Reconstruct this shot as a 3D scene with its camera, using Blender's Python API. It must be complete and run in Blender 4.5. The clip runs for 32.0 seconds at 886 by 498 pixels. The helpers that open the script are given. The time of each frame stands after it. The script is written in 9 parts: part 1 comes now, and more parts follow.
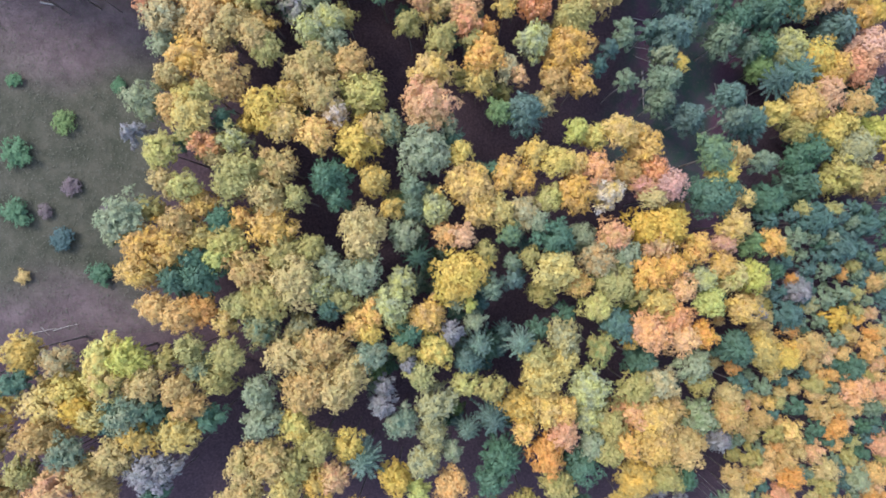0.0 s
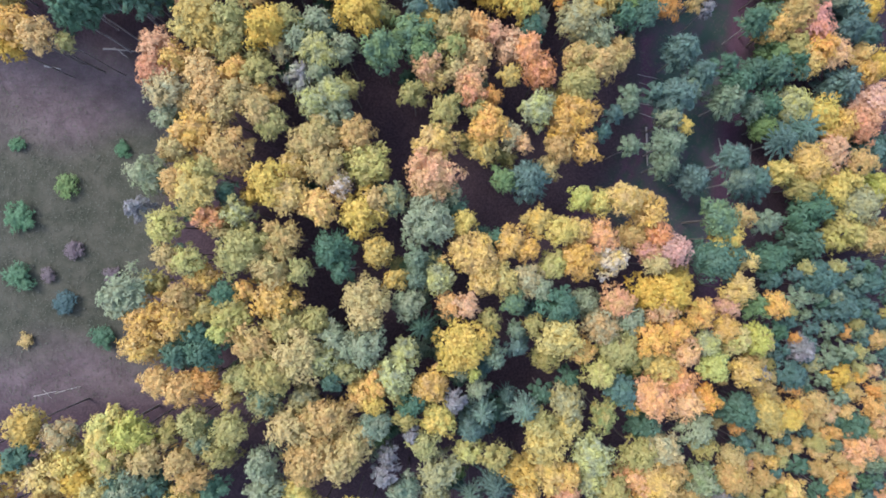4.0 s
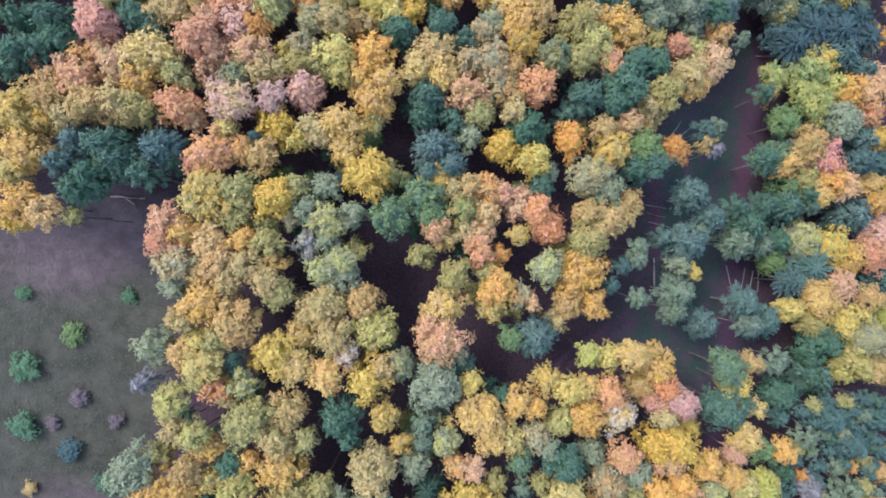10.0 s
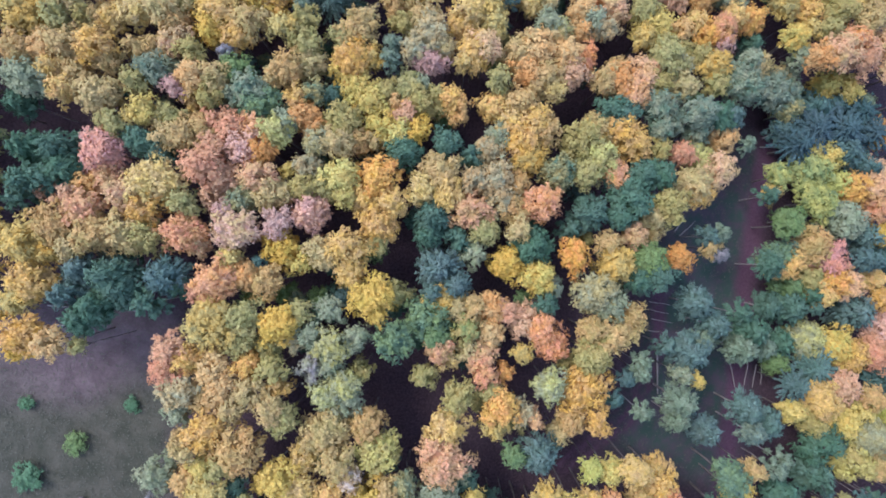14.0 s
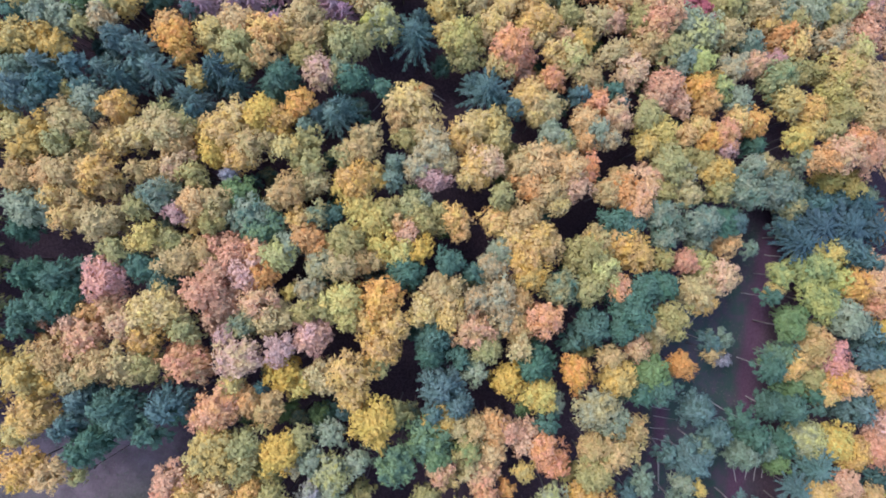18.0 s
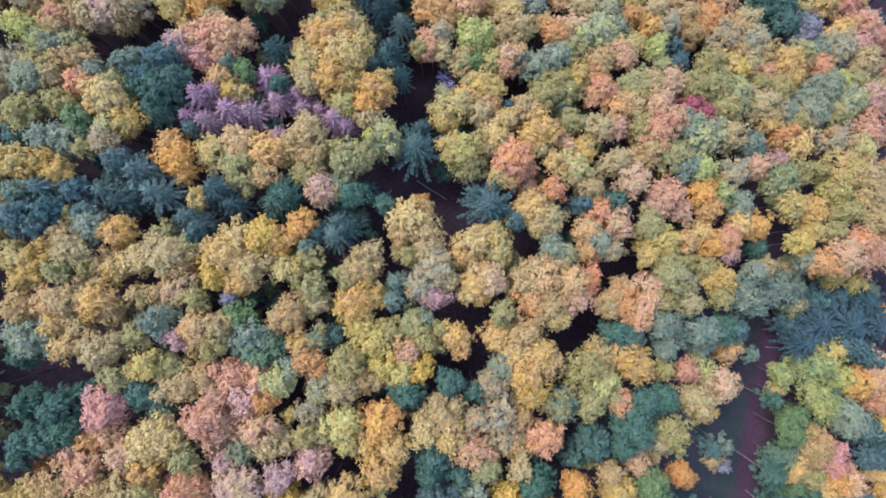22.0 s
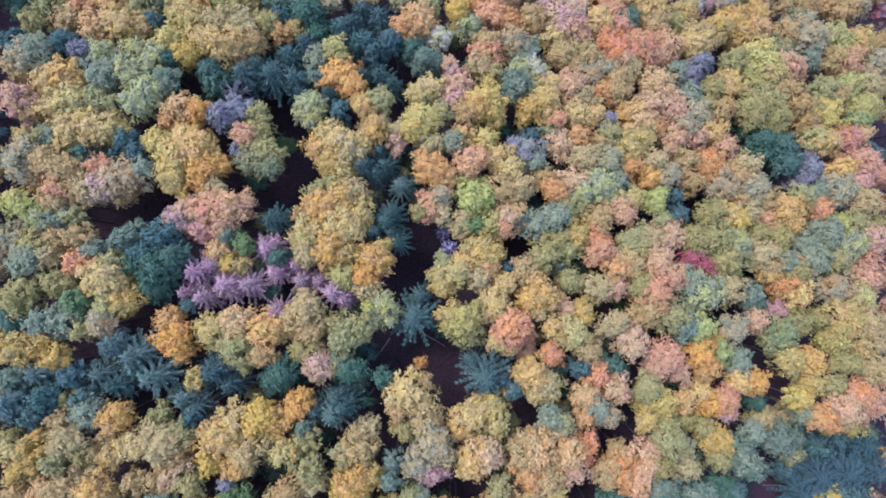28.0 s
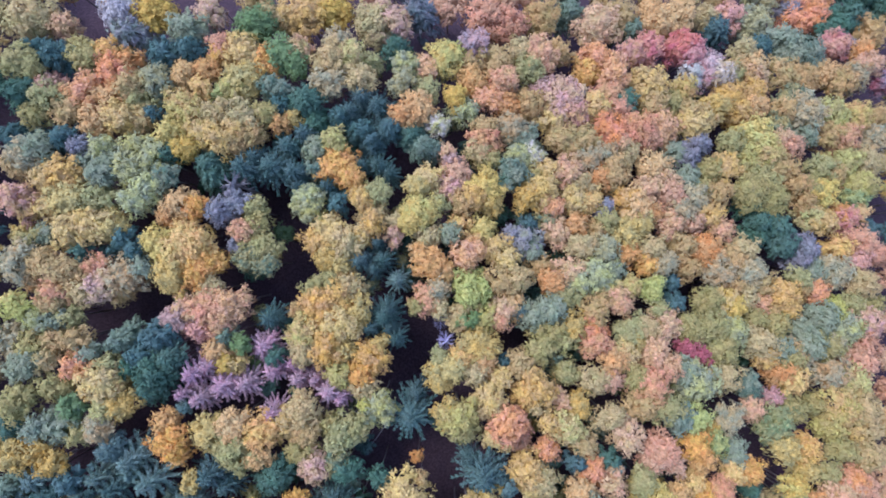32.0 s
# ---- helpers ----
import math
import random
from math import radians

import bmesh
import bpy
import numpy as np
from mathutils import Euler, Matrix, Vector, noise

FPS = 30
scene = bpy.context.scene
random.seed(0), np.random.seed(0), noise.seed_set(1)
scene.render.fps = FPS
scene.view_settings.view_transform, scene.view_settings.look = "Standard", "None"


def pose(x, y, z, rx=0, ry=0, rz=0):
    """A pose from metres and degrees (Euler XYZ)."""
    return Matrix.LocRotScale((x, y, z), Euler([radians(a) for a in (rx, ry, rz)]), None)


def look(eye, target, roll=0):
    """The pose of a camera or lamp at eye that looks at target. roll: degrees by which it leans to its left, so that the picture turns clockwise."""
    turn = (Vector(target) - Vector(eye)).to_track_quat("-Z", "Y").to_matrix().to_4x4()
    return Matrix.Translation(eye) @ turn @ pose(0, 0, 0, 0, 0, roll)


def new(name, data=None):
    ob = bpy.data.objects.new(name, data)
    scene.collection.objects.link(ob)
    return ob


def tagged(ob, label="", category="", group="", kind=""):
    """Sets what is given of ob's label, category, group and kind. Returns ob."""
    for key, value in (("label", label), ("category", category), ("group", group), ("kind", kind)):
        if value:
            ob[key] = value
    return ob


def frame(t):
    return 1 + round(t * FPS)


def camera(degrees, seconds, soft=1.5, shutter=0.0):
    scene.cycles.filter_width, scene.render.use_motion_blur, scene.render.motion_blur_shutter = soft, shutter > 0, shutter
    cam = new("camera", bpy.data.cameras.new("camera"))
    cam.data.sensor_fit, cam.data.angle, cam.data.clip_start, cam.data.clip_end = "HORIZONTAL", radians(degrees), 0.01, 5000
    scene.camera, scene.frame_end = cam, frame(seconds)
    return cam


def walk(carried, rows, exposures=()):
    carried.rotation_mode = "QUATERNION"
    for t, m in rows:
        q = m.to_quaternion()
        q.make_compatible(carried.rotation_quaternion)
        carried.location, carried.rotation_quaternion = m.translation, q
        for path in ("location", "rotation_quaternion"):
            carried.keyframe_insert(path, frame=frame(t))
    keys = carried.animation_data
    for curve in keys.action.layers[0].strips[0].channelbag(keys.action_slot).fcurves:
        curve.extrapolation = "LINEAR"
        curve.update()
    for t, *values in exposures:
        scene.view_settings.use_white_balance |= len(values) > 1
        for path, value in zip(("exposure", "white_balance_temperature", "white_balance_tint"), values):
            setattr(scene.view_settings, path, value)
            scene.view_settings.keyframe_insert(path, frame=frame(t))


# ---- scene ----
# Flight over an autumn wood, looking straight down: x to the right, y along the flight, z up.
LENS, METRES, EYE = 72.0, 130.0, 104.0
cam = camera(LENS, 32.0, soft=1.82)
ROWS = [
    (0.0, 0.0, 0.0, 0.0, 0.0, 0.0, -0.0),
    (0.5, -0.0005, 0.0001, 0.0071, 0.01, 0.0, -0.01),
    (1.0, -0.0011, 0.0002, 0.0158, 0.01, 0.02, -0.04),
    (1.5, -0.0014, 0.0002, 0.0243, 0.04, 0.0, -0.05),
    (2.0, -0.002, 0.0005, 0.0352, 0.04, -0.04, -0.11),
    (2.5, -0.0023, 0.0005, 0.0453, 0.06, -0.0, -0.15),
    (3.0, -0.0034, 0.0009, 0.0569, 0.03, 0.0, -0.18),
    (3.5, -0.0037, 0.0009, 0.0684, 0.03, 0.02, -0.2),
    (5.5, -0.0064, 0.0015, 0.1226, 0.06, 0.03, -0.43),
    (6.0, -0.0072, 0.0017, 0.1378, 0.05, 0.06, -0.46),
    (6.5, -0.0078, 0.002, 0.1531, 0.07, -0.03, -0.51),
    (7.0, -0.0091, 0.0022, 0.1687, 0.04, 0.0, -0.53),
    (7.5, -0.0096, 0.0023, 0.1838, 0.09, 0.02, -0.58),
    (8.0, -0.0103, 0.0025, 0.1999, 0.1, 0.1, -0.63),
    (8.5, -0.0113, 0.0028, 0.216, 0.09, 0.05, -0.68),
    (9.0, -0.0121, 0.0028, 0.2324, 0.1, 0.14, -0.72),
    (9.5, -0.0127, 0.0029, 0.2487, 0.12, 0.11, -0.76),
    (10.0, -0.0137, 0.003, 0.2662, 0.13, 0.12, -0.79),
    (10.5, -0.0144, 0.0031, 0.2826, 0.13, 0.11, -0.84),
    (11.0, -0.0151, 0.003, 0.2997, 0.14, 0.19, -0.89),
    (11.5, -0.0159, 0.003, 0.3165, 0.15, 0.16, -0.96),
    (12.0, -0.0168, 0.0031, 0.3347, 0.16, 0.15, -1.03),
    (12.5, -0.0177, 0.0032, 0.3511, 0.16, 0.14, -1.06),
    (13.0, -0.0184, 0.0032, 0.3686, 0.18, 0.19, -1.1),
    (13.5, -0.0194, 0.0034, 0.3852, 0.18, 0.17, -1.15),
    (14.0, -0.0205, 0.0036, 0.4037, 0.18, 0.12, -1.23),
    (14.5, -0.0212, 0.0036, 0.4196, 0.19, 0.18, -1.24),
    (16.5, -0.0242, 0.0039, 0.4881, 0.21, 0.23, -1.42),
    (17.0, -0.025, 0.004, 0.5056, 0.19, 0.27, -1.44),
    (17.5, -0.0256, 0.0041, 0.5227, 0.2, 0.18, -1.49),
    (18.0, -0.0261, 0.0041, 0.5407, 0.2, 0.18, -1.55),
    (18.5, -0.0269, 0.0041, 0.557, 0.2, 0.23, -1.59),
    (19.0, -0.0276, 0.0042, 0.5743, 0.2, 0.29, -1.61),
    (19.5, -0.0279, 0.0042, 0.5914, 0.22, 0.24, -1.67),
    (20.0, -0.0287, 0.0043, 0.6094, 0.22, 0.25, -1.72),
    (20.5, -0.0295, 0.0043, 0.6257, 0.22, 0.3, -1.77),
    (21.0, -0.0297, 0.0044, 0.6436, 0.24, 0.27, -1.82),
    (21.5, -0.0304, 0.0043, 0.66, 0.22, 0.25, -1.87),
    (22.0, -0.031, 0.0043, 0.6775, 0.22, 0.32, -1.89),
    (22.5, -0.0316, 0.0043, 0.6942, 0.21, 0.29, -1.96),
    (23.0, -0.0321, 0.0044, 0.7122, 0.21, 0.28, -2.02),
    (23.5, -0.0326, 0.0044, 0.7284, 0.21, 0.29, -2.08),
    (24.0, -0.0333, 0.0046, 0.7469, 0.19, 0.25, -2.14),
    (24.5, -0.0337, 0.0046, 0.7631, 0.21, 0.28, -2.16),
    (25.0, -0.0341, 0.0045, 0.7806, 0.22, 0.34, -2.21),
    (25.5, -0.0346, 0.0045, 0.797, 0.22, 0.37, -2.26),
    (27.5, -0.036, 0.0042, 0.8646, 0.24, 0.5, -2.45),
    (28.0, -0.0365, 0.0041, 0.8821, 0.25, 0.51, -2.49),
    (28.5, -0.0368, 0.004, 0.8984, 0.26, 0.52, -2.55),
    (29.0, -0.0372, 0.0039, 0.916, 0.24, 0.54, -2.6),
    (29.5, -0.0375, 0.0036, 0.9325, 0.25, 0.54, -2.66),
    (30.0, -0.0379, 0.0032, 0.9498, 0.25, 0.55, -2.69),
    (30.5, -0.0381, 0.0029, 0.9641, 0.24, 0.59, -2.75),
    (31.0, -0.0383, 0.0026, 0.9778, 0.24, 0.62, -2.78),
    (31.5, -0.0383, 0.0023, 0.9888, 0.23, 0.65, -2.83),
    (32.0, -0.0382, 0.002, 0.9991, 0.24, 0.7, -2.85),
]
DEEP, TURNED = 1.376, 0.727
walk(cam, [(t, pose(0, 0, EYE, -90, 0, 0) @ pose(METRES * x, METRES * DEEP * y, METRES * z, 90 + TURNED * pitch, roll, TURNED * yaw))
           for t, x, y, z, yaw, pitch, roll in ROWS],
     exposures=[(0, 0.68, 6370, 7.5), (10, 0.60, 5960, 11), (20, 0.49, 5680, 16), (32, 0.42, 5290, 19.5)])

# ---- sky and sun: bright overcast ----
SUN_UP, SUN_ROUND = 54.0, 305.0
world = bpy.data.worlds.new("overcast_sky")
scene.world = world
world.use_nodes = True
wn = world.node_tree.nodes
sky = wn.new("ShaderNodeTexSky")
sky.sky_type, sky.sun_disc = "NISHITA", False
sky.sun_elevation, sky.sun_rotation = radians(SUN_UP), radians(SUN_ROUND)
sky.air_density, sky.dust_density, sky.ozone_density = 1.0, 1.5, 1.5
soft_cloud = wn.new("ShaderNodeMix")
soft_cloud.data_type = "RGBA"
soft_cloud.inputs[0].default_value = 0.55
soft_cloud.inputs[7].default_value = (5.9, 7.3, 10.2, 1)
world.node_tree.links.new(sky.outputs[0], soft_cloud.inputs[6])
world.node_tree.links.new(soft_cloud.outputs[2], wn["Background"].inputs[0])
wn["Background"].inputs[1].default_value = 0.135
sun = new("sun", bpy.data.lights.new("sun", "SUN"))
sun.data.energy, sun.data.angle, sun.data.color = 2.8, radians(25), (1.0, 0.94, 0.84)
az = radians(SUN_ROUND)
sun.matrix_world = look((math.sin(az) * 50, math.cos(az) * 50, 50 * math.tan(radians(SUN_UP)) + 40), (0, 0, 40))


# ---- materials ----
def shader(name):
    m = bpy.data.materials.new(name)
    m.use_nodes = True
    return m, m.node_tree.nodes, m.node_tree.links


def link_mix(nodes, links, factor, a, b, blend="MIX"):
    n = nodes.new("ShaderNodeMix")
    n.data_type, n.blend_type = "RGBA", blend
    for socket, value in ((0, factor), (6, a), (7, b)):
        if isinstance(value, (int, float)):
            n.inputs[socket].default_value = value
        elif isinstance(value, tuple):
            n.inputs[socket].default_value = (*value, 1)
        else:
            links.new(value, n.inputs[socket])
    return n.outputs[2]


def noise_of(nodes, links, vector, scale, detail=3.0, rough=0.6):
    n = nodes.new("ShaderNodeTexNoise")
    n.inputs["Scale"].default_value, n.inputs["Detail"].default_value, n.inputs["Roughness"].default_value = scale, detail, rough
    links.new(vector, n.inputs["Vector"])
    return n.outputs[0]


def ranged(nodes, links, value, lo, hi, to_lo, to_hi):
    n = nodes.new("ShaderNodeMapRange")
    links.new(value, n.inputs[0])
    for k, v in enumerate((lo, hi, to_lo, to_hi)):
        n.inputs[k + 1].default_value = v
    return n.outputs[0]


# Leaf colours, by letter.
LEAF = {
    "Y": (0.61, 0.41, 0.10), "L": (0.48, 0.45, 0.135), "O": (0.64, 0.34, 0.115), "R": (0.62, 0.325, 0.19),
    "T": (0.515, 0.345, 0.145), "V": (0.39, 0.32, 0.12), "K": (0.285, 0.298, 0.19), "G": (0.095, 0.165, 0.115),
    "N": (0.175, 0.24, 0.095), "P": (0.54, 0.295, 0.255), "C": (0.46, 0.14, 0.145), "U": (0.28, 0.25, 0.275),
    "B": (0.10, 0.165, 0.155), "W": (0.56, 0.50, 0.47),
    "S": (0.135, 0.20, 0.185), "Q": (0.67, 0.43, 0.485), "Z": (0.24, 0.31, 0.27), "D": (0.25, 0.30, 0.33), "H": (0.110, 0.104, 0.086), "E": (0.075, 0.125, 0.14), "J": (0.132, 0.192, 0.172), "M": (0.20, 0.245, 0.17),
    "X": (0.105, 0.19, 0.115), "I": (0.19, 0.14, 0.165),
}
WORDS = {
    "Y": "golden-yellow", "L": "pale lemon-green", "O": "orange", "R": "salmon-orange", "T": "tan-brown", "V": "olive-green",
    "K": "pale grey-green", "G": "dark green", "N": "fresh green", "P": "dull pink", "C": "crimson", "U": "bare blue-grey",
    "B": "blue-green", "W": "whitish",
    "S": "blue-green", "Q": "pinkish-lilac", "Z": "pale grey-green", "D": "pale blue-grey", "H": "dull green", "E": "dark blue-green", "J": "grey-teal", "M": "sage-green", "X": "deep green", "I": "heather-purple",
}
foliage_made = {}


def foliage(code):
    """Leaves of one colour, or of two that run into each other over the crown."""
    if code in foliage_made:
        return foliage_made[code]
    m, n, k = shader("foliage_" + code)
    first, second = LEAF[code[0]], LEAF[code[-1]]
    if len(code) == 1:
        second = tuple(min(1, c * s) for c, s in zip(first, (0.80, 0.92, 0.85)))
    spot = n.new("ShaderNodeTexCoord").outputs["Object"]
    geo, info = n.new("ShaderNodeNewGeometry"), n.new("ShaderNodeObjectInfo")
    shift = n.new("ShaderNodeVectorMath")
    shift.operation = "ADD"
    k.new(spot, shift.inputs[0])
    k.new(info.outputs["Location"], shift.inputs[1])
    patch = noise_of(n, k, shift.outputs[0], 1.7, 2)
    colour = link_mix(n, k, ranged(n, k, patch, 0.32, 0.68, 0.0, 1.0), first, second)
    hsv = n.new("ShaderNodeHueSaturation")
    vary = n.new("ShaderNodeMath")
    vary.operation = "MULTIPLY"
    k.new(colour, hsv.inputs["Color"])
    k.new(ranged(n, k, info.outputs["Random"], 0, 1, 0.488, 0.512), hsv.inputs["Hue"])
    k.new(ranged(n, k, geo.outputs["Random Per Island"], 0, 1, 0.89, 1.11), vary.inputs[0])
    k.new(ranged(n, k, noise_of(n, k, shift.outputs[0], 4.0, 2), 0.3, 0.7, 0.75, 1.25), vary.inputs[1])
    # fine noise in the leaf colour stands in for shade between leaf clusters
    gap_shade = n.new("ShaderNodeMath")
    gap_shade.operation = "MULTIPLY"
    k.new(vary.outputs[0], gap_shade.inputs[0])
    k.new(ranged(n, k, noise_of(n, k, geo.outputs["Position"], 3.2, 3, 0.7), 0.33, 0.67, 0.80, 1.20), gap_shade.inputs[1])
    k.new(gap_shade.outputs[0], hsv.inputs["Value"])
    k.new(ranged(n, k, info.outputs["Random"], 0, 1, 1.06, 0.90), hsv.inputs["Saturation"])
    p = n["Principled BSDF"]
    k.new(hsv.outputs[0], p.inputs["Base Color"])
    p.inputs["Roughness"].default_value = 0.65
    p.inputs["Specular IOR Level"].default_value = 0.25
    thin = n.new("ShaderNodeBsdfTranslucent")
    k.new(hsv.outputs[0], thin.inputs[0])
    mix = n.new("ShaderNodeMixShader")
    mix.inputs[0].default_value = 0.2
    k.new(p.outputs[0], mix.inputs[1])
    k.new(thin.outputs[0], mix.inputs[2])
    k.new(mix.outputs[0], n["Material Output"].inputs[0])
    foliage_made[code] = m
    return m


def bark_material(name, dark, light):
    m, n, k = shader(name)
    spot = n.new("ShaderNodeTexCoord").outputs["Object"]
    streak = noise_of(n, k, spot, 9.0, 4)
    colour = link_mix(n, k, ranged(n, k, streak, 0.35, 0.65, 0, 1), dark, light)
    p = n["Principled BSDF"]
    k.new(colour, p.inputs["Base Color"])
    p.inputs["Roughness"].default_value = 0.9
    bump = n.new("ShaderNodeBump")
    bump.inputs["Strength"].default_value = 0.5
    k.new(streak, bump.inputs["Height"])
    k.new(bump.outputs[0], p.inputs["Normal"])
    return m


BARK = bark_material("bark", (0.10, 0.085, 0.085), (0.24, 0.205, 0.20))
PINE_BARK = bark_material("pine_bark", (0.20, 0.17, 0.17), (0.46, 0.41, 0.41))
LOG_BARK = bark_material("old_log", (0.22, 0.19, 0.19), (0.42, 0.38, 0.38))
PALE_BARK = bark_material("weathered_wood", (0.40, 0.37, 0.56), (0.62, 0.58, 0.82))

# ---- the lie of the land: a hillside that falls to the right and ahead ----
TREE_TOP = 19.0


def hill(x, y):
    u = np.tanh(np.asarray(x, float) / 65 / 2.2) * 2.2
    v = np.tanh((np.asarray(y, float) - 70) / 90 / 2.4) * 2.4
    u0, v0 = np.asarray(x, float) / 65, (np.asarray(y, float) - 70) / 90
    far = np.clip((np.hypot(u0, v0 * 0.8) - 1.45) / 0.9, 0, 1)
    near_z = 13.49 - 12.98 * u0 - 9.4 * v0 - 1.85 * u0 ** 2 - 0.19 * u0 * v0 - 10.02 * v0 ** 2 - 0.33 * v0 ** 3
    far_z = 13.49 - 12.98 * u - 9.4 * v - 10.02 * np.minimum(v * v, 2.6) - 3.0
    far = far * far * (3 - 2 * far)
    dip = np.clip((-42 - np.asarray(x, float)) / 14, 0, 1) * np.clip((46 - np.asarray(y, float)) / 12, 0, 1)
    return near_z * (1 - far) + far_z * far - TREE_TOP - 1.6 * dip * dip * (3 - 2 * dip)


def far_off(px, py, line):
    """Distance of points from a broken line."""
    best = np.full(np.shape(px), 1e9)
    for (ax, ay), (bx, by) in zip(line[:-1], line[1:]):
        dx, dy = bx - ax, by - ay
        s = np.clip(((px - ax) * dx + (py - ay) * dy) / (dx * dx + dy * dy), 0, 1)
        best = np.minimum(best, np.hypot(px - ax - s * dx, py - ay - s * dy))
    return best


def inside(px, py, ring):
    hit = np.zeros(np.shape(px), bool)
    for (ax, ay), (bx, by) in zip(ring, ring[1:] + ring[:1]):
        cross = ((ay > py) != (by > py)) & (px < (bx - ax) * (py - ay) / (by - ay + 1e-12) + ax)
        hit ^= cross
    return hit


def inner(px, py, ring, soft):
    d = far_off(px, py, ring + ring[:1])
    return np.clip(0.5 + np.where(inside(px, py, ring), d, -d) / soft, 0, 1)


MEADOW = [(-140, 40), (-72, 41), (-64, 43), (-50, 43.5), (-44, 42), (-46, 20), (-46, 10), (-52, -4), (-47, -8), (-46, -14), (-64, -15), (-140, -17)]
CLEARING = [(39, 58), (41, 63), (53, 66), (57, 77), (62, 77), (59, 60), (57, 40), (57, 18), (53, 7), (27, 18), (34, 30), (36, 47)]
ROAD = [(74, 100), (69, 89), (65.5, 81.8), (62.6, 76), (59.7, 63.5), (58, 54.7), (56.3, 46.4), (57, 40.2), (54.9, 31.3), (53.5, 20), (52.8, 8), (50, -20)]
SKID = [(38.3, 50), (38.1, 42), (38, 34.4), (32.6, 22), (20, 14)]


def build_ground():
    def steps(lo, hi, step):
        mid = np.arange(lo, hi + step, step)
        out = step * 1.35 ** np.arange(1, 24)
        return np.concatenate([(lo - np.cumsum(out))[::-1], mid, hi + step + np.cumsum(out)])
    xs, ys = steps(-90, 95, 1.3), steps(-60, 215, 1.3)
    gx, gy = np.meshgrid(xs, ys)
    gz = hill(gx, gy)
    grass = inner(gx, gy, MEADOW, 5)
    clear = inner(gx, gy, CLEARING, 6)
    swirl = np.sin(gx * 0.21 + 2 * np.sin(gy * 0.13)) * np.sin(gy * 0.17 + 1.5 * np.sin(gx * 0.11))
    heath = np.clip(np.maximum((gy - 27) / 9, (-6 - gy) / 7) + 0.32 + 0.4 * swirl - np.clip((gx + 58) / 14, 0, 1) * 0.5, 0, 1)
    road = np.clip(1.6 - far_off(gx, gy, ROAD) / 2.1, 0, 1)
    rut = np.clip(1.5 - np.abs(far_off(gx, gy, SKID) - 0.9) / 0.5, 0, 1)
    rough = np.sin(gx * 1.7 + 3 * np.sin(gy * 0.61)) * np.sin(gy * 1.3 + 2 * np.sin(gx * 0.47))
    wheel = np.clip(1 - np.abs(far_off(gx, gy, ROAD) - 0.9) / 0.6, 0, 1)
    gz = gz + 0.10 * rough * (1 - road) - 0.10 * wheel - 0.10 * rut
    rows_n, cols = gx.shape
    at = np.arange(rows_n * cols).reshape(rows_n, cols)
    quads = np.stack([at[:-1, :-1], at[:-1, 1:], at[1:, 1:], at[1:, :-1]], -1).reshape(-1, 4)
    me = bpy.data.meshes.new("ground")
    me.from_pydata(np.stack([gx, gy, gz], -1).reshape(-1, 3).tolist(), [], quads.tolist())
    for name, value in (("grass", grass), ("clear", clear), ("road", np.maximum(road, 0)), ("rut", rut), ("heath", heath)):
        me.attributes.new(name, "FLOAT", "POINT").data.foreach_set("value", value.reshape(-1).astype(np.float32))
    me.polygons.foreach_set("use_smooth", [True] * len(me.polygons))
    m, n, k = shader("woodland_floor")
    place = n.new("ShaderNodeNewGeometry").outputs["Position"]

    def attribute(name):
        a = n.new("ShaderNodeAttribute")
        a.attribute_name = name
        return a.outputs["Fac"]
    fine, broad, mid = noise_of(n, k, place, 3.0, 5, 0.7), noise_of(n, k, place, 0.07, 3), noise_of(n, k, place, 0.35, 4)
    litter = link_mix(n, k, ranged(n, k, fine, 0.35, 0.65, 0, 1), (0.036, 0.025, 0.033), (0.090, 0.058, 0.073))
    turf = link_mix(n, k, ranged(n, k, mid, 0.35, 0.65, 0, 1), (0.052, 0.054, 0.042), (0.088, 0.083, 0.068))
    heath = link_mix(n, k, ranged(n, k, mid, 0.35, 0.65, 0, 1), (0.095, 0.070, 0.080), (0.145, 0.110, 0.122))
    meadow = link_mix(n, k, attribute("heath"), turf, heath)
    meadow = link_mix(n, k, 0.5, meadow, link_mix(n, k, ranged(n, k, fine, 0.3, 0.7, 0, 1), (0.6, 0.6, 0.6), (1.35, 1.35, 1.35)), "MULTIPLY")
    glade = link_mix(n, k, ranged(n, k, mid, 0.40, 0.62, 0, 1), (0.043, 0.071, 0.062), (0.078, 0.064, 0.080))
    earth = link_mix(n, k, ranged(n, k, fine, 0.35, 0.65, 0, 1), (0.080, 0.042, 0.068), (0.122, 0.068, 0.104))
    colour = link_mix(n, k, attribute("clear"), litter, glade)
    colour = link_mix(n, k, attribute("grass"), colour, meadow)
    colour = link_mix(n, k, attribute("rut"), colour, earth)
    colour = link_mix(n, k, attribute("road"), colour, earth)
    p = n["Principled BSDF"]
    k.new(colour, p.inputs["Base Color"])
    p.inputs["Roughness"].default_value = 0.95
    p.inputs["Specular IOR Level"].default_value = 0.1
    bump = n.new("ShaderNodeBump")
    bump.inputs["Strength"].default_value, bump.inputs["Distance"].default_value = 0.6, 0.15
    k.new(fine, bump.inputs["Height"])
    k.new(bump.outputs[0], p.inputs["Normal"])
    me.materials.append(m)
    tagged(new("ground", me), "sloping woodland floor with leaf litter, meadow and a dirt track", "ground", kind="structure")


build_ground()

# ---- tree parts ----
RNG = np.random.default_rng(7)


def unit(v):
    return v / (np.linalg.norm(v, axis=-1, keepdims=True) + 1e-9)


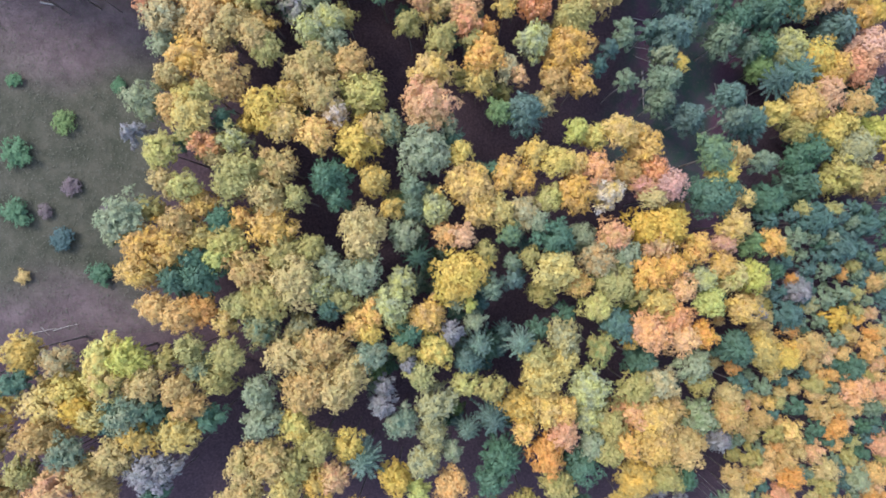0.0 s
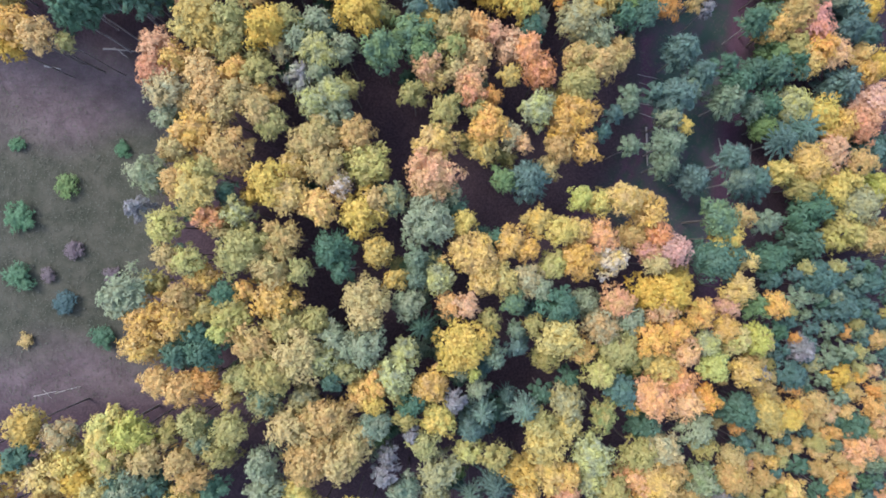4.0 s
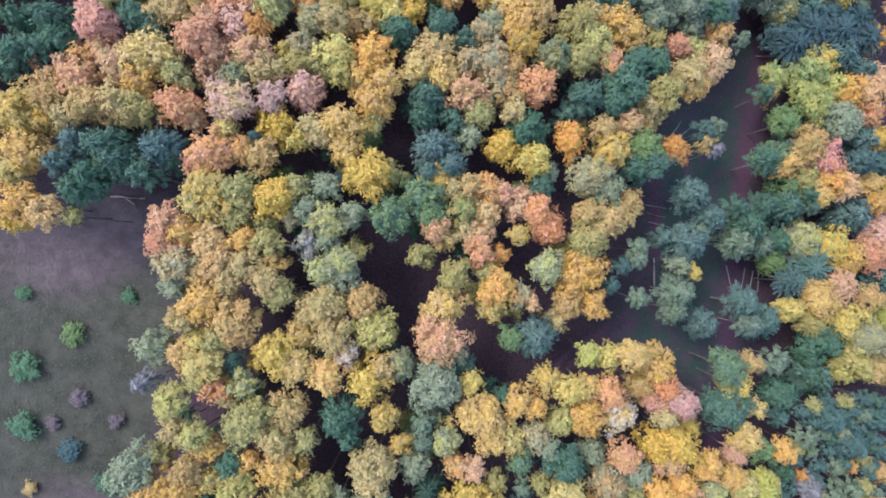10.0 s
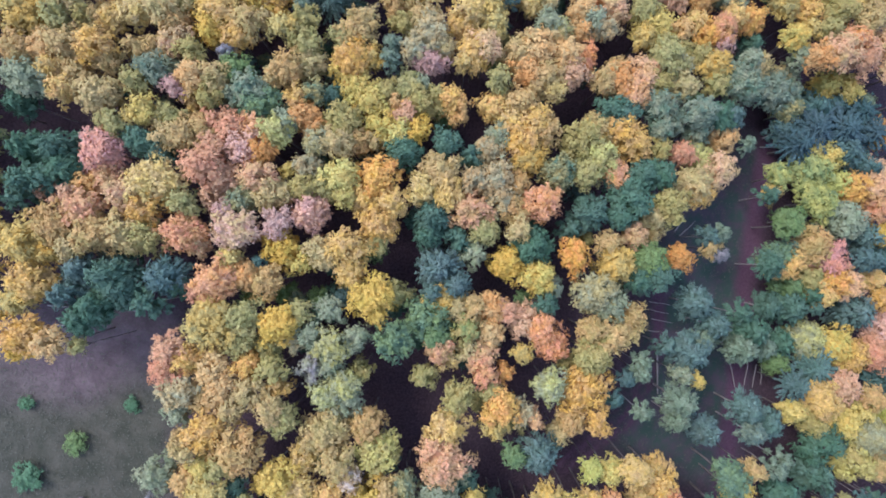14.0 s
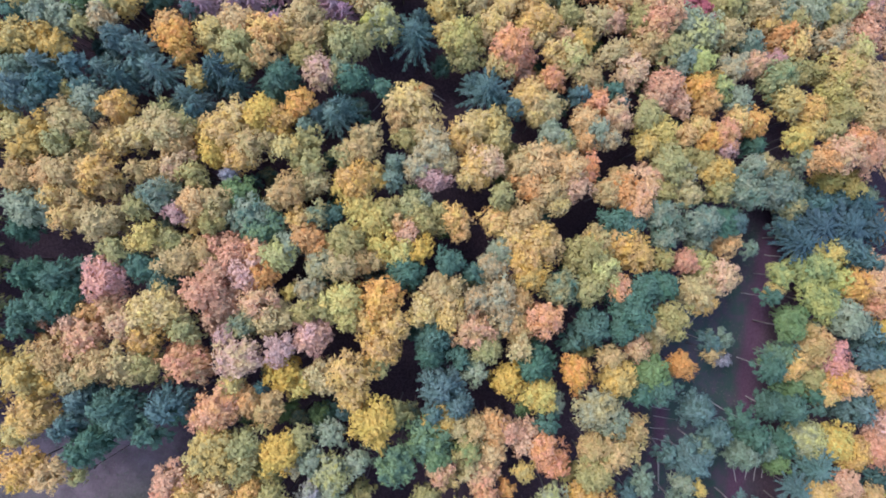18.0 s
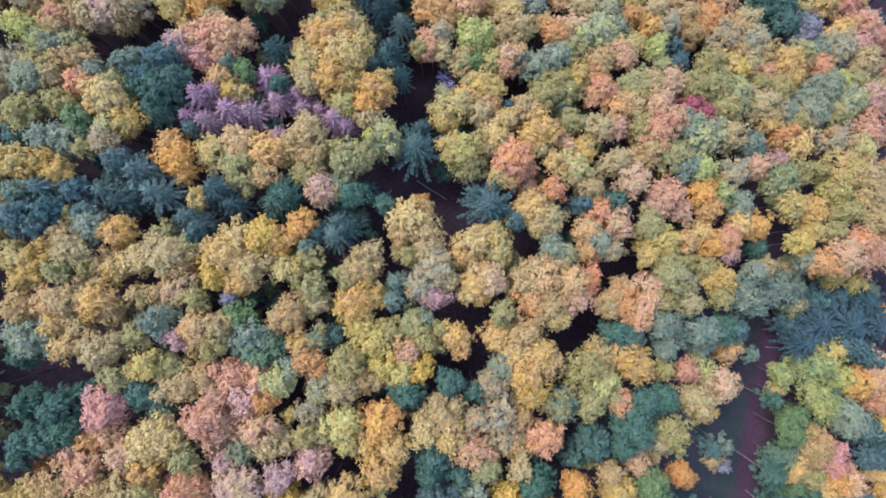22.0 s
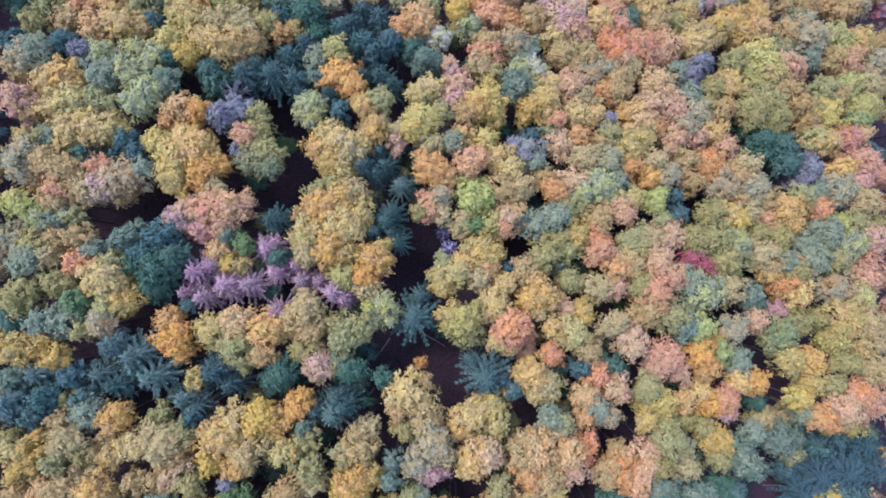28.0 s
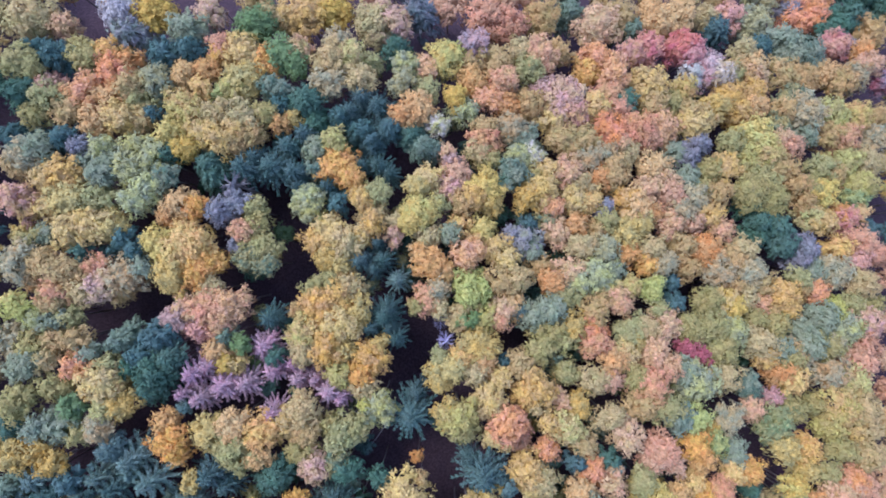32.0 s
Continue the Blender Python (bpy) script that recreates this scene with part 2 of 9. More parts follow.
def blades(centre, out, along, length, width):
    """Kite-shaped leaf sprays: centres, normals, directions and sizes, as vertices and quads."""
    along = unit(along - out * np.sum(along * out, -1, keepdims=True))
    side = np.cross(out, along)
    length, width = length[:, None], width[:, None]
    lift = out * length * 0.10
    a = centre - along * length * 0.5 - lift
    b = centre + side * width * 0.5
    c = centre + along * length * 0.5 - lift
    d = centre - side * width * 0.5
    v = np.stack([a, b, c, d], 1).reshape(-1, 3)
    return v, np.arange(len(v)).reshape(-1, 4)


def tufts(centre, out, along, length, width):
    """Pointed leaf tufts, three corners each, tip outward."""
    along = unit(along - out * np.sum(along * out, -1, keepdims=True))
    side = np.cross(out, along) * width[:, None] * 0.5
    reach = along * length[:, None] * 0.5
    v = np.stack([centre - reach - side, centre - reach + side, centre + reach - out * length[:, None] * 0.12], 1).reshape(-1, 3)
    return v, np.arange(len(v)).reshape(-1, 3)


def mesh_of(name, chunks):
    verts, faces, base = [], [], 0
    for v, f in chunks:
        verts.append(np.asarray(v, float))
        faces += (np.asarray(f) + base).tolist()
        base += len(v)
    me = bpy.data.meshes.new(name)
    me.from_pydata(np.concatenate(verts).tolist(), [], faces)
    me.materials.append(None)
    return me


def blob(centres, radii, shrink):
    """A closed, lumpy inner body that follows the boughs."""
    bm = bmesh.new()
    bmesh.ops.create_icosphere(bm, subdivisions=1 if len(centres) < 13 else 2, radius=1)
    v = np.array([x.co[:] for x in bm.verts])
    f = [[x.index for x in face.verts] for face in bm.faces]
    bm.free()
    middle = centres.mean(0)
    reach = []
    for d in v:
        rel = centres - middle
        b = rel @ d
        q = b * b - np.sum(rel * rel, 1) + radii ** 2
        good = q > 0
        reach.append(max(0.15, float((b[good] + np.sqrt(q[good])).max()) if good.any() else 0.15))
    return middle + v * (np.array(reach) * shrink)[:, None], f


def broad_crown(leaves, size, boughs, tall):
    """A rounded crown one metre in radius, its foot at z = 0: a dome of bough clumps, leafy on the outside alone."""
    golden = np.arange(boughs) * 2.39996 + RNG.uniform(0, 6.28)
    height = 1 - (np.arange(boughs) + 0.3) / boughs * 1.6
    ring = np.sqrt(np.clip(1 - height ** 2, 0, 1))
    lobe = 1 + sum(a * np.sin(w * golden + RNG.uniform(0, 6.28)) for w, a in ((2, 0.12), (3, 0.13), (5, 0.10)))
    reach = RNG.uniform(0.55, 0.86, boughs) * lobe
    c = np.stack([np.cos(golden) * ring * reach, np.sin(golden) * ring * reach, (0.42 + 0.46 * height * RNG.uniform(0.8, 1.12, boughs)) * tall], -1)
    c[:, :2] += RNG.normal(0, 0.05, (boughs, 2))
    rad = RNG.uniform(0.85, 1.25, boughs) * 1.0 / boughs ** 0.42
    mid = np.array([0, 0, 0.30 * tall])
    outward = unit(c - mid)
    # leaves that lie inside another clump, or face the ground, are left out
    many = leaves * 6
    pick = RNG.choice(boughs, many, p=rad ** 2 / np.sum(rad ** 2))
    d = unit(RNG.normal(0, 1, (many, 3)) + 0.55 * outward[pick] + np.array([0, 0, 0.3]))
    # a good part of the leaves sits on twigs that reach out of the clumps
    aim = unit(RNG.normal(0, 0.8, (boughs, 12, 3)) + 0.8 * outward[:, None] + np.array([0, 0, 0.2]))
    twig = RNG.random(many) < 0.5
    d = np.where(twig[:, None], aim[pick, RNG.integers(0, 12, many)], d)
    shell = np.where(twig, RNG.uniform(0.95, 1.68, many), RNG.uniform(0.86, 1.1, many))
    p = c[pick] + d * (rad[pick] * shell)[:, None] + RNG.normal(0, 0.022, (many, 3))
    apart = np.linalg.norm(p[:, None] - c[None], axis=2) / rad[None]
    apart[np.arange(many), pick] = 9
    good = (apart.min(1) > 0.86) & ((d[:, 2] > -0.3) | (RNG.random(many) < 0.2))
    keep = np.nonzero(good)[0][:leaves]
    p, d, pick = p[keep], d[keep], pick[keep]
    n = len(keep)
    normal = unit(0.55 * d + 0.45 * outward[pick] + RNG.normal(0, 0.26, (n, 3)) + np.array([0, 0, 0.45]))
    along = unit(p - mid) * np.array([1, 1, 0.6]) + d * 0.9 + RNG.normal(0, 0.5, (n, 3))
    ln = size * RNG.uniform(0.7, 1.6, n)
    return mesh_of("crown", [tufts(p, normal, along, ln, ln * RNG.uniform(0.36, 0.58, n)), blob(c, rad, 0.84)])


def conifer_crown(leaves, size, boughs, tall):
    """A blunt, clumpy conifer crown: tiers of boughs on a cone with a rounded top."""
    s = (np.arange(boughs) + 0.5) / boughs
    turn = np.arange(boughs) * 2.39996
    ring = 0.78 * s ** 0.62
    c = np.stack([np.cos(turn) * ring, np.sin(turn) * ring, tall * (1 - 0.85 * s)], -1)
    c += RNG.normal(0, 0.05, c.shape)
    rad = RNG.uniform(0.17, 0.28, boughs)
    pick = RNG.integers(0, boughs, leaves)
    away = np.stack([np.cos(turn), np.sin(turn), np.full(boughs, 0.35)], -1)
    d = unit(RNG.normal(0, 1, (leaves, 3)) + 0.8 * away[pick] + np.array([0, 0, 0.4]))
    aim = unit(RNG.normal(0, 0.55, (boughs, 6, 3)) + away[:, None] + np.array([0, 0, 0.1]))
    spray = RNG.random(leaves) < 0.5
    d = np.where(spray[:, None], aim[pick, RNG.integers(0, 6, leaves)], d)
    shell = np.where(spray, RNG.uniform(0.7, 1.75, leaves), RNG.uniform(0.7, 1.25, leaves))
    p = c[pick] + d * (rad[pick] * shell)[:, None] + RNG.normal(0, 0.018, (leaves, 3))
    normal = unit(d + np.array([0, 0, 0.6]) + RNG.normal(0, 0.4, (leaves, 3)))
    along = away[pick] * np.array([1, 1, 0.1]) + d * 0.5 + RNG.normal(0, 0.3, (leaves, 3))
    ln = size * RNG.uniform(0.8, 1.6, leaves)
    return mesh_of("crown", [tufts(p, normal, along, ln, ln * RNG.uniform(0.32, 0.5, leaves)), blob(c, rad, 0.86)])


def spruce_crown(tiers, arms, needles):
    """A spruce from its top down: whorls of separate arms, each fringed with drooping sprays. Radius 1, height 1."""
    centre, normal, along, ln, wd = [], [], [], [], []
    for i in range(tiers):
        s = (i + 0.6) / tiers
        radius, z = 1.04 * s ** 0.62, 1 - s * 0.97
        for j in range(arms):
            a = 6.283 * (j + 0.5 * (i % 2) + RNG.uniform(-0.16, 0.16)) / arms
            w = np.array([math.cos(a), math.sin(a), 0])
            side = np.array([-w[1], w[0], 0])
            reach = radius * RNG.uniform(0.72, 1.15)
            up = RNG.uniform(0.8, 1.2)
            for q in range(needles):
                f = (q + 0.6) / needles
                for sign in (-1, 0, 1):
                    spread = 0.10 * reach * (1.1 - 0.8 * f) + 0.012
                    centre.append(w * reach * (0.10 + 0.88 * f) + side * sign * spread * 0.55 + np.array([0, 0, z + 0.07 * up * f - 0.10 * f * f + 0.012 * (sign == 0)]))
                    normal.append(np.array([0, 0, 1.0]) + side * sign * 0.5 + RNG.normal(0, 0.15, 3))
                    along.append(w + side * sign * 0.55 - np.array([0, 0, 0.12]))
                    ln.append((0.20 + 0.10 * (1 - f)) * (0.45 + 0.6 * reach) * RNG.uniform(0.8, 1.25))
                    wd.append(0.055 * RNG.uniform(0.7, 1.3) * (0.6 + 0.5 * reach))
    body = blades(np.array(centre), unit(np.array(normal)), np.array(along), np.array(ln), np.array(wd))
    turn = np.arange(9) * 6.283 / 9
    cone_v = [(0.30 * math.cos(a), 0.30 * math.sin(a), 0.02) for a in turn] + [(0, 0, 0.88)]
    cone_f = [(i, (i + 1) % 9, 9) for i in range(9)]
    return mesh_of("crown", [body, (np.array(cone_v), cone_f)])


def tube(points, radii, sides=6):
    points = np.array(points, float)
    v, f = [], []
    for i, p in enumerate(points):
        d = unit(points[min(i + 1, len(points) - 1)] - points[max(i - 1, 0)])
        s = unit(np.cross(d, [0.31, 0.9, 0.2]))
        t = np.cross(d, s)
        for j in range(sides):
            a = 6.2832 * j / sides
            v.append(p + (s * math.cos(a) + t * math.sin(a)) * radii[i])
    for i in range(len(points) - 1):
        for j in range(sides):
            b = (j + 1) % sides
            f.append((i * sides + j, i * sides + b, (i + 1) * sides + b, (i + 1) * sides + j))
    f.append(tuple(range(sides)))
    return np.array(v), f


def join_tubes(name, tubes):
    verts, faces, base = [], [], 0
    for v, f in tubes:
        verts.append(v)
        faces += [tuple(i + base for i in q) for q in f]
        base += len(v)
    me = bpy.data.meshes.new(name)
    me.from_pydata(np.concatenate(verts).tolist(), [], faces)
    me.materials.append(None)
    return me


def trunk_mesh(limbs):
    """A tapered stem one metre high with rising limbs, for a crown of radius one."""
    bend = RNG.normal(0, 0.04, (4, 2))
    stem = [(bend[i][0] * (i > 0), bend[i][1] * (i > 0), z) for i, z in enumerate((-0.02, 0.35, 0.62, 0.88))]
    tubes = [tube(stem, (0.085, 0.062, 0.048, 0.02))]
    for i in range(limbs):
        a, z = i * 2.4 + RNG.uniform(-0.4, 0.4), RNG.uniform(0.70, 0.82)
        w = np.array([math.cos(a), math.sin(a), 0])
        tubes.append(tube([w * 0.02 + [0, 0, z], w * 0.24 + [0, 0, z + 0.05], w * 0.48 + [0, 0, z + 0.09]], (0.036, 0.024, 0.008), 4))
    return join_tubes("trunk", tubes)


def twig_mesh():
    """Bare, dead boughs radiating from a stem of radius one and height one."""
    tubes = [tube([(0, 0, -0.02), (0.02, 0.01, 0.5), (0.0, 0.03, 1.0)], (0.10, 0.07, 0.02))]
    for i in range(13):
        a, z = i * 2.4, 0.72 + 0.26 * i / 13
        w = np.array([math.cos(a), math.sin(a), 0])
        reach = (1.15 - 0.4 * i / 13) * RNG.uniform(0.75, 1.1)
        tubes.append(tube([[0, 0, z], w * reach * 0.5 + [0, 0, z + 0.03], w * reach + [0, 0, z + 0.02]], (0.07, 0.055, 0.02), 4))
        side = np.array([-w[1], w[0], 0])
        for s in (-1, 1):
            tubes.append(tube([w * reach * 0.5 + [0, 0, z + 0.03], w * reach * 0.8 + side * s * 0.22 + [0, 0, z + 0.04]], (0.035, 0.015), 4))
    return join_tubes("bare_crown", tubes)


BROAD = {"small": [broad_crown(720, 0.20, 13, 2.3) for _ in range(9)],
         "middle": [broad_crown(1400, 0.145, 25, 2.15) for _ in range(14)],
         "large": [broad_crown(2400, 0.112, 42, 1.9) for _ in range(9)]}
BLUNT = {"small": [conifer_crown(900, 0.21, 17, 2.5) for _ in range(6)],
         "middle": [conifer_crown(1600, 0.155, 30, 2.3) for _ in range(8)]}
SPRUCE = [spruce_crown(7, 8, 6) for _ in range(5)]
TRUNKS = [trunk_mesh(4) for _ in range(6)]
STEMS = [trunk_mesh(0) for _ in range(3)]
TWIGS = [twig_mesh() for _ in range(2)]


def with_material(ob, m):
    ob.material_slots[0].link = "OBJECT"
    ob.material_slots[0].material = m
    return ob


def child(name, me, m, parent, scale, place=(0, 0, 0), turn=0.0):
    ob = with_material(new(name, me), m)
    ob.parent = parent
    ob.location, ob.scale, ob.rotation_euler = place, scale, (0, 0, turn)
    return ob


def root(name, x, y, sink=0.15):
    ob = new(name)
    ob.empty_display_size = 0.5
    ob.location = (x, y, float(hill(np.array([x]), np.array([y]))[0]) - sink)
    return ob


def tone(code):
    return WORDS[code[0]] if len(code) == 1 else WORDS[code[0]] + " and " + WORDS[code[1]]


# Species names are assigned by leaf colour alone; the true species is unknown.
KINDS = {"T": "beech_tree", "O": "maple_tree", "R": "maple_tree", "V": "oak_tree", "Y": "birch_tree", "L": "hornbeam_tree", "K": "aspen_tree",
         "G": "alder_tree", "N": "alder_tree", "P": "cherry_tree", "C": "cherry_tree", "U": "ash_tree", "W": "ash_tree"}
MIXED = {"TV": "lime_tree", "TY": "lime_tree", "TK": "lime_tree", "VL": "elm_tree", "VK": "elm_tree", "VN": "elm_tree", "VG": "elm_tree", "VT": "chestnut_tree",
         "YV": "poplar_tree", "YT": "walnut_tree", "GK": "willow_tree", "GN": "willow_tree", "TO": "sycamore_tree", "TR": "sycamore_tree"}
SIZES = {"small": "young ", "middle": "tall ", "large": "broad old "}


def broadleaf(x, y, r, h, code, plain=False):
    """One tree: place, crown radius, height, leaf colours; plain: a coarser crown, for unseen trees added to block side
    light.
    """
    size = "small" if plain or r < 2.2 else "middle" if r < 3.5 else "large"
    me = random.choice(BROAD[size])
    kind = MIXED.get(code, KINDS[code[0]])
    ob = tagged(root(kind, x, y), SIZES[size] + kind.replace("_", " ") + " with a " + tone(code) + (" autumn crown" if len(code) == 1 else " crown"), "tree", kind.replace("_", " ") + "s of the wood")
    wide = 0.96 if size == "small" else 1.0
    tall = r * random.uniform(0.92, 1.18)
    child("crown", me, foliage(code), ob, (r * wide * random.uniform(0.9, 1.12), r * wide * random.uniform(0.9, 1.12), tall),
          (0, 0, h - tall * {"small": 2.3, "middle": 2.1, "large": 1.9}[size]), random.uniform(0, 6.28))
    child("trunk", random.choice(TRUNKS), BARK, ob, (r * 0.8, r * 0.8, h * 0.93), turn=random.uniform(0, 6.28))


def conifer(x, y, r, h, code, plain=False):
    code = code.replace("K", "M")
    size = "small" if plain or r < 2.3 else "middle"
    me = random.choice(BLUNT[size])
    # the species name follows from the crown's colour only
    kind = "larch_tree" if code[0] in "VTLYN" else "pine_tree" if code[0] in "MUJZ" else "fir_tree" if code[0] == "G" else "cypress_tree"
    ob = tagged(root(kind, x, y), kind.replace("_", " ") + " with a clumpy " + tone(code) + " crown", "tree", kind.replace("_tree", "s of the wood"))
    wide, tall = r * random.uniform(1.04, 1.16), r * random.uniform(0.95, 1.2)
    child("crown", me, foliage(code), ob, (wide, wide, tall), (0, 0, h - tall * 2.5), random.uniform(0, 6.28))
    child("trunk", random.choice(STEMS), PINE_BARK, ob, (r * 0.75, r * 0.75, h * 0.9), turn=random.uniform(0, 6.28))


def spruce(x, y, r, h, code):
    code = "".join({"B": "S", "P": "Q", "K": "Z", "U": "D"}.get(c, c) for c in code)
    what = "dying spruce with pinkish-lilac needles" if code == "Q" else "spruce with whorled " + tone(code) + " boughs"
    ob = tagged(root("spruce_tree", x, y), what, "tree", "spruces of the wood")
    deep = h * 0.36
    child("crown", random.choice(SPRUCE), foliage(code), ob, (r * 1.34, r * 1.34, deep), (0, 0, h - deep), random.uniform(0, 6.28))
    child("trunk", random.choice(STEMS), BARK, ob, (r * 0.8, r * 0.8, h * 0.95), turn=random.uniform(0, 6.28))


def dead_tree(x, y, r, h, code):
    ob = tagged(root("dead_tree", x, y), "bare bleached dead tree in a gap of the wood", "tree")
    child("bare_crown", random.choice(TWIGS), PALE_BARK if code == "W" else LOG_BARK, ob, (r * 1.35, r * 1.35, h), turn=random.uniform(0, 6.28))


def bush(x, y, r, h, code):
    code = {"J": "X", "L": "N", "H": "X"}.get(code, code)
    ob = tagged(root("bush", x, y, 0.05), "small " + tone(code) + " bush in the meadow", "bush", "bushes in the meadow")
    child("crown", random.choice(BROAD["small"]), foliage(code), ob, (r * 0.95, r * 0.95, h * 0.4), (0, 0, 0.1), random.uniform(0, 6.28))
    child("stem", random.choice(TRUNKS), BARK, ob, (r * 0.5, r * 0.5, h * 0.36))


# ---- fallen wood and grass ----
def fallen_log(x0, y0, x1, y1, thick, label="pale fallen trunk lying on the woodland floor", name="fallen_log"):
    a, b = np.array([x0, y0]), np.array([x1, y1])
    pts = []
    for f in (0, 0.3, 0.65, 1):
        p = a + (b - a) * f + RNG.normal(0, 0.05, 2)
        pts.append((p[0], p[1], float(hill(np.array([p[0]]), np.array([p[1]]))[0]) + thick * 0.8 + 0.1))
    centre = np.array(pts).mean(0)
    me = join_tubes(name, [tube(np.array(pts) - centre, (thick, thick * 0.9, thick * 0.75, thick * 0.5), 7)])
    ob = tagged(with_material(new(name, me), LOG_BARK), label, "log", "fallen trunks")
    ob.location = centre


fallen_log(37.6, 33.6, 37.9, 26.4, 0.20)
fallen_log(53.0, 32.4, 54.3, 26.9, 0.12)
fallen_log(57.2, 31.8, 56.2, 27.4, 0.11)
fallen_log(58.9, 31.3, 58.1, 26.9, 0.11)
fallen_log(60.2, 31.5, 60.0, 27.4, 0.12)
fallen_log(36.0, 43.6, 40.4, 43.0, 0.08, "thin cut stem lying across the skid trail")
fallen_log(36.2, 42.1, 40.0, 41.3, 0.07, "thin cut stem lying across the skid trail")
fallen_log(36.4, 40.4, 40.8, 39.5, 0.08, "thin cut stem lying across the skid trail")
fallen_log(35.9, 38.2, 39.8, 37.8, 0.07, "thin cut stem lying across the skid trail")
fallen_log(36.3, 36.2, 39.9, 35.4, 0.07, "thin cut stem lying across the skid trail")
fallen_log(-55.2, 42.4, -50.0, 42.2, 0.16, "bleached fallen trunk along the meadow edge")
fallen_log(-53.6, 42.6, -51.6, 41.2, 0.12, "bleached fallen trunk along the meadow edge")
fallen_log(-64.2, 39.4, -61.8, 39.0, 0.16, "bleached fallen trunk along the meadow edge")
fallen_log(-65.0, 42.4, -62.0, 42.2, 0.14, "bleached fallen trunk along the meadow edge")
fallen_log(-67.0, -13.7, -63.4, -13.0, 0.08, "bleached fallen branch along the meadow edge")
fallen_log(-63.9, -13.4, -60.0, -12.3, 0.07, "bleached fallen branch along the meadow edge")
fallen_log(-65.6, -12.7, -64.4, -14.3, 0.06, "bleached fallen branch along the meadow edge")
fallen_log(-14.0, 98.8, -16.7, 94.8, 0.10)
fallen_log(-9.5, 100.8, -4.0, 97.6, 0.10)
fallen_log(-20.7, 122.6, -16.0, 119.3, 0.09)
fallen_log(60.4, 74.5, 68.2, 75.2, 0.14, "pale fallen trunk beside the dirt track")
fallen_log(60.8, 71.1, 65.0, 70.8, 0.12, "pale fallen trunk beside the dirt track")
fallen_log(42.1, 56.0, 45.7, 59.1, 0.11)
fallen_log(41.2, 57.0, 43.6, 60.0, 0.10)


def grass_tufts(count):
    """Grass and herbs of the meadow and the glade, in one mesh."""
    x = np.concatenate([RNG.uniform(-85, -44, count * 2), RNG.uniform(30, 60, count)])
    y = np.concatenate([RNG.uniform(-18, 44, count * 2), RNG.uniform(5, 78, count)])
    keep = (inner(x, y, MEADOW, 2) > 0.6) | ((inner(x, y, CLEARING, 2) > 0.6) & (far_off(x, y, ROAD) > 2.6) & (np.sin(x * 0.6) * np.sin(y * 0.5) > -0.3))
    x, y = x[keep], y[keep]
    n = len(x)
    base = np.stack([x, y, hill(x, y) + 0.14], -1)
    turn = RNG.uniform(0, 6.28, n)
    along = np.stack([np.cos(turn), np.sin(turn), RNG.uniform(0.0, 0.3, n)], -1)
    out = unit(np.stack([-np.cos(turn) * 0.4, -np.sin(turn) * 0.4, np.full(n, 2.0)], -1) + RNG.normal(0, 0.15, (n, 3)))
    ln = RNG.uniform(0.15, 0.4, n)
    me = mesh_of("grass", [tufts(base, out, along, ln, ln * 0.5)])
    ob = with_material(new("grass", me), foliage("H"))
    tagged(ob, "short mottled meadow grass and herbs on the open ground", "grass", kind="stuff")


grass_tufts(5000)

# ---- the trees, one by one ----
# trees marked True are unseen, added past the view to shut out side light
broadleaf(75.4, -51.1, 1.60, 12.7, "O")
broadleaf(81.6, -51.1, 1.23, 13.4, "YT")
broadleaf(87.3, -52.2, 1.37, 12.6, "TV")
broadleaf(89.9, -51.4, 1.34, 12.8, "V")
broadleaf(93.2, -53.3, 1.61, 13.1, "YT")
broadleaf(96.0, -53.1, 1.63, 12.7, "TO")
broadleaf(55.1, -46.0, 1.96, 14.5, "T")
broadleaf(60.1, -49.2, 1.31, 12.7, "V")
broadleaf(61.7, -48.2, 1.43, 13.2, "T")
broadleaf(63.8, -46.5, 1.84, 14.1, "R")
broadleaf(66.3, -49.3, 1.28, 12.9, "RT")
broadleaf(66.3, -46.9, 1.33, 12.7, "O")
broadleaf(71.5, -47.9, 1.19, 13.5, "TV")
broadleaf(73.0, -49.3, 1.64, 13.4, "O")
broadleaf(73.7, -45.7, 2.04, 14.5, "V")
broadleaf(75.2, -49.0, 1.23, 12.7, "YT")
broadleaf(75.9, -46.2, 1.32, 12.3, "O")
broadleaf(78.8, -50.2, 1.61, 13.5, "YT")
broadleaf(81.0, -45.0, 2.40, 15.2, "K")
broadleaf(83.5, -47.2, 1.51, 13.3, "O")
broadleaf(85.5, -49.6, 1.76, 13.8, "O")
broadleaf(86.6, -47.4, 1.50, 12.7, "RT")
broadleaf(88.8, -46.3, 1.62, 12.4, "O")
broadleaf(88.9, -49.9, 1.16, 12.3, "TO")
broadleaf(91.9, -50.9, 1.22, 12.7, "O")
broadleaf(96.1, -50.7, 1.22, 12.7, "TV", True)
broadleaf(96.4, -46.3, 1.31, 13.0, "V", True)
broadleaf(-31.6, -39.1, 3.44, 18.0, "T")
broadleaf(-20.3, -40.1, 2.44, 17.6, "V")
broadleaf(-13.9, -41.3, 2.46, 18.6, "Y")
broadleaf(-7.9, -41.9, 2.48, 18.5, "Y")
broadleaf(7.4, -42.6, 2.57, 18.4, "V")
broadleaf(13.4, -42.2, 2.48, 17.8, "V")
broadleaf(31.1, -43.7, 2.50, 17.7, "VY")
broadleaf(53.2, -41.6, 2.25, 15.2, "T")
broadleaf(56.8, -44.2, 1.17, 12.9, "YT")
broadleaf(57.9, -42.9, 1.29, 13.5, "YT")
broadleaf(59.0, -40.5, 2.28, 15.2, "TO")
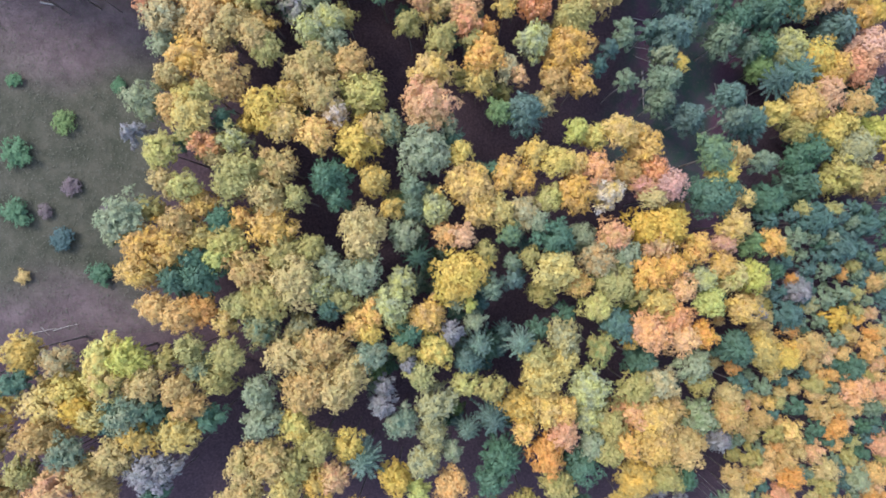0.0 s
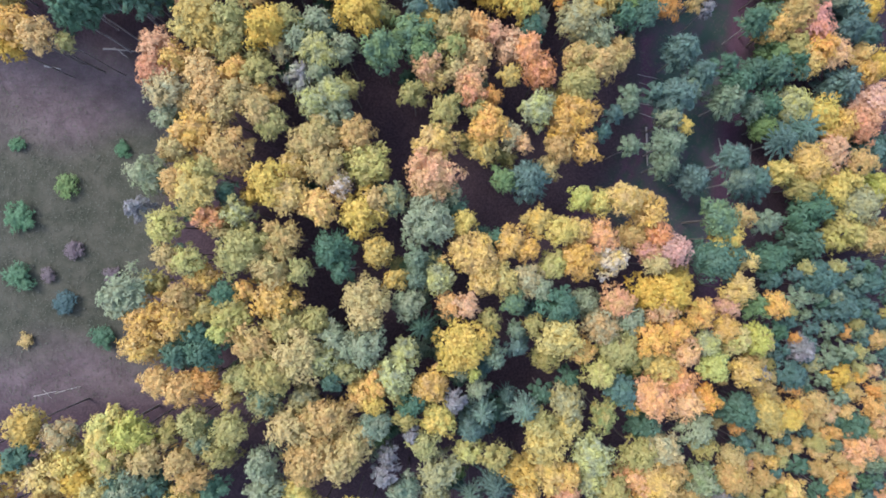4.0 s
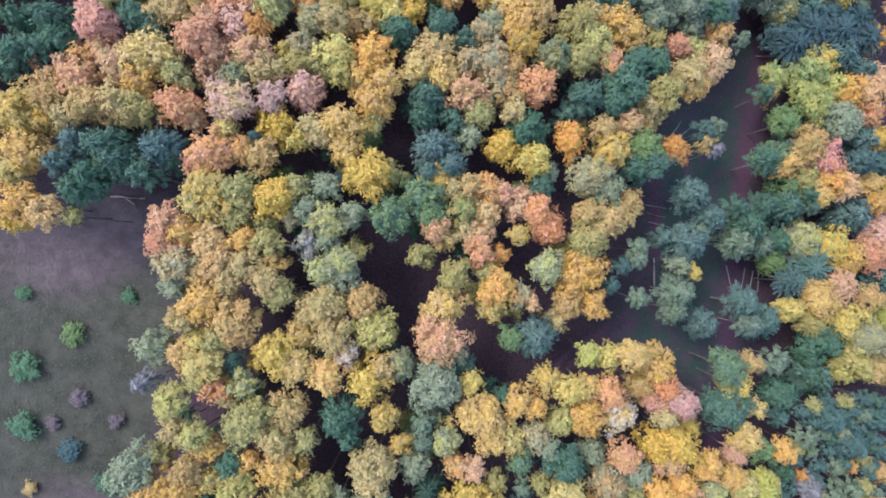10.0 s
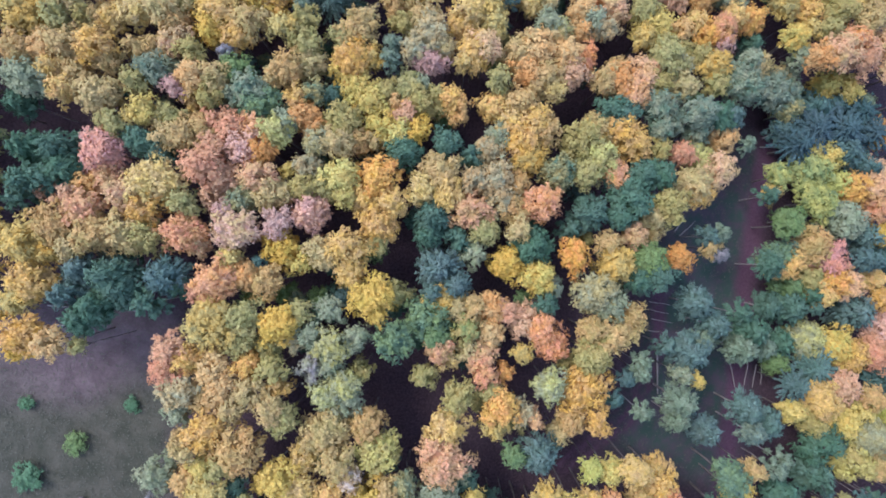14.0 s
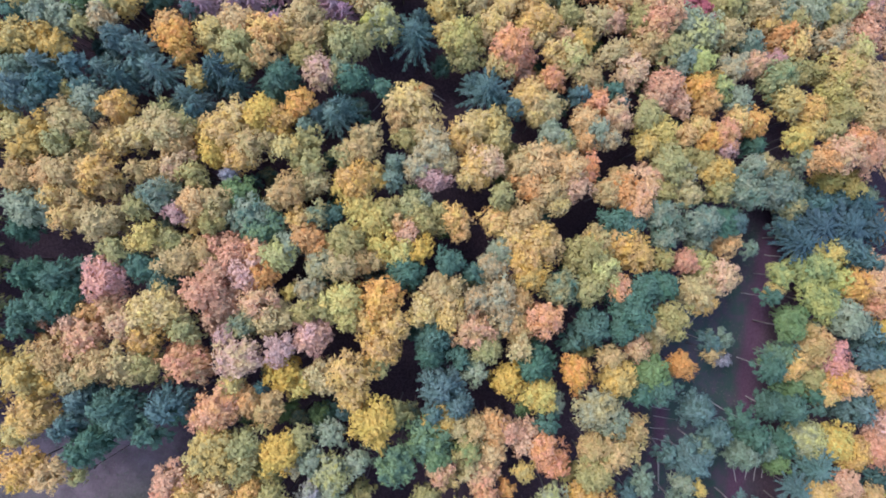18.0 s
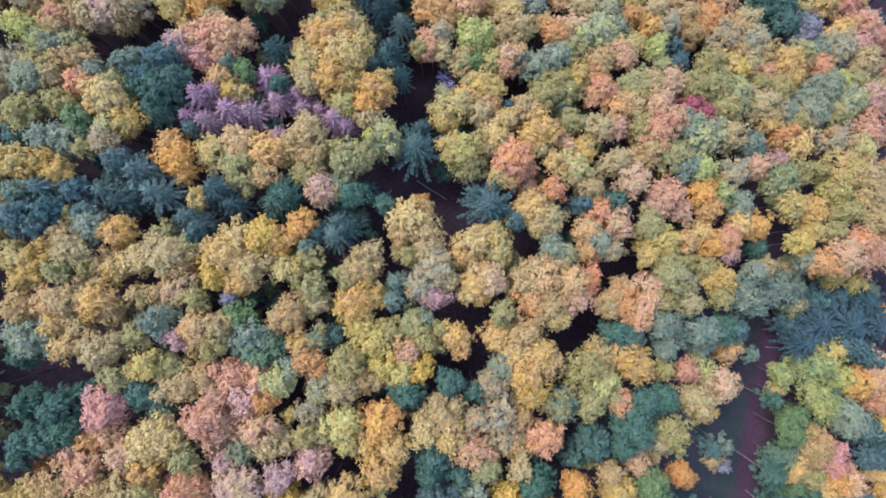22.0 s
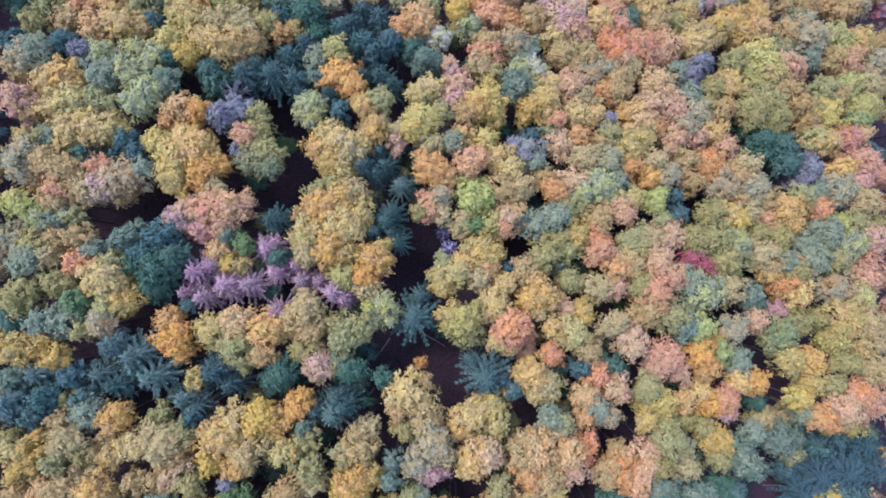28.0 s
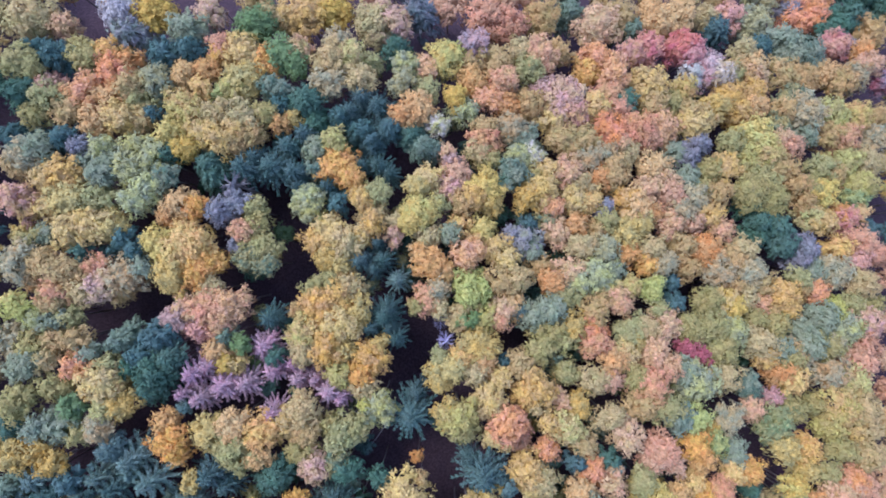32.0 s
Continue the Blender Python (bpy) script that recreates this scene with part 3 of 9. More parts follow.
broadleaf(61.7, -42.6, 1.24, 12.7, "T")
broadleaf(63.9, -39.5, 2.14, 14.9, "T")
broadleaf(64.8, -42.5, 2.63, 16.0, "O")
broadleaf(71.5, -44.7, 1.25, 12.5, "V")
broadleaf(72.8, -41.9, 2.35, 15.2, "T")
broadleaf(78.8, -40.6, 1.72, 13.8, "V")
broadleaf(79.4, -43.0, 1.42, 12.3, "O")
broadleaf(82.9, -43.0, 1.27, 12.4, "TV")
broadleaf(85.3, -44.4, 2.26, 14.9, "O")
broadleaf(87.4, -41.8, 1.40, 13.0, "V")
broadleaf(90.2, -41.8, 1.55, 13.2, "YT")
broadleaf(90.2, -43.8, 1.16, 13.1, "TV")
broadleaf(91.5, -40.3, 1.48, 12.8, "V")
broadleaf(92.4, -42.6, 1.57, 12.6, "V")
broadleaf(95.6, -39.3, 1.16, 12.9, "O", True)
broadleaf(97.4, -41.4, 1.43, 12.4, "YT", True)
broadleaf(98.1, -43.8, 1.68, 13.3, "TO", True)
broadleaf(-64.6, -36.2, 3.44, 18.7, "T")
broadleaf(-58.0, -36.7, 2.89, 18.4, "RT")
broadleaf(-55.4, -33.5, 2.80, 19.6, "RT")
broadleaf(-52.9, -37.9, 3.04, 17.4, "RT")
broadleaf(-50.4, -35.2, 2.46, 17.4, "T")
broadleaf(-41.9, -35.4, 1.63, 17.6, "G")
broadleaf(-28.4, -35.5, 2.48, 19.4, "TV")
broadleaf(-26.6, -34.1, 1.50, 11.3, "GK")
broadleaf(-23.5, -35.6, 2.49, 20.0, "YV")
broadleaf(-19.0, -35.4, 2.37, 18.8, "YV")
broadleaf(-16.4, -34.6, 2.54, 19.2, "TR")
broadleaf(-7.4, -35.9, 2.81, 18.1, "Y")
broadleaf(-3.9, -37.8, 1.94, 17.8, "L")
broadleaf(1.4, -36.7, 2.45, 19.8, "TO")
broadleaf(7.8, -37.3, 2.52, 18.4, "G")
broadleaf(16.7, -33.2, 3.15, 20.3, "O")
broadleaf(18.9, -38.6, 3.12, 19.7, "V")
broadleaf(22.7, -36.0, 2.77, 19.1, "G")
broadleaf(27.3, -33.1, 2.58, 19.8, "V")
broadleaf(32.9, -38.9, 3.62, 19.4, "YV")
broadleaf(37.6, -38.8, 2.66, 20.1, "V")
broadleaf(40.9, -33.5, 3.65, 19.7, "T")
broadleaf(53.8, -37.9, 1.52, 12.3, "V")
broadleaf(56.7, -33.1, 1.40, 13.4, "TV")
broadleaf(57.4, -34.7, 1.16, 12.3, "TV")
broadleaf(61.0, -38.1, 1.33, 13.3, "TO")
broadleaf(62.7, -36.7, 1.46, 13.1, "TO")
broadleaf(64.6, -34.0, 2.13, 14.9, "OY")
broadleaf(65.2, -37.2, 1.66, 12.8, "T")
broadleaf(67.7, -36.7, 1.34, 12.6, "T")
broadleaf(67.7, -38.7, 1.31, 13.1, "T")
broadleaf(70.3, -38.5, 2.01, 14.5, "RT")
broadleaf(74.2, -33.5, 2.49, 15.6, "O")
broadleaf(76.1, -38.0, 1.47, 12.6, "TO")
broadleaf(78.0, -33.3, 1.22, 13.0, "RT")
broadleaf(80.1, -37.8, 1.51, 12.5, "V")
broadleaf(85.9, -38.6, 2.25, 14.9, "R")
broadleaf(88.5, -38.6, 1.63, 12.5, "V")
broadleaf(90.6, -38.3, 1.59, 13.5, "T")
broadleaf(90.9, -34.7, 1.17, 13.2, "TO")
broadleaf(92.6, -38.5, 1.30, 12.5, "TV")
broadleaf(92.7, -36.2, 1.36, 13.3, "YT")
broadleaf(94.4, -37.8, 1.24, 13.5, "RT", True)
broadleaf(94.9, -36.0, 1.17, 12.9, "TV", True)
broadleaf(96.8, -35.9, 1.33, 12.6, "V", True)
broadleaf(-66.0, -28.0, 3.49, 18.1, "T", True)
broadleaf(-59.4, -31.4, 2.36, 19.6, "V")
broadleaf(-57.1, -31.6, 1.32, 11.2, "GK")
broadleaf(-53.3, -28.8, 2.61, 19.8, "GK")
broadleaf(-50.8, -32.0, 3.05, 19.5, "T")
broadleaf(-47.0, -29.7, 2.82, 18.7, "TV")
broadleaf(-42.4, -32.3, 3.08, 19.0, "U")
broadleaf(-41.3, -28.0, 1.90, 11.1, "G")
broadleaf(-40.1, -32.0, 2.03, 18.3, "U")
broadleaf(-29.4, -32.3, 3.16, 18.9, "TV")
broadleaf(-25.4, -31.1, 3.12, 20.4, "TV")
broadleaf(-22.2, -32.7, 2.94, 18.9, "V")
broadleaf(-18.7, -29.2, 2.68, 19.3, "V")
broadleaf(-14.4, -29.8, 2.22, 17.9, "Y")
broadleaf(-2.9, -32.7, 2.76, 19.9, "KV")
broadleaf(-1.7, -28.9, 2.46, 17.7, "KV")
broadleaf(1.4, -31.9, 1.78, 17.0, "K")
broadleaf(13.0, -28.9, 1.96, 18.8, "YO")
broadleaf(13.6, -30.5, 1.51, 12.2, "N")
broadleaf(14.9, -28.8, 1.54, 10.9, "V")
broadleaf(19.4, -29.6, 2.52, 19.9, "R")
broadleaf(20.9, -31.7, 1.55, 12.2, "VG")
broadleaf(23.7, -27.2, 2.59, 17.9, "LK")
broadleaf(24.5, -32.2, 2.58, 19.0, "K")
broadleaf(27.5, -28.7, 3.25, 18.9, "V")
broadleaf(30.2, -32.3, 2.59, 20.0, "YO")
broadleaf(31.5, -27.1, 3.00, 18.7, "RO")
broadleaf(34.8, -27.7, 3.89, 21.4, "TY")
broadleaf(35.3, -32.8, 3.76, 20.6, "TY")
broadleaf(38.2, -30.5, 1.43, 10.6, "G")
broadleaf(43.3, -28.4, 3.04, 20.1, "KN")
broadleaf(49.7, -28.9, 2.95, 18.2, "TV")
broadleaf(51.7, -32.8, 1.60, 10.9, "TV")
broadleaf(54.5, -28.5, 1.26, 13.4, "RT")
broadleaf(54.8, -32.8, 1.34, 12.9, "O")
broadleaf(57.2, -27.6, 1.33, 12.7, "T")
broadleaf(58.0, -30.9, 1.93, 14.5, "T")
broadleaf(60.2, -28.5, 1.47, 13.0, "YT")
broadleaf(62.3, -28.4, 1.45, 12.7, "V")
broadleaf(62.9, -32.4, 1.19, 12.4, "O")
broadleaf(68.7, -30.4, 1.25, 13.5, "T")
broadleaf(69.4, -27.3, 1.23, 12.9, "TO")
broadleaf(71.2, -30.7, 2.15, 14.9, "T")
broadleaf(71.3, -27.6, 1.30, 12.6, "TO")
broadleaf(74.7, -28.9, 1.30, 13.3, "T")
broadleaf(75.9, -31.2, 1.17, 12.9, "T")
broadleaf(77.5, -29.4, 1.19, 13.4, "TV")
broadleaf(77.7, -31.1, 1.34, 13.5, "T")
broadleaf(79.7, -30.7, 1.44, 13.2, "O")
broadleaf(84.2, -27.2, 2.04, 14.5, "R")
broadleaf(86.2, -29.6, 1.35, 13.1, "T")
broadleaf(88.5, -29.6, 1.17, 12.9, "TV")
broadleaf(88.9, -27.7, 1.48, 12.5, "TV")
broadleaf(89.1, -32.2, 1.22, 12.3, "TV")
broadleaf(91.1, -29.5, 1.30, 12.4, "TO")
broadleaf(91.8, -27.5, 1.27, 13.3, "YT")
broadleaf(92.3, -31.1, 1.18, 12.7, "TV")
broadleaf(93.2, -32.7, 1.44, 13.2, "RT")
broadleaf(95.5, -29.9, 1.20, 12.9, "TV", True)
broadleaf(95.5, -32.1, 1.51, 12.6, "TV", True)
broadleaf(-63.5, -22.1, 3.08, 18.5, "YV")
broadleaf(-56.9, -26.6, 2.99, 20.1, "T")
broadleaf(-56.5, -21.8, 3.35, 18.7, "YT")
broadleaf(-55.2, -27.0, 2.02, 17.3, "T")
broadleaf(-54.6, -24.5, 1.74, 10.7, "N")
broadleaf(-52.5, -25.6, 2.01, 14.9, "Y")
broadleaf(-51.8, -22.5, 2.37, 18.9, "Y")
broadleaf(-49.2, -23.6, 1.97, 19.1, "YV")
broadleaf(-47.9, -22.3, 1.55, 12.4, "V")
broadleaf(-44.6, -23.1, 2.98, 20.2, "GK")
broadleaf(-43.8, -26.5, 2.82, 18.3, "YV")
broadleaf(-41.3, -23.6, 2.01, 17.9, "G")
broadleaf(-39.0, -23.5, 1.45, 12.1, "V")
broadleaf(-38.5, -26.7, 3.09, 18.5, "YV")
broadleaf(-36.2, -22.2, 2.23, 19.3, "T")
broadleaf(-33.7, -24.7, 2.03, 18.1, "G")
broadleaf(-26.7, -21.1, 2.60, 19.4, "K")
broadleaf(-26.6, -25.4, 2.88, 19.2, "K")
broadleaf(-22.2, -26.4, 2.86, 18.1, "YL")
broadleaf(-10.5, -21.9, 1.68, 11.6, "GK")
broadleaf(-6.4, -26.8, 2.60, 17.9, "GK")
broadleaf(-1.2, -24.3, 3.32, 18.7, "KV")
broadleaf(2.1, -26.2, 1.38, 11.7, "N")
broadleaf(3.6, -21.1, 2.20, 17.4, "VL")
broadleaf(7.5, -21.8, 2.18, 19.0, "V")
broadleaf(12.2, -25.1, 3.24, 18.4, "YV")
broadleaf(16.4, -25.5, 3.45, 18.7, "YT")
broadleaf(19.4, -26.0, 2.34, 19.4, "OY")
broadleaf(23.4, -22.3, 3.14, 20.7, "LK")
broadleaf(31.7, -22.8, 2.75, 20.3, "V")
broadleaf(35.6, -22.0, 3.22, 20.9, "KT")
broadleaf(38.3, -26.6, 2.86, 18.1, "T")
broadleaf(41.3, -25.0, 1.40, 10.7, "G")
broadleaf(43.7, -22.9, 2.39, 18.2, "V")
broadleaf(50.1, -25.7, 2.38, 16.9, "T")
broadleaf(52.4, -21.4, 1.37, 13.1, "TO")
broadleaf(54.9, -26.4, 1.39, 12.9, "T")
broadleaf(60.9, -22.9, 1.33, 12.7, "YT")
broadleaf(62.2, -26.5, 1.18, 13.4, "TV")
broadleaf(64.6, -25.6, 1.63, 13.8, "T")
broadleaf(64.9, -21.1, 1.41, 13.3, "V")
broadleaf(68.5, -21.4, 1.52, 13.5, "T")
broadleaf(69.0, -25.2, 1.97, 14.5, "V")
broadleaf(70.7, -23.4, 1.57, 12.4, "O")
broadleaf(72.1, -25.4, 1.43, 12.6, "YT")
broadleaf(73.6, -23.7, 1.24, 13.2, "O")
broadleaf(77.6, -26.3, 3.29, 17.0, "RO")
broadleaf(81.9, -24.6, 1.68, 12.8, "V")
broadleaf(83.5, -22.2, 1.41, 13.4, "RT")
broadleaf(84.3, -24.7, 1.58, 12.5, "TO")
broadleaf(86.5, -21.8, 1.58, 12.6, "TO")
broadleaf(86.8, -26.6, 1.17, 13.0, "T")
broadleaf(89.0, -25.4, 1.41, 12.7, "YT")
broadleaf(90.3, -22.3, 1.31, 13.3, "YT")
broadleaf(93.5, -22.9, 1.16, 13.2, "T", True)
broadleaf(94.9, -25.7, 1.62, 13.5, "TV", True)
broadleaf(95.2, -22.2, 1.52, 13.5, "TV", True)
broadleaf(-66.5, -18.6, 2.59, 18.7, "YV", True)
broadleaf(-59.4, -18.6, 1.94, 18.8, "G")
broadleaf(-57.3, -18.7, 1.57, 11.6, "VG")
broadleaf(-54.1, -15.8, 2.37, 18.1, "TK")
broadleaf(-53.1, -19.9, 2.88, 18.2, "Y")
broadleaf(-47.7, -15.7, 3.32, 19.1, "LY")
broadleaf(-47.0, -18.6, 2.49, 19.9, "LT")
broadleaf(-44.2, -15.7, 2.83, 19.1, "L")
broadleaf(-42.2, -18.9, 2.77, 19.1, "T")
broadleaf(-39.8, -16.0, 2.01, 17.0, "V")
broadleaf(-37.9, -19.9, 2.80, 18.9, "T")
broadleaf(-37.5, -17.1, 1.75, 12.1, "G")
broadleaf(-34.9, -17.3, 2.26, 17.9, "VG")
broadleaf(-32.8, -18.6, 2.84, 18.4, "V")
broadleaf(-30.6, -15.1, 2.55, 19.8, "V")
broadleaf(-22.6, -15.6, 3.46, 19.1, "T")
broadleaf(-20.0, -20.4, 3.68, 20.8, "T")
broadleaf(-15.9, -20.5, 3.45, 21.0, "T")
broadleaf(-13.7, -18.2, 3.17, 19.7, "TV")
broadleaf(-10.7, -15.7, 2.49, 19.8, "GK")
broadleaf(-10.5, -19.5, 1.71, 12.3, "N")
broadleaf(-6.3, -17.7, 1.54, 10.2, "G")
broadleaf(-6.3, -15.2, 1.87, 17.9, "V")
broadleaf(-3.3, -19.0, 2.12, 19.2, "V")
broadleaf(-1.2, -15.4, 2.75, 18.5, "YL")
broadleaf(5.7, -19.0, 1.90, 10.5, "V")
broadleaf(14.9, -17.4, 2.69, 18.1, "V")
broadleaf(15.6, -19.8, 3.54, 20.4, "YV")
broadleaf(19.5, -18.0, 2.53, 18.2, "YV")
broadleaf(25.3, -16.1, 2.25, 19.5, "VN")
broadleaf(42.0, -19.7, 3.01, 19.7, "K")
broadleaf(49.4, -20.7, 1.33, 11.0, "T")
broadleaf(54.9, -17.4, 2.71, 19.3, "YV")
broadleaf(57.9, -19.0, 2.67, 16.3, "YV")
broadleaf(59.0, -15.4, 1.20, 12.6, "T")
broadleaf(60.0, -16.9, 1.22, 12.9, "TV")
broadleaf(61.0, -19.4, 2.20, 17.5, "Y")
broadleaf(63.6, -18.8, 2.40, 15.6, "TY")
broadleaf(67.8, -17.5, 2.42, 15.6, "T")
broadleaf(69.5, -19.6, 1.46, 12.8, "O")
broadleaf(71.5, -20.2, 1.62, 13.5, "RT")
broadleaf(73.1, -19.2, 1.24, 12.5, "RT")
broadleaf(75.4, -19.6, 1.67, 13.8, "O")
broadleaf(75.9, -16.3, 1.38, 12.7, "YT")
broadleaf(78.4, -16.7, 1.62, 12.4, "T")
broadleaf(81.1, -19.2, 2.18, 14.9, "O")
broadleaf(81.9, -16.3, 1.48, 13.4, "O")
broadleaf(83.7, -15.9, 1.52, 13.2, "TV")
broadleaf(84.8, -17.7, 1.58, 13.2, "T")
broadleaf(86.6, -16.0, 1.29, 12.5, "V")
broadleaf(89.5, -17.0, 1.65, 12.3, "RT")
broadleaf(90.3, -19.4, 1.38, 12.7, "TO")
broadleaf(91.5, -17.4, 1.20, 12.4, "TV")
broadleaf(92.9, -19.9, 1.61, 13.1, "YT", True)
broadleaf(-58.9, -14.4, 2.66, 18.6, "YV")
broadleaf(-37.5, -9.4, 2.53, 18.8, "O")
broadleaf(-36.0, -14.2, 1.90, 18.7, "V")
broadleaf(-33.4, -11.0, 1.70, 10.5, "N")
broadleaf(-31.7, -10.7, 2.04, 16.9, "YT")
broadleaf(-26.4, -11.3, 2.77, 18.3, "VG")
broadleaf(-21.1, -11.6, 2.33, 17.2, "VK")
broadleaf(-17.6, -14.3, 3.45, 20.3, "T")
broadleaf(-12.6, -10.9, 2.53, 17.7, "YO")
broadleaf(-12.4, -14.2, 1.80, 9.8, "G")
broadleaf(-10.7, -12.4, 1.49, 18.7, "Y")
broadleaf(-10.1, -9.4, 1.98, 19.3, "YO")
broadleaf(-7.2, -11.0, 2.14, 17.1, "V")
broadleaf(-5.0, -12.6, 2.11, 18.7, "G")
broadleaf(-2.5, -10.1, 2.54, 19.2, "YT")
broadleaf(4.9, -11.3, 1.75, 16.8, "K")
broadleaf(19.4, -14.3, 3.14, 19.1, "KV")
broadleaf(24.8, -9.3, 2.52, 19.1, "VL")
broadleaf(28.1, -12.3, 2.89, 19.9, "GB")
broadleaf(30.6, -14.8, 1.47, 18.1, "YV")
broadleaf(32.5, -10.4, 1.83, 11.6, "N")
broadleaf(33.3, -13.5, 3.18, 20.8, "RO")
broadleaf(38.0, -11.1, 3.56, 19.0, "RO")
broadleaf(39.7, -14.8, 2.98, 19.7, "RO")
broadleaf(43.4, -14.5, 2.35, 19.0, "YO")
broadleaf(49.8, -12.8, 1.19, 11.0, "TO")
broadleaf(51.1, -10.4, 2.67, 19.4, "YT")
broadleaf(56.8, -14.1, 1.90, 14.5, "T")
broadleaf(58.2, -10.2, 1.60, 12.3, "V")
broadleaf(58.5, -12.3, 1.26, 13.1, "T")
broadleaf(63.7, -14.8, 1.58, 13.0, "TO")
broadleaf(68.2, -10.6, 1.68, 12.4, "KV")
broadleaf(72.8, -12.5, 2.12, 14.9, "Y")
broadleaf(75.3, -12.8, 1.58, 12.5, "YT")
broadleaf(76.0, -14.5, 1.24, 13.0, "T")
broadleaf(78.2, -11.7, 1.48, 13.1, "V")
broadleaf(78.9, -13.4, 1.27, 12.8, "YT")
broadleaf(81.9, -12.1, 1.35, 12.8, "RT")
broadleaf(87.7, -14.4, 1.44, 13.5, "RT")
broadleaf(89.4, -10.3, 1.37, 12.4, "KV")
broadleaf(90.7, -12.9, 1.37, 12.9, "RT")
broadleaf(92.9, -10.1, 1.62, 13.5, "V", True)
broadleaf(93.6, -13.7, 1.42, 13.0, "TO", True)
broadleaf(-42.1, -3.0, 2.80, 19.2, "YT")
broadleaf(-40.3, -8.2, 2.36, 18.5, "O")
broadleaf(-34.9, -8.4, 2.26, 17.2, "O")
broadleaf(-32.3, -8.8, 1.45, 9.8, "N")
broadleaf(-29.0, -8.1, 2.44, 17.6, "V")
broadleaf(-27.5, -3.1, 3.35, 19.9, "TV")
broadleaf(-25.1, -7.1, 3.35, 20.6, "V")
broadleaf(-21.2, -4.7, 3.61, 21.0, "TV")
broadleaf(-18.3, -5.6, 2.44, 19.1, "LK")
broadleaf(-15.3, -7.4, 2.33, 17.9, "V")
broadleaf(-14.5, -4.0, 2.47, 18.8, "K")
broadleaf(-11.8, -4.0, 2.87, 20.0, "K")
broadleaf(-7.8, -8.2, 2.89, 20.4, "KL")
broadleaf(-6.2, -4.9, 2.34, 18.9, "LK")
broadleaf(-0.8, -6.3, 1.87, 10.0, "GK")
broadleaf(1.8, -7.7, 1.91, 16.8, "K")
broadleaf(2.6, -4.1, 4.05, 21.3, "Y")
broadleaf(4.2, -8.5, 1.03, 18.1, "L")
broadleaf(16.3, -7.1, 2.34, 15.1, "V")
broadleaf(21.6, -5.7, 2.33, 18.1, "YO")
broadleaf(27.3, -5.3, 3.62, 19.4, "V")
broadleaf(31.8, -6.8, 2.57, 18.4, "V")
broadleaf(33.0, -4.0, 2.71, 20.3, "YO")
broadleaf(35.5, -8.6, 2.76, 19.4, "YV")
broadleaf(39.3, -6.4, 2.40, 19.5, "RO")
broadleaf(40.2, -4.2, 1.48, 11.2, "N")
broadleaf(43.3, -5.1, 2.63, 18.6, "LK")
broadleaf(44.5, -9.0, 2.62, 19.7, "L")
broadleaf(49.3, -4.7, 2.67, 18.4, "LT")
broadleaf(52.9, -4.7, 2.69, 18.7, "L")
broadleaf(54.5, -8.9, 2.18, 15.2, "TV")
broadleaf(56.4, -5.9, 1.88, 14.5, "T")
broadleaf(63.7, -5.6, 1.29, 13.1, "O")
broadleaf(74.5, -4.7, 1.16, 12.7, "O")
broadleaf(76.7, -3.1, 1.24, 13.1, "V")
broadleaf(77.1, -8.4, 1.66, 13.8, "V")
broadleaf(81.6, -6.3, 1.67, 13.8, "T")
broadleaf(83.5, -5.7, 1.26, 13.5, "KV")
broadleaf(85.5, -6.7, 1.36, 13.0, "V")
broadleaf(91.6, -5.4, 1.36, 13.5, "V", True)
broadleaf(93.6, -6.6, 1.52, 12.8, "KV", True)
broadleaf(-47.1, 1.7, 1.74, 14.3, "K")
broadleaf(-41.0, 0.8, 2.92, 20.2, "YT")
broadleaf(-37.5, 0.1, 2.71, 20.0, "YT")
broadleaf(-34.6, 1.7, 2.23, 17.6, "YV")
broadleaf(-31.9, -1.5, 1.97, 18.8, "L")
broadleaf(-30.6, 0.9, 2.79, 18.7, "LV")
broadleaf(-23.2, -0.7, 3.43, 18.6, "V")
broadleaf(-19.0, 0.1, 2.28, 18.6, "V")
broadleaf(-16.7, -2.4, 2.04, 18.6, "K")
broadleaf(-12.6, -1.2, 1.81, 10.2, "V")
broadleaf(-11.7, 2.5, 3.89, 21.4, "T")
broadleaf(-5.8, 2.2, 2.37, 17.4, "K")
broadleaf(0.5, 2.2, 2.04, 17.9, "TO")
broadleaf(3.0, 1.8, 2.02, 19.4, "R")
broadleaf(6.5, -0.3, 1.72, 18.1, "V")
broadleaf(10.4, 2.2, 1.73, 18.4, "GN")
broadleaf(13.6, -1.2, 1.75, 18.2, "V")
broadleaf(17.4, 1.8, 3.04, 20.4, "G")
broadleaf(17.5, -3.0, 3.30, 20.8, "YV")
broadleaf(22.6, 1.9, 2.56, 16.0, "K")
broadleaf(24.5, -1.7, 3.11, 20.0, "KT")
broadleaf(27.4, 1.9, 2.69, 19.2, "RT")
broadleaf(29.7, -0.8, 2.73, 18.5, "K")
broadleaf(35.0, 0.8, 2.57, 18.6, "RT")
broadleaf(37.1, -2.7, 2.28, 19.5, "OY")
broadleaf(37.5, 0.5, 1.82, 10.2, "VG")
broadleaf(39.8, -1.7, 1.33, 11.5, "G")
broadleaf(41.5, 0.1, 2.76, 20.1, "OY")
broadleaf(42.0, -2.9, 1.59, 11.0, "G")
broadleaf(47.0, -2.7, 2.27, 18.2, "YT")
broadleaf(47.7, 1.0, 2.28, 17.6, "TP")
broadleaf(53.4, 1.1, 2.13, 17.0, "N")
broadleaf(56.5, 1.1, 2.12, 18.4, "OY")
broadleaf(62.6, -0.6, 1.29, 12.5, "V")
broadleaf(71.5, 2.2, 1.63, 13.8, "K")
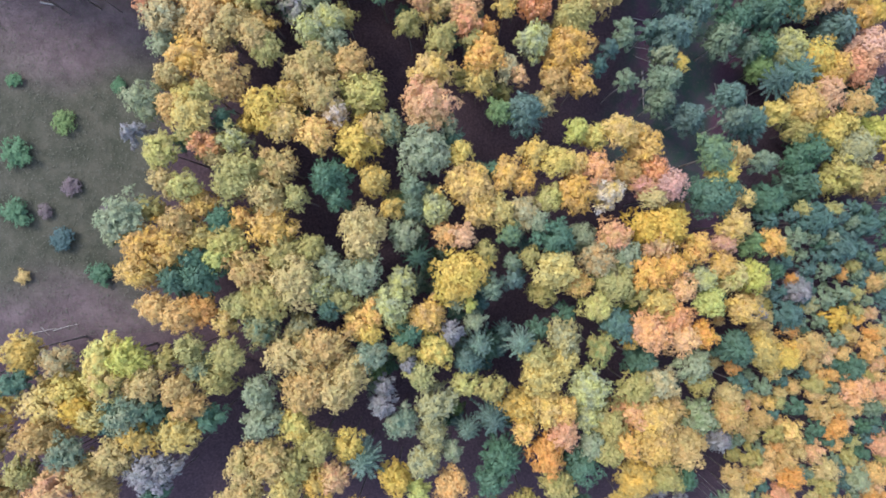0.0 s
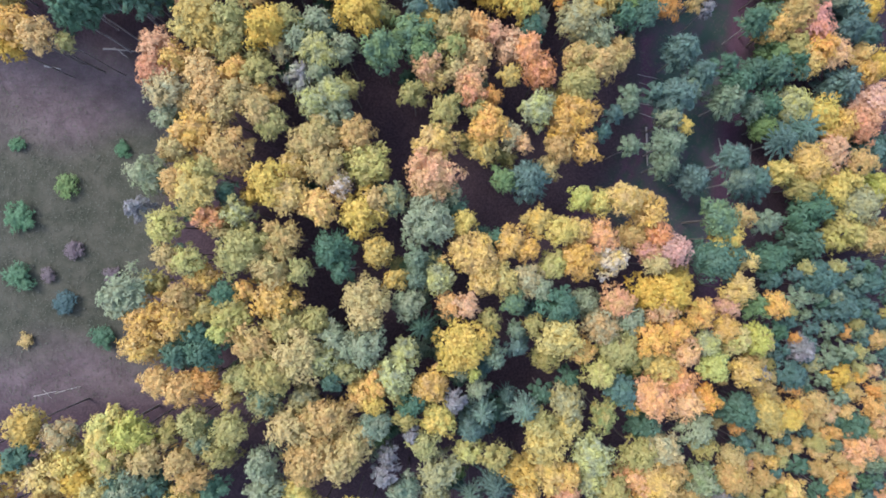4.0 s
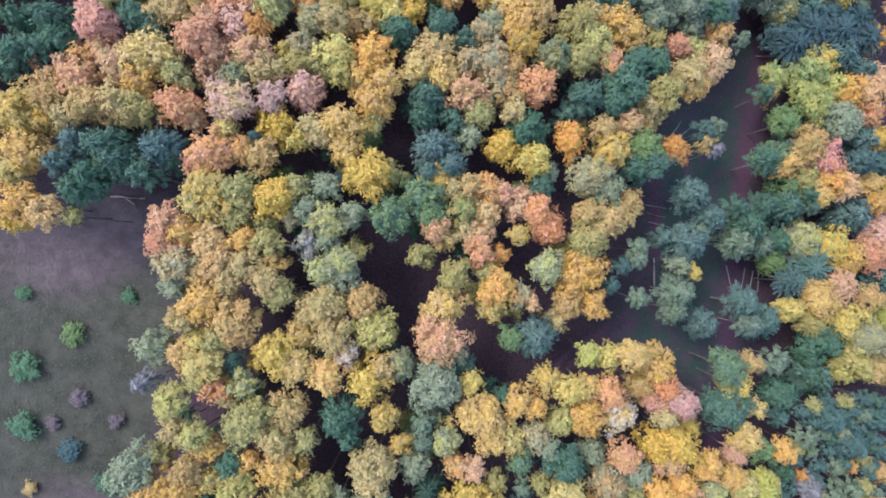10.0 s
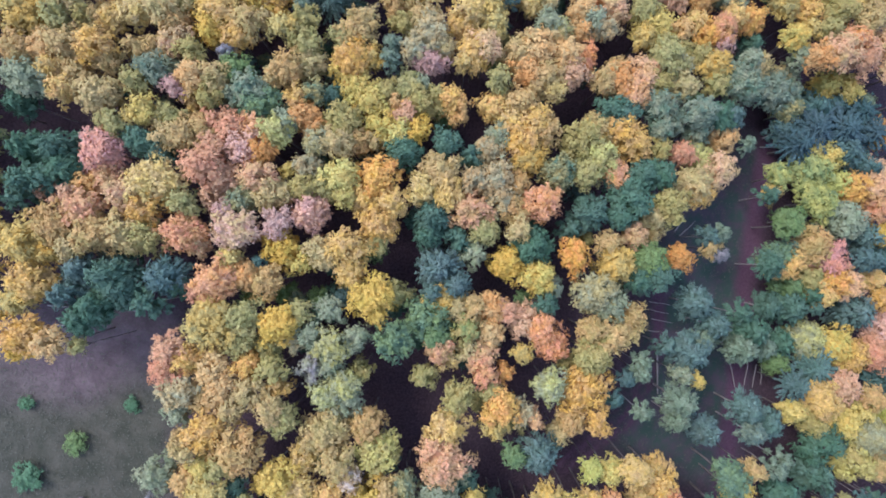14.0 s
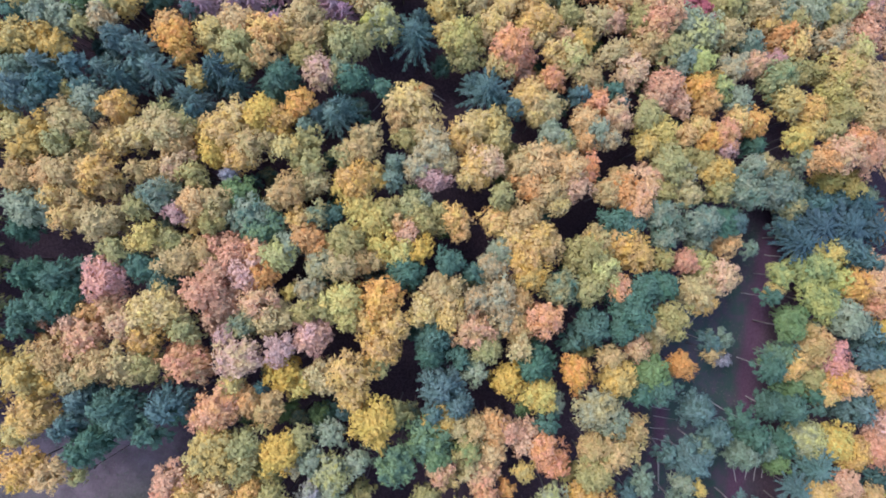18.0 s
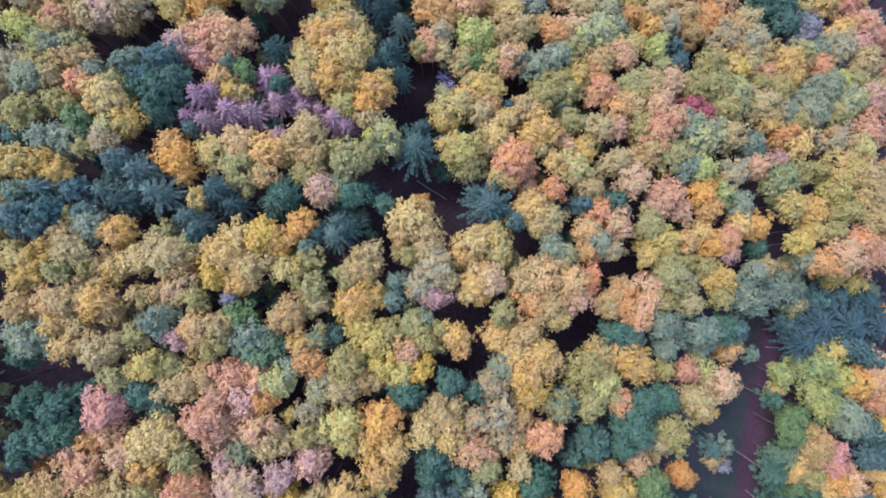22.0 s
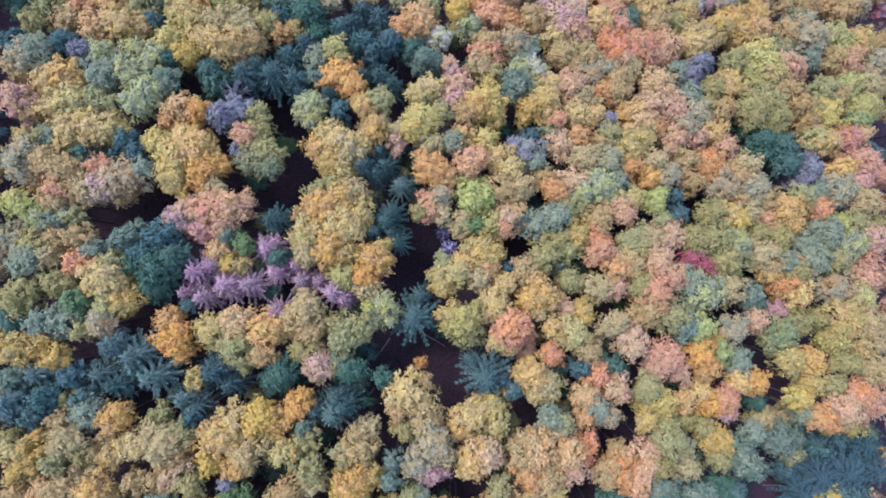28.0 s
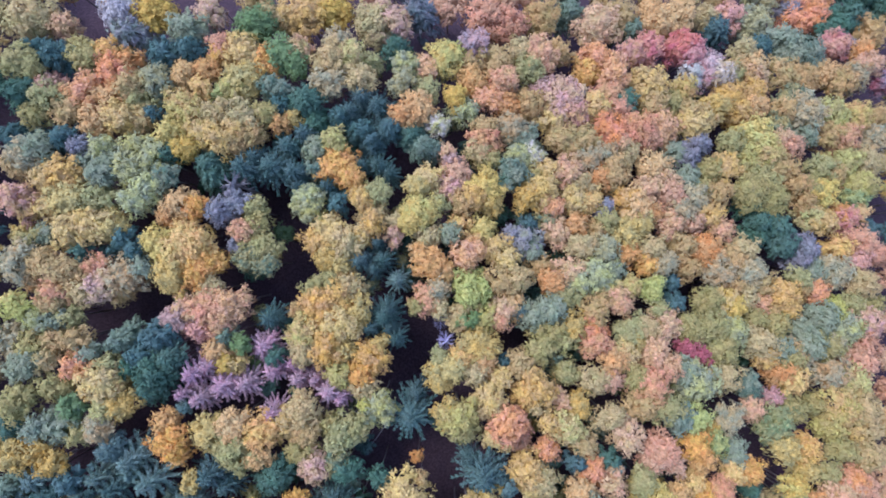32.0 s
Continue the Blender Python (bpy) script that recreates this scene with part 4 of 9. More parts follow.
broadleaf(84.2, -1.4, 1.35, 12.6, "V")
broadleaf(89.3, -2.0, 1.47, 13.0, "V")
broadleaf(91.5, 0.9, 1.21, 13.2, "V", True)
broadleaf(92.8, 2.0, 1.45, 12.4, "KV", True)
broadleaf(-43.7, 3.9, 3.20, 20.7, "K")
broadleaf(-41.0, 5.6, 1.98, 16.8, "V")
broadleaf(-36.9, 3.6, 2.33, 19.3, "T")
broadleaf(-35.9, 8.6, 2.32, 19.5, "LV")
broadleaf(-34.6, 6.4, 2.23, 17.4, "YT")
broadleaf(-31.5, 4.0, 1.74, 18.2, "G")
broadleaf(-29.0, 4.5, 1.59, 17.9, "YO")
broadleaf(-27.6, 5.9, 1.44, 12.0, "V")
broadleaf(-25.1, 7.7, 3.19, 19.6, "TV")
broadleaf(-24.6, 3.3, 3.24, 18.7, "YT")
broadleaf(-21.1, 7.3, 2.00, 19.0, "V")
broadleaf(-7.8, 5.9, 1.66, 17.9, "YV")
broadleaf(-7.7, 7.9, 1.41, 12.0, "V")
broadleaf(-6.5, 7.4, 1.78, 12.5, "N")
broadleaf(-1.2, 6.0, 2.55, 18.1, "LK")
broadleaf(6.1, 6.1, 2.93, 18.6, "YT")
broadleaf(8.8, 5.7, 2.43, 17.9, "YV")
broadleaf(12.8, 5.8, 2.45, 17.9, "KT")
broadleaf(14.8, 4.3, 1.56, 18.5, "K")
broadleaf(16.9, 8.1, 2.48, 17.5, "LV")
broadleaf(20.8, 8.9, 3.08, 19.5, "YT")
broadleaf(33.0, 3.3, 3.01, 18.9, "Y")
broadleaf(34.0, 8.1, 1.81, 18.7, "TV")
broadleaf(36.3, 3.7, 3.26, 20.8, "Y")
broadleaf(39.6, 5.7, 2.24, 15.1, "Y")
broadleaf(49.0, 3.9, 2.63, 19.4, "TY")
broadleaf(50.9, 8.7, 2.10, 17.4, "YT")
broadleaf(59.8, 8.9, 3.32, 11.8, "G")
broadleaf(65.8, 7.2, 1.42, 13.0, "V")
broadleaf(73.1, 7.4, 1.36, 12.3, "V")
broadleaf(-40.4, 9.8, 1.53, 10.4, "G")
broadleaf(-38.7, 13.5, 2.54, 19.7, "VL")
broadleaf(-38.6, 9.4, 1.93, 18.8, "T")
broadleaf(-36.0, 14.8, 1.65, 10.0, "V")
broadleaf(-33.6, 14.9, 2.19, 18.7, "RO")
broadleaf(-32.3, 13.5, 1.76, 16.7, "TV")
broadleaf(-30.7, 12.3, 1.89, 11.9, "G")
broadleaf(-29.5, 9.5, 3.00, 19.6, "V")
broadleaf(-27.9, 11.1, 3.15, 20.0, "V")
broadleaf(-23.5, 11.9, 2.80, 19.1, "VT")
broadleaf(-10.2, 10.0, 2.47, 18.7, "YV")
broadleaf(-2.8, 14.7, 4.01, 20.1, "K")
broadleaf(2.6, 14.6, 1.88, 17.4, "Y")
broadleaf(3.9, 9.5, 3.58, 19.4, "YT")
broadleaf(5.5, 12.4, 1.77, 11.8, "G")
broadleaf(7.7, 12.3, 1.40, 16.1, "G")
broadleaf(9.8, 11.5, 2.43, 18.0, "TY")
broadleaf(12.5, 10.5, 2.17, 18.1, "TY")
broadleaf(14.5, 14.9, 2.18, 18.1, "YV")
broadleaf(17.8, 13.5, 2.42, 19.9, "Y")
broadleaf(20.9, 13.3, 2.12, 18.2, "TY")
broadleaf(24.3, 12.4, 2.65, 19.6, "RO")
broadleaf(26.0, 9.0, 3.04, 19.2, "YW")
broadleaf(30.6, 12.9, 2.51, 16.0, "VT")
broadleaf(33.0, 10.2, 2.29, 17.8, "TP")
broadleaf(34.2, 13.1, 2.27, 18.5, "RO")
broadleaf(36.8, 10.5, 2.54, 19.8, "P")
broadleaf(45.3, 9.0, 3.96, 19.1, "G")
broadleaf(47.0, 12.6, 2.64, 18.1, "YL")
broadleaf(75.6, 14.0, 4.27, 12.9, "LV")
broadleaf(82.0, 13.1, 3.80, 12.8, "TV")
broadleaf(-41.6, 20.7, 2.65, 17.9, "K")
broadleaf(-38.0, 19.7, 2.35, 17.8, "O")
broadleaf(-35.2, 16.0, 1.71, 18.7, "V")
broadleaf(-34.6, 18.2, 2.70, 20.1, "YV")
broadleaf(-31.3, 18.4, 1.59, 17.1, "G")
broadleaf(-29.4, 15.4, 2.12, 18.9, "LK")
broadleaf(-28.1, 18.4, 1.88, 15.1, "Y")
broadleaf(-25.1, 19.8, 2.99, 20.1, "Y")
broadleaf(-22.5, 17.9, 2.62, 19.7, "TY")
broadleaf(-20.6, 19.3, 1.63, 9.7, "G")
broadleaf(-18.5, 16.6, 2.90, 19.4, "YO")
broadleaf(-15.6, 19.8, 1.93, 19.0, "WT")
broadleaf(-12.6, 15.7, 3.28, 19.2, "Y")
broadleaf(-10.1, 17.6, 2.04, 19.2, "T")
broadleaf(-7.8, 17.8, 2.48, 18.9, "VG")
broadleaf(0.9, 18.9, 1.54, 16.6, "K")
broadleaf(1.4, 16.9, 2.09, 15.1, "G")
broadleaf(21.0, 18.6, 1.94, 18.0, "L")
broadleaf(24.2, 18.0, 2.24, 17.7, "YL")
broadleaf(27.9, 18.6, 2.65, 20.2, "TY")
broadleaf(32.4, 16.7, 3.28, 18.7, "TY")
broadleaf(45.3, 15.7, 3.26, 19.5, "NG")
broadleaf(50.5, 16.2, 1.91, 16.8, "T")
broadleaf(68.4, 18.1, 4.22, 12.3, "G")
broadleaf(78.2, 19.2, 3.72, 14.0, "KV")
broadleaf(86.9, 17.4, 3.26, 17.2, "Y", True)
broadleaf(91.9, 20.5, 3.31, 17.9, "T", True)
broadleaf(-39.9, 24.4, 1.89, 14.7, "T")
broadleaf(-37.2, 24.3, 1.92, 19.1, "TV")
broadleaf(-35.6, 21.6, 2.27, 17.5, "Y")
broadleaf(-35.1, 26.6, 2.97, 19.1, "TY")
broadleaf(-33.0, 21.9, 1.95, 18.9, "V")
broadleaf(-30.6, 24.2, 3.49, 20.7, "T")
broadleaf(-22.2, 22.3, 2.43, 17.8, "TY")
broadleaf(-19.0, 26.0, 3.64, 19.3, "TV")
broadleaf(-17.1, 22.0, 2.79, 20.2, "TV")
broadleaf(-13.4, 27.0, 2.85, 19.1, "T")
broadleaf(-11.9, 22.8, 3.47, 18.9, "VL")
broadleaf(-2.4, 21.3, 3.99, 20.6, "RT")
broadleaf(-1.6, 26.4, 3.34, 19.6, "TY")
broadleaf(5.7, 26.0, 2.16, 17.1, "YV")
broadleaf(8.7, 21.2, 1.90, 17.6, "N")
broadleaf(9.3, 25.3, 1.76, 13.8, "V")
broadleaf(11.5, 26.9, 1.56, 17.6, "OR")
broadleaf(16.1, 23.5, 1.96, 14.3, "T")
broadleaf(17.6, 26.4, 2.46, 18.3, "T")
broadleaf(21.6, 26.4, 2.19, 19.0, "YT")
broadleaf(60.6, 24.8, 2.45, 12.8, "Y")
broadleaf(65.6, 22.1, 2.60, 12.2, "V")
broadleaf(66.5, 26.4, 3.61, 14.3, "TY")
broadleaf(72.6, 22.3, 3.39, 12.6, "Y")
broadleaf(75.8, 23.9, 2.12, 12.4, "Y")
broadleaf(76.9, 26.8, 2.58, 15.1, "T")
broadleaf(83.6, 22.5, 3.28, 11.8, "L")
broadleaf(87.3, 22.5, 2.52, 18.3, "T", True)
broadleaf(91.7, 25.4, 2.57, 17.2, "T", True)
broadleaf(-39.5, 28.8, 2.14, 16.0, "K")
broadleaf(-38.9, 32.4, 3.12, 18.8, "TK")
broadleaf(-35.8, 30.9, 2.37, 17.5, "T")
broadleaf(-33.5, 32.8, 2.74, 18.5, "TO")
broadleaf(-32.2, 29.7, 2.37, 17.5, "T")
broadleaf(-29.5, 32.1, 2.34, 19.2, "T")
broadleaf(-26.3, 29.8, 2.34, 19.8, "T")
broadleaf(-26.2, 32.5, 2.00, 17.1, "YT")
broadleaf(-24.9, 28.2, 2.22, 19.1, "V")
broadleaf(-19.0, 31.4, 2.23, 18.9, "KL")
broadleaf(-17.6, 28.9, 2.03, 17.3, "KV")
broadleaf(-16.0, 30.6, 2.27, 18.3, "K")
broadleaf(-0.3, 30.7, 2.48, 20.0, "V")
broadleaf(3.3, 27.9, 1.70, 9.7, "V")
broadleaf(4.6, 31.5, 1.70, 18.1, "V")
broadleaf(6.2, 29.2, 2.78, 19.9, "YO")
broadleaf(9.8, 27.9, 2.16, 17.7, "TK")
broadleaf(13.9, 32.0, 2.84, 19.5, "KL")
broadleaf(19.4, 31.3, 3.96, 19.7, "YT")
broadleaf(37.5, 32.6, 2.05, 15.1, "K")
broadleaf(40.2, 31.5, 1.32, 14.5, "Y")
broadleaf(71.4, 28.9, 2.94, 13.0, "R")
broadleaf(92.5, 30.6, 3.00, 17.5, "O", True)
broadleaf(-60.0, 37.8, 1.82, 17.4, "Y")
broadleaf(-55.4, 38.9, 2.24, 19.5, "TO")
broadleaf(-52.1, 38.4, 1.29, 17.6, "V")
broadleaf(-40.5, 35.1, 2.63, 18.3, "R")
broadleaf(-39.9, 38.1, 2.46, 19.0, "R")
broadleaf(-37.8, 36.6, 2.47, 18.7, "OY")
broadleaf(-36.2, 38.1, 1.32, 9.8, "N")
broadleaf(-34.5, 35.2, 3.15, 18.3, "TO")
broadleaf(-31.1, 38.8, 2.21, 17.9, "V")
broadleaf(-31.1, 33.5, 1.86, 10.5, "VG")
broadleaf(-30.0, 35.6, 2.22, 17.8, "YO")
broadleaf(-27.9, 37.7, 2.24, 15.5, "V")
broadleaf(-26.5, 35.3, 2.19, 19.4, "V")
broadleaf(-24.0, 38.9, 1.61, 17.0, "TK")
broadleaf(-24.0, 37.6, 1.80, 9.5, "G")
broadleaf(-21.2, 35.4, 2.09, 17.7, "KU")
broadleaf(-18.7, 36.0, 2.08, 18.7, "K")
broadleaf(-18.5, 38.5, 2.69, 20.2, "LK")
broadleaf(-16.6, 33.0, 2.40, 19.3, "LK")
broadleaf(-14.6, 34.6, 1.81, 16.6, "V")
broadleaf(-5.4, 33.7, 2.10, 17.5, "V")
broadleaf(-3.1, 37.7, 2.33, 18.5, "TR")
broadleaf(-2.3, 36.5, 1.86, 16.9, "YT")
broadleaf(1.1, 35.0, 1.73, 10.3, "G")
broadleaf(1.1, 37.8, 2.11, 17.6, "TV")
broadleaf(3.2, 36.6, 2.72, 18.1, "RT")
broadleaf(3.6, 34.1, 2.09, 19.1, "TR")
broadleaf(5.3, 38.0, 1.53, 10.5, "GK")
broadleaf(7.0, 33.9, 1.56, 16.4, "O")
broadleaf(9.6, 37.1, 1.54, 17.9, "YV")
broadleaf(14.3, 38.1, 2.78, 18.5, "OR")
broadleaf(17.4, 35.1, 1.79, 13.8, "V")
broadleaf(20.7, 36.5, 3.07, 19.6, "V")
broadleaf(58.2, 33.3, 2.49, 10.5, "N")
broadleaf(64.2, 37.4, 3.95, 12.4, "KL")
broadleaf(70.5, 35.9, 3.70, 12.0, "LY")
broadleaf(74.0, 34.3, 3.72, 12.4, "YT")
broadleaf(79.6, 34.9, 3.76, 12.7, "R")
broadleaf(82.5, 38.9, 4.14, 12.5, "RP")
broadleaf(89.3, 34.9, 2.92, 18.9, "O", True)
broadleaf(-65.3, 42.9, 2.56, 17.2, "Y", True)
broadleaf(-59.7, 44.6, 2.26, 17.4, "YV")
broadleaf(-58.4, 40.0, 2.84, 19.5, "TY")
broadleaf(-37.8, 41.8, 1.31, 9.7, "G")
broadleaf(-36.2, 40.5, 1.93, 18.9, "YV")
broadleaf(-34.7, 42.8, 2.93, 19.9, "YV")
broadleaf(-33.5, 40.2, 2.97, 19.1, "YV")
broadleaf(-32.0, 44.6, 1.54, 10.9, "N")
broadleaf(-30.5, 42.2, 2.74, 19.4, "V")
broadleaf(-25.6, 41.5, 3.13, 20.5, "Y")
broadleaf(-24.8, 44.6, 1.54, 12.1, "VG")
broadleaf(-22.9, 43.2, 1.74, 18.9, "V")
broadleaf(-22.0, 44.6, 1.68, 11.5, "N")
broadleaf(-21.4, 42.1, 1.89, 10.0, "G")
broadleaf(-21.4, 40.1, 1.98, 19.0, "K")
broadleaf(-19.0, 43.5, 2.02, 17.9, "K")
broadleaf(-15.2, 39.5, 2.09, 18.9, "K")
broadleaf(-9.6, 39.2, 3.07, 20.6, "GN")
broadleaf(-4.9, 42.3, 3.34, 18.9, "GN")
broadleaf(-3.8, 39.6, 2.31, 18.9, "N")
broadleaf(-3.3, 44.9, 2.53, 17.7, "YV")
broadleaf(-1.5, 39.6, 1.73, 11.7, "G")
broadleaf(-0.7, 44.0, 2.36, 17.8, "T")
broadleaf(1.0, 40.7, 2.08, 19.2, "VN")
broadleaf(1.8, 44.0, 2.08, 19.5, "T")
broadleaf(4.4, 43.8, 2.72, 18.6, "TO")
broadleaf(4.4, 40.4, 2.37, 18.4, "TO")
broadleaf(7.0, 43.3, 2.13, 18.4, "R")
broadleaf(9.7, 41.9, 2.94, 18.3, "R")
broadleaf(10.3, 44.8, 1.40, 10.3, "N")
broadleaf(12.1, 40.8, 2.54, 20.0, "RO")
broadleaf(20.2, 40.4, 2.43, 19.3, "VT")
broadleaf(23.3, 44.1, 3.11, 18.7, "K")
broadleaf(23.9, 39.6, 3.49, 20.5, "VT")
broadleaf(27.4, 42.3, 2.53, 17.5, "VT")
broadleaf(80.8, 44.6, 2.37, 11.9, "YT")
broadleaf(90.6, 42.3, 2.89, 18.6, "O", True)
broadleaf(-99.8, 47.2, 2.80, 18.6, "V", True)
broadleaf(-96.0, 48.5, 2.97, 19.2, "G", True)
broadleaf(-90.4, 47.9, 3.05, 18.6, "TV", True)
broadleaf(-84.1, 47.3, 2.89, 17.2, "TV", True)
broadleaf(-78.5, 47.7, 2.81, 18.8, "TV", True)
broadleaf(-73.1, 46.8, 3.23, 19.7, "G", True)
broadleaf(-69.6, 48.6, 3.09, 17.7, "T", True)
broadleaf(-65.0, 48.8, 2.49, 18.2, "Y", True)
broadleaf(-57.5, 47.1, 2.83, 19.4, "YT")
broadleaf(-56.0, 49.2, 1.41, 9.5, "VG")
broadleaf(-55.9, 51.0, 2.11, 18.4, "YV")
broadleaf(-36.7, 46.0, 1.95, 18.0, "R")
broadleaf(-34.1, 47.5, 2.94, 20.1, "OR")
broadleaf(-32.5, 50.9, 1.95, 18.9, "YV")
broadleaf(-30.7, 48.3, 2.38, 17.9, "OT")
broadleaf(-27.7, 47.5, 2.37, 18.7, "T")
broadleaf(-26.8, 45.2, 1.87, 11.7, "N")
broadleaf(-23.5, 50.3, 2.03, 17.2, "YL")
broadleaf(-17.4, 47.1, 1.88, 9.8, "V")
broadleaf(-16.3, 49.3, 2.61, 18.6, "YT")
broadleaf(-12.9, 45.2, 3.40, 20.1, "Y")
broadleaf(-9.9, 45.6, 2.09, 17.0, "V")
broadleaf(-7.7, 45.1, 1.37, 11.4, "VG")
broadleaf(7.0, 50.5, 2.60, 17.6, "Y")
broadleaf(11.7, 48.7, 2.74, 19.6, "YL")
broadleaf(14.3, 46.9, 1.58, 16.5, "K")
broadleaf(20.5, 46.4, 3.30, 20.6, "VK")
broadleaf(24.6, 50.8, 3.02, 19.1, "YV")
broadleaf(27.5, 46.4, 1.38, 10.3, "GK")
broadleaf(28.6, 48.3, 2.25, 18.1, "G")
broadleaf(31.8, 48.9, 2.53, 18.7, "G")
broadleaf(59.5, 51.0, 2.85, 13.3, "YO")
broadleaf(60.9, 47.2, 2.92, 11.0, "N")
broadleaf(65.4, 48.4, 2.93, 11.7, "V")
broadleaf(67.6, 45.8, 2.93, 12.1, "YO")
broadleaf(69.3, 48.4, 3.34, 13.5, "OY")
broadleaf(72.6, 47.5, 3.16, 13.1, "OR")
broadleaf(80.0, 48.5, 2.39, 10.6, "OY")
broadleaf(84.3, 46.5, 2.87, 10.9, "Y")
broadleaf(91.2, 50.9, 2.68, 18.8, "O", True)
broadleaf(-100.8, 52.4, 2.82, 17.3, "G", True)
broadleaf(-90.3, 54.0, 3.25, 17.1, "TK", True)
broadleaf(-85.1, 52.6, 3.24, 17.9, "V", True)
broadleaf(-73.2, 52.6, 2.77, 17.9, "G", True)
broadleaf(-65.4, 54.8, 2.76, 18.1, "Y", True)
broadleaf(-61.7, 52.1, 2.20, 15.3, "Y")
broadleaf(-58.9, 56.4, 1.40, 13.4, "O")
broadleaf(-58.2, 52.6, 2.97, 19.9, "YV")
broadleaf(-54.6, 54.6, 2.61, 20.0, "T")
broadleaf(-52.9, 52.2, 2.26, 18.9, "T")
broadleaf(-51.7, 56.8, 2.65, 19.3, "RT")
broadleaf(-50.7, 51.1, 1.80, 11.9, "GK")
broadleaf(-49.8, 53.7, 3.00, 20.3, "TV")
broadleaf(-46.5, 53.9, 3.04, 20.0, "TV")
broadleaf(-44.0, 53.4, 2.69, 19.1, "V")
broadleaf(-38.9, 54.1, 3.26, 19.7, "RT")
broadleaf(-37.3, 52.4, 1.90, 17.1, "RT")
broadleaf(-36.4, 56.0, 1.64, 11.0, "G")
broadleaf(-31.7, 54.6, 3.27, 20.6, "PT")
broadleaf(-29.5, 51.2, 1.30, 10.3, "VG")
broadleaf(-26.2, 55.8, 2.37, 19.8, "P")
broadleaf(-26.2, 52.2, 3.05, 18.5, "Y")
broadleaf(-20.3, 51.6, 2.84, 18.6, "T")
broadleaf(-16.9, 52.3, 3.05, 20.2, "YT")
broadleaf(-13.8, 52.0, 1.85, 9.8, "N")
broadleaf(-12.5, 53.5, 1.82, 17.5, "V")
broadleaf(-12.4, 55.9, 3.11, 19.8, "YT")
broadleaf(-0.8, 54.3, 2.05, 17.2, "G")
broadleaf(1.8, 52.0, 2.15, 17.1, "K")
broadleaf(3.4, 55.4, 2.22, 18.3, "V")
broadleaf(8.5, 55.8, 2.13, 19.5, "TV")
broadleaf(17.5, 52.1, 2.62, 19.2, "YO")
broadleaf(20.1, 54.7, 1.82, 13.8, "V")
broadleaf(23.1, 54.2, 1.95, 18.6, "T")
broadleaf(25.2, 53.7, 1.87, 11.7, "G")
broadleaf(27.7, 55.6, 2.53, 18.3, "RT")
broadleaf(30.1, 51.6, 3.26, 18.7, "N")
broadleaf(31.7, 55.7, 2.08, 14.7, "T")
broadleaf(36.7, 52.0, 2.37, 15.2, "O")
broadleaf(43.2, 54.0, 1.72, 13.4, "T")
broadleaf(57.8, 52.6, 3.08, 12.4, "NG")
broadleaf(64.4, 54.4, 3.92, 14.1, "TV")
broadleaf(68.2, 52.3, 3.95, 13.9, "RP")
broadleaf(87.4, 55.6, 2.71, 17.4, "R", True)
broadleaf(-101.1, 62.9, 2.80, 18.5, "TV", True)
broadleaf(-99.2, 58.3, 3.00, 19.9, "TO", True)
broadleaf(-93.9, 58.8, 3.21, 18.8, "VY", True)
broadleaf(-83.8, 57.7, 2.92, 17.9, "VY", True)
broadleaf(-66.8, 61.2, 2.78, 17.1, "VN", True)
broadleaf(-58.0, 59.8, 1.39, 16.1, "R")
broadleaf(-53.9, 59.0, 2.14, 17.8, "R")
broadleaf(-52.1, 60.6, 2.17, 17.3, "O")
broadleaf(-49.4, 61.4, 2.34, 17.4, "RT")
broadleaf(-46.8, 61.7, 1.79, 10.1, "V")
broadleaf(-46.6, 59.1, 2.28, 19.7, "RT")
broadleaf(-43.9, 57.2, 2.68, 19.6, "TY")
broadleaf(-43.9, 60.2, 2.68, 20.0, "TY")
broadleaf(-42.3, 61.1, 3.51, 19.4, "YT")
broadleaf(-39.1, 58.4, 2.18, 18.8, "V")
broadleaf(-38.3, 60.8, 1.62, 12.2, "G")
broadleaf(-36.2, 59.5, 2.16, 16.0, "R")
broadleaf(-34.6, 62.2, 2.56, 17.9, "R")
broadleaf(-34.1, 57.2, 1.58, 17.5, "P")
broadleaf(-31.5, 59.3, 2.73, 17.9, "VG")
broadleaf(-29.4, 62.1, 2.76, 20.0, "RT")
broadleaf(-27.5, 60.1, 3.05, 19.0, "T")
broadleaf(-23.1, 61.0, 1.76, 18.8, "V")
broadleaf(-22.2, 57.8, 3.26, 18.4, "PR")
broadleaf(-20.6, 61.4, 2.46, 18.0, "V")
broadleaf(-18.1, 62.7, 2.85, 19.5, "YL")
broadleaf(-17.2, 59.8, 1.78, 18.8, "LV")
broadleaf(-14.2, 59.5, 2.48, 18.2, "YT")
broadleaf(-12.5, 63.0, 3.44, 20.3, "OY")
broadleaf(-10.6, 59.3, 2.46, 19.7, "YT")
broadleaf(-6.0, 61.4, 2.91, 19.8, "TY")
broadleaf(-2.6, 61.2, 3.19, 19.9, "TY")
broadleaf(0.8, 58.6, 3.23, 19.2, "TR")
broadleaf(2.8, 57.3, 2.24, 17.3, "T")
broadleaf(3.7, 59.2, 1.33, 11.2, "VG")
broadleaf(6.0, 60.0, 2.59, 18.2, "TK")
broadleaf(7.8, 58.9, 3.04, 18.4, "T")
broadleaf(8.2, 62.7, 2.44, 17.9, "T")
broadleaf(12.0, 60.0, 3.28, 20.2, "RO")
broadleaf(24.9, 58.3, 2.22, 19.3, "G")
broadleaf(26.8, 61.1, 3.39, 20.3, "G")
broadleaf(28.8, 57.9, 1.85, 12.0, "G")
broadleaf(31.3, 58.7, 2.57, 17.7, "TV")
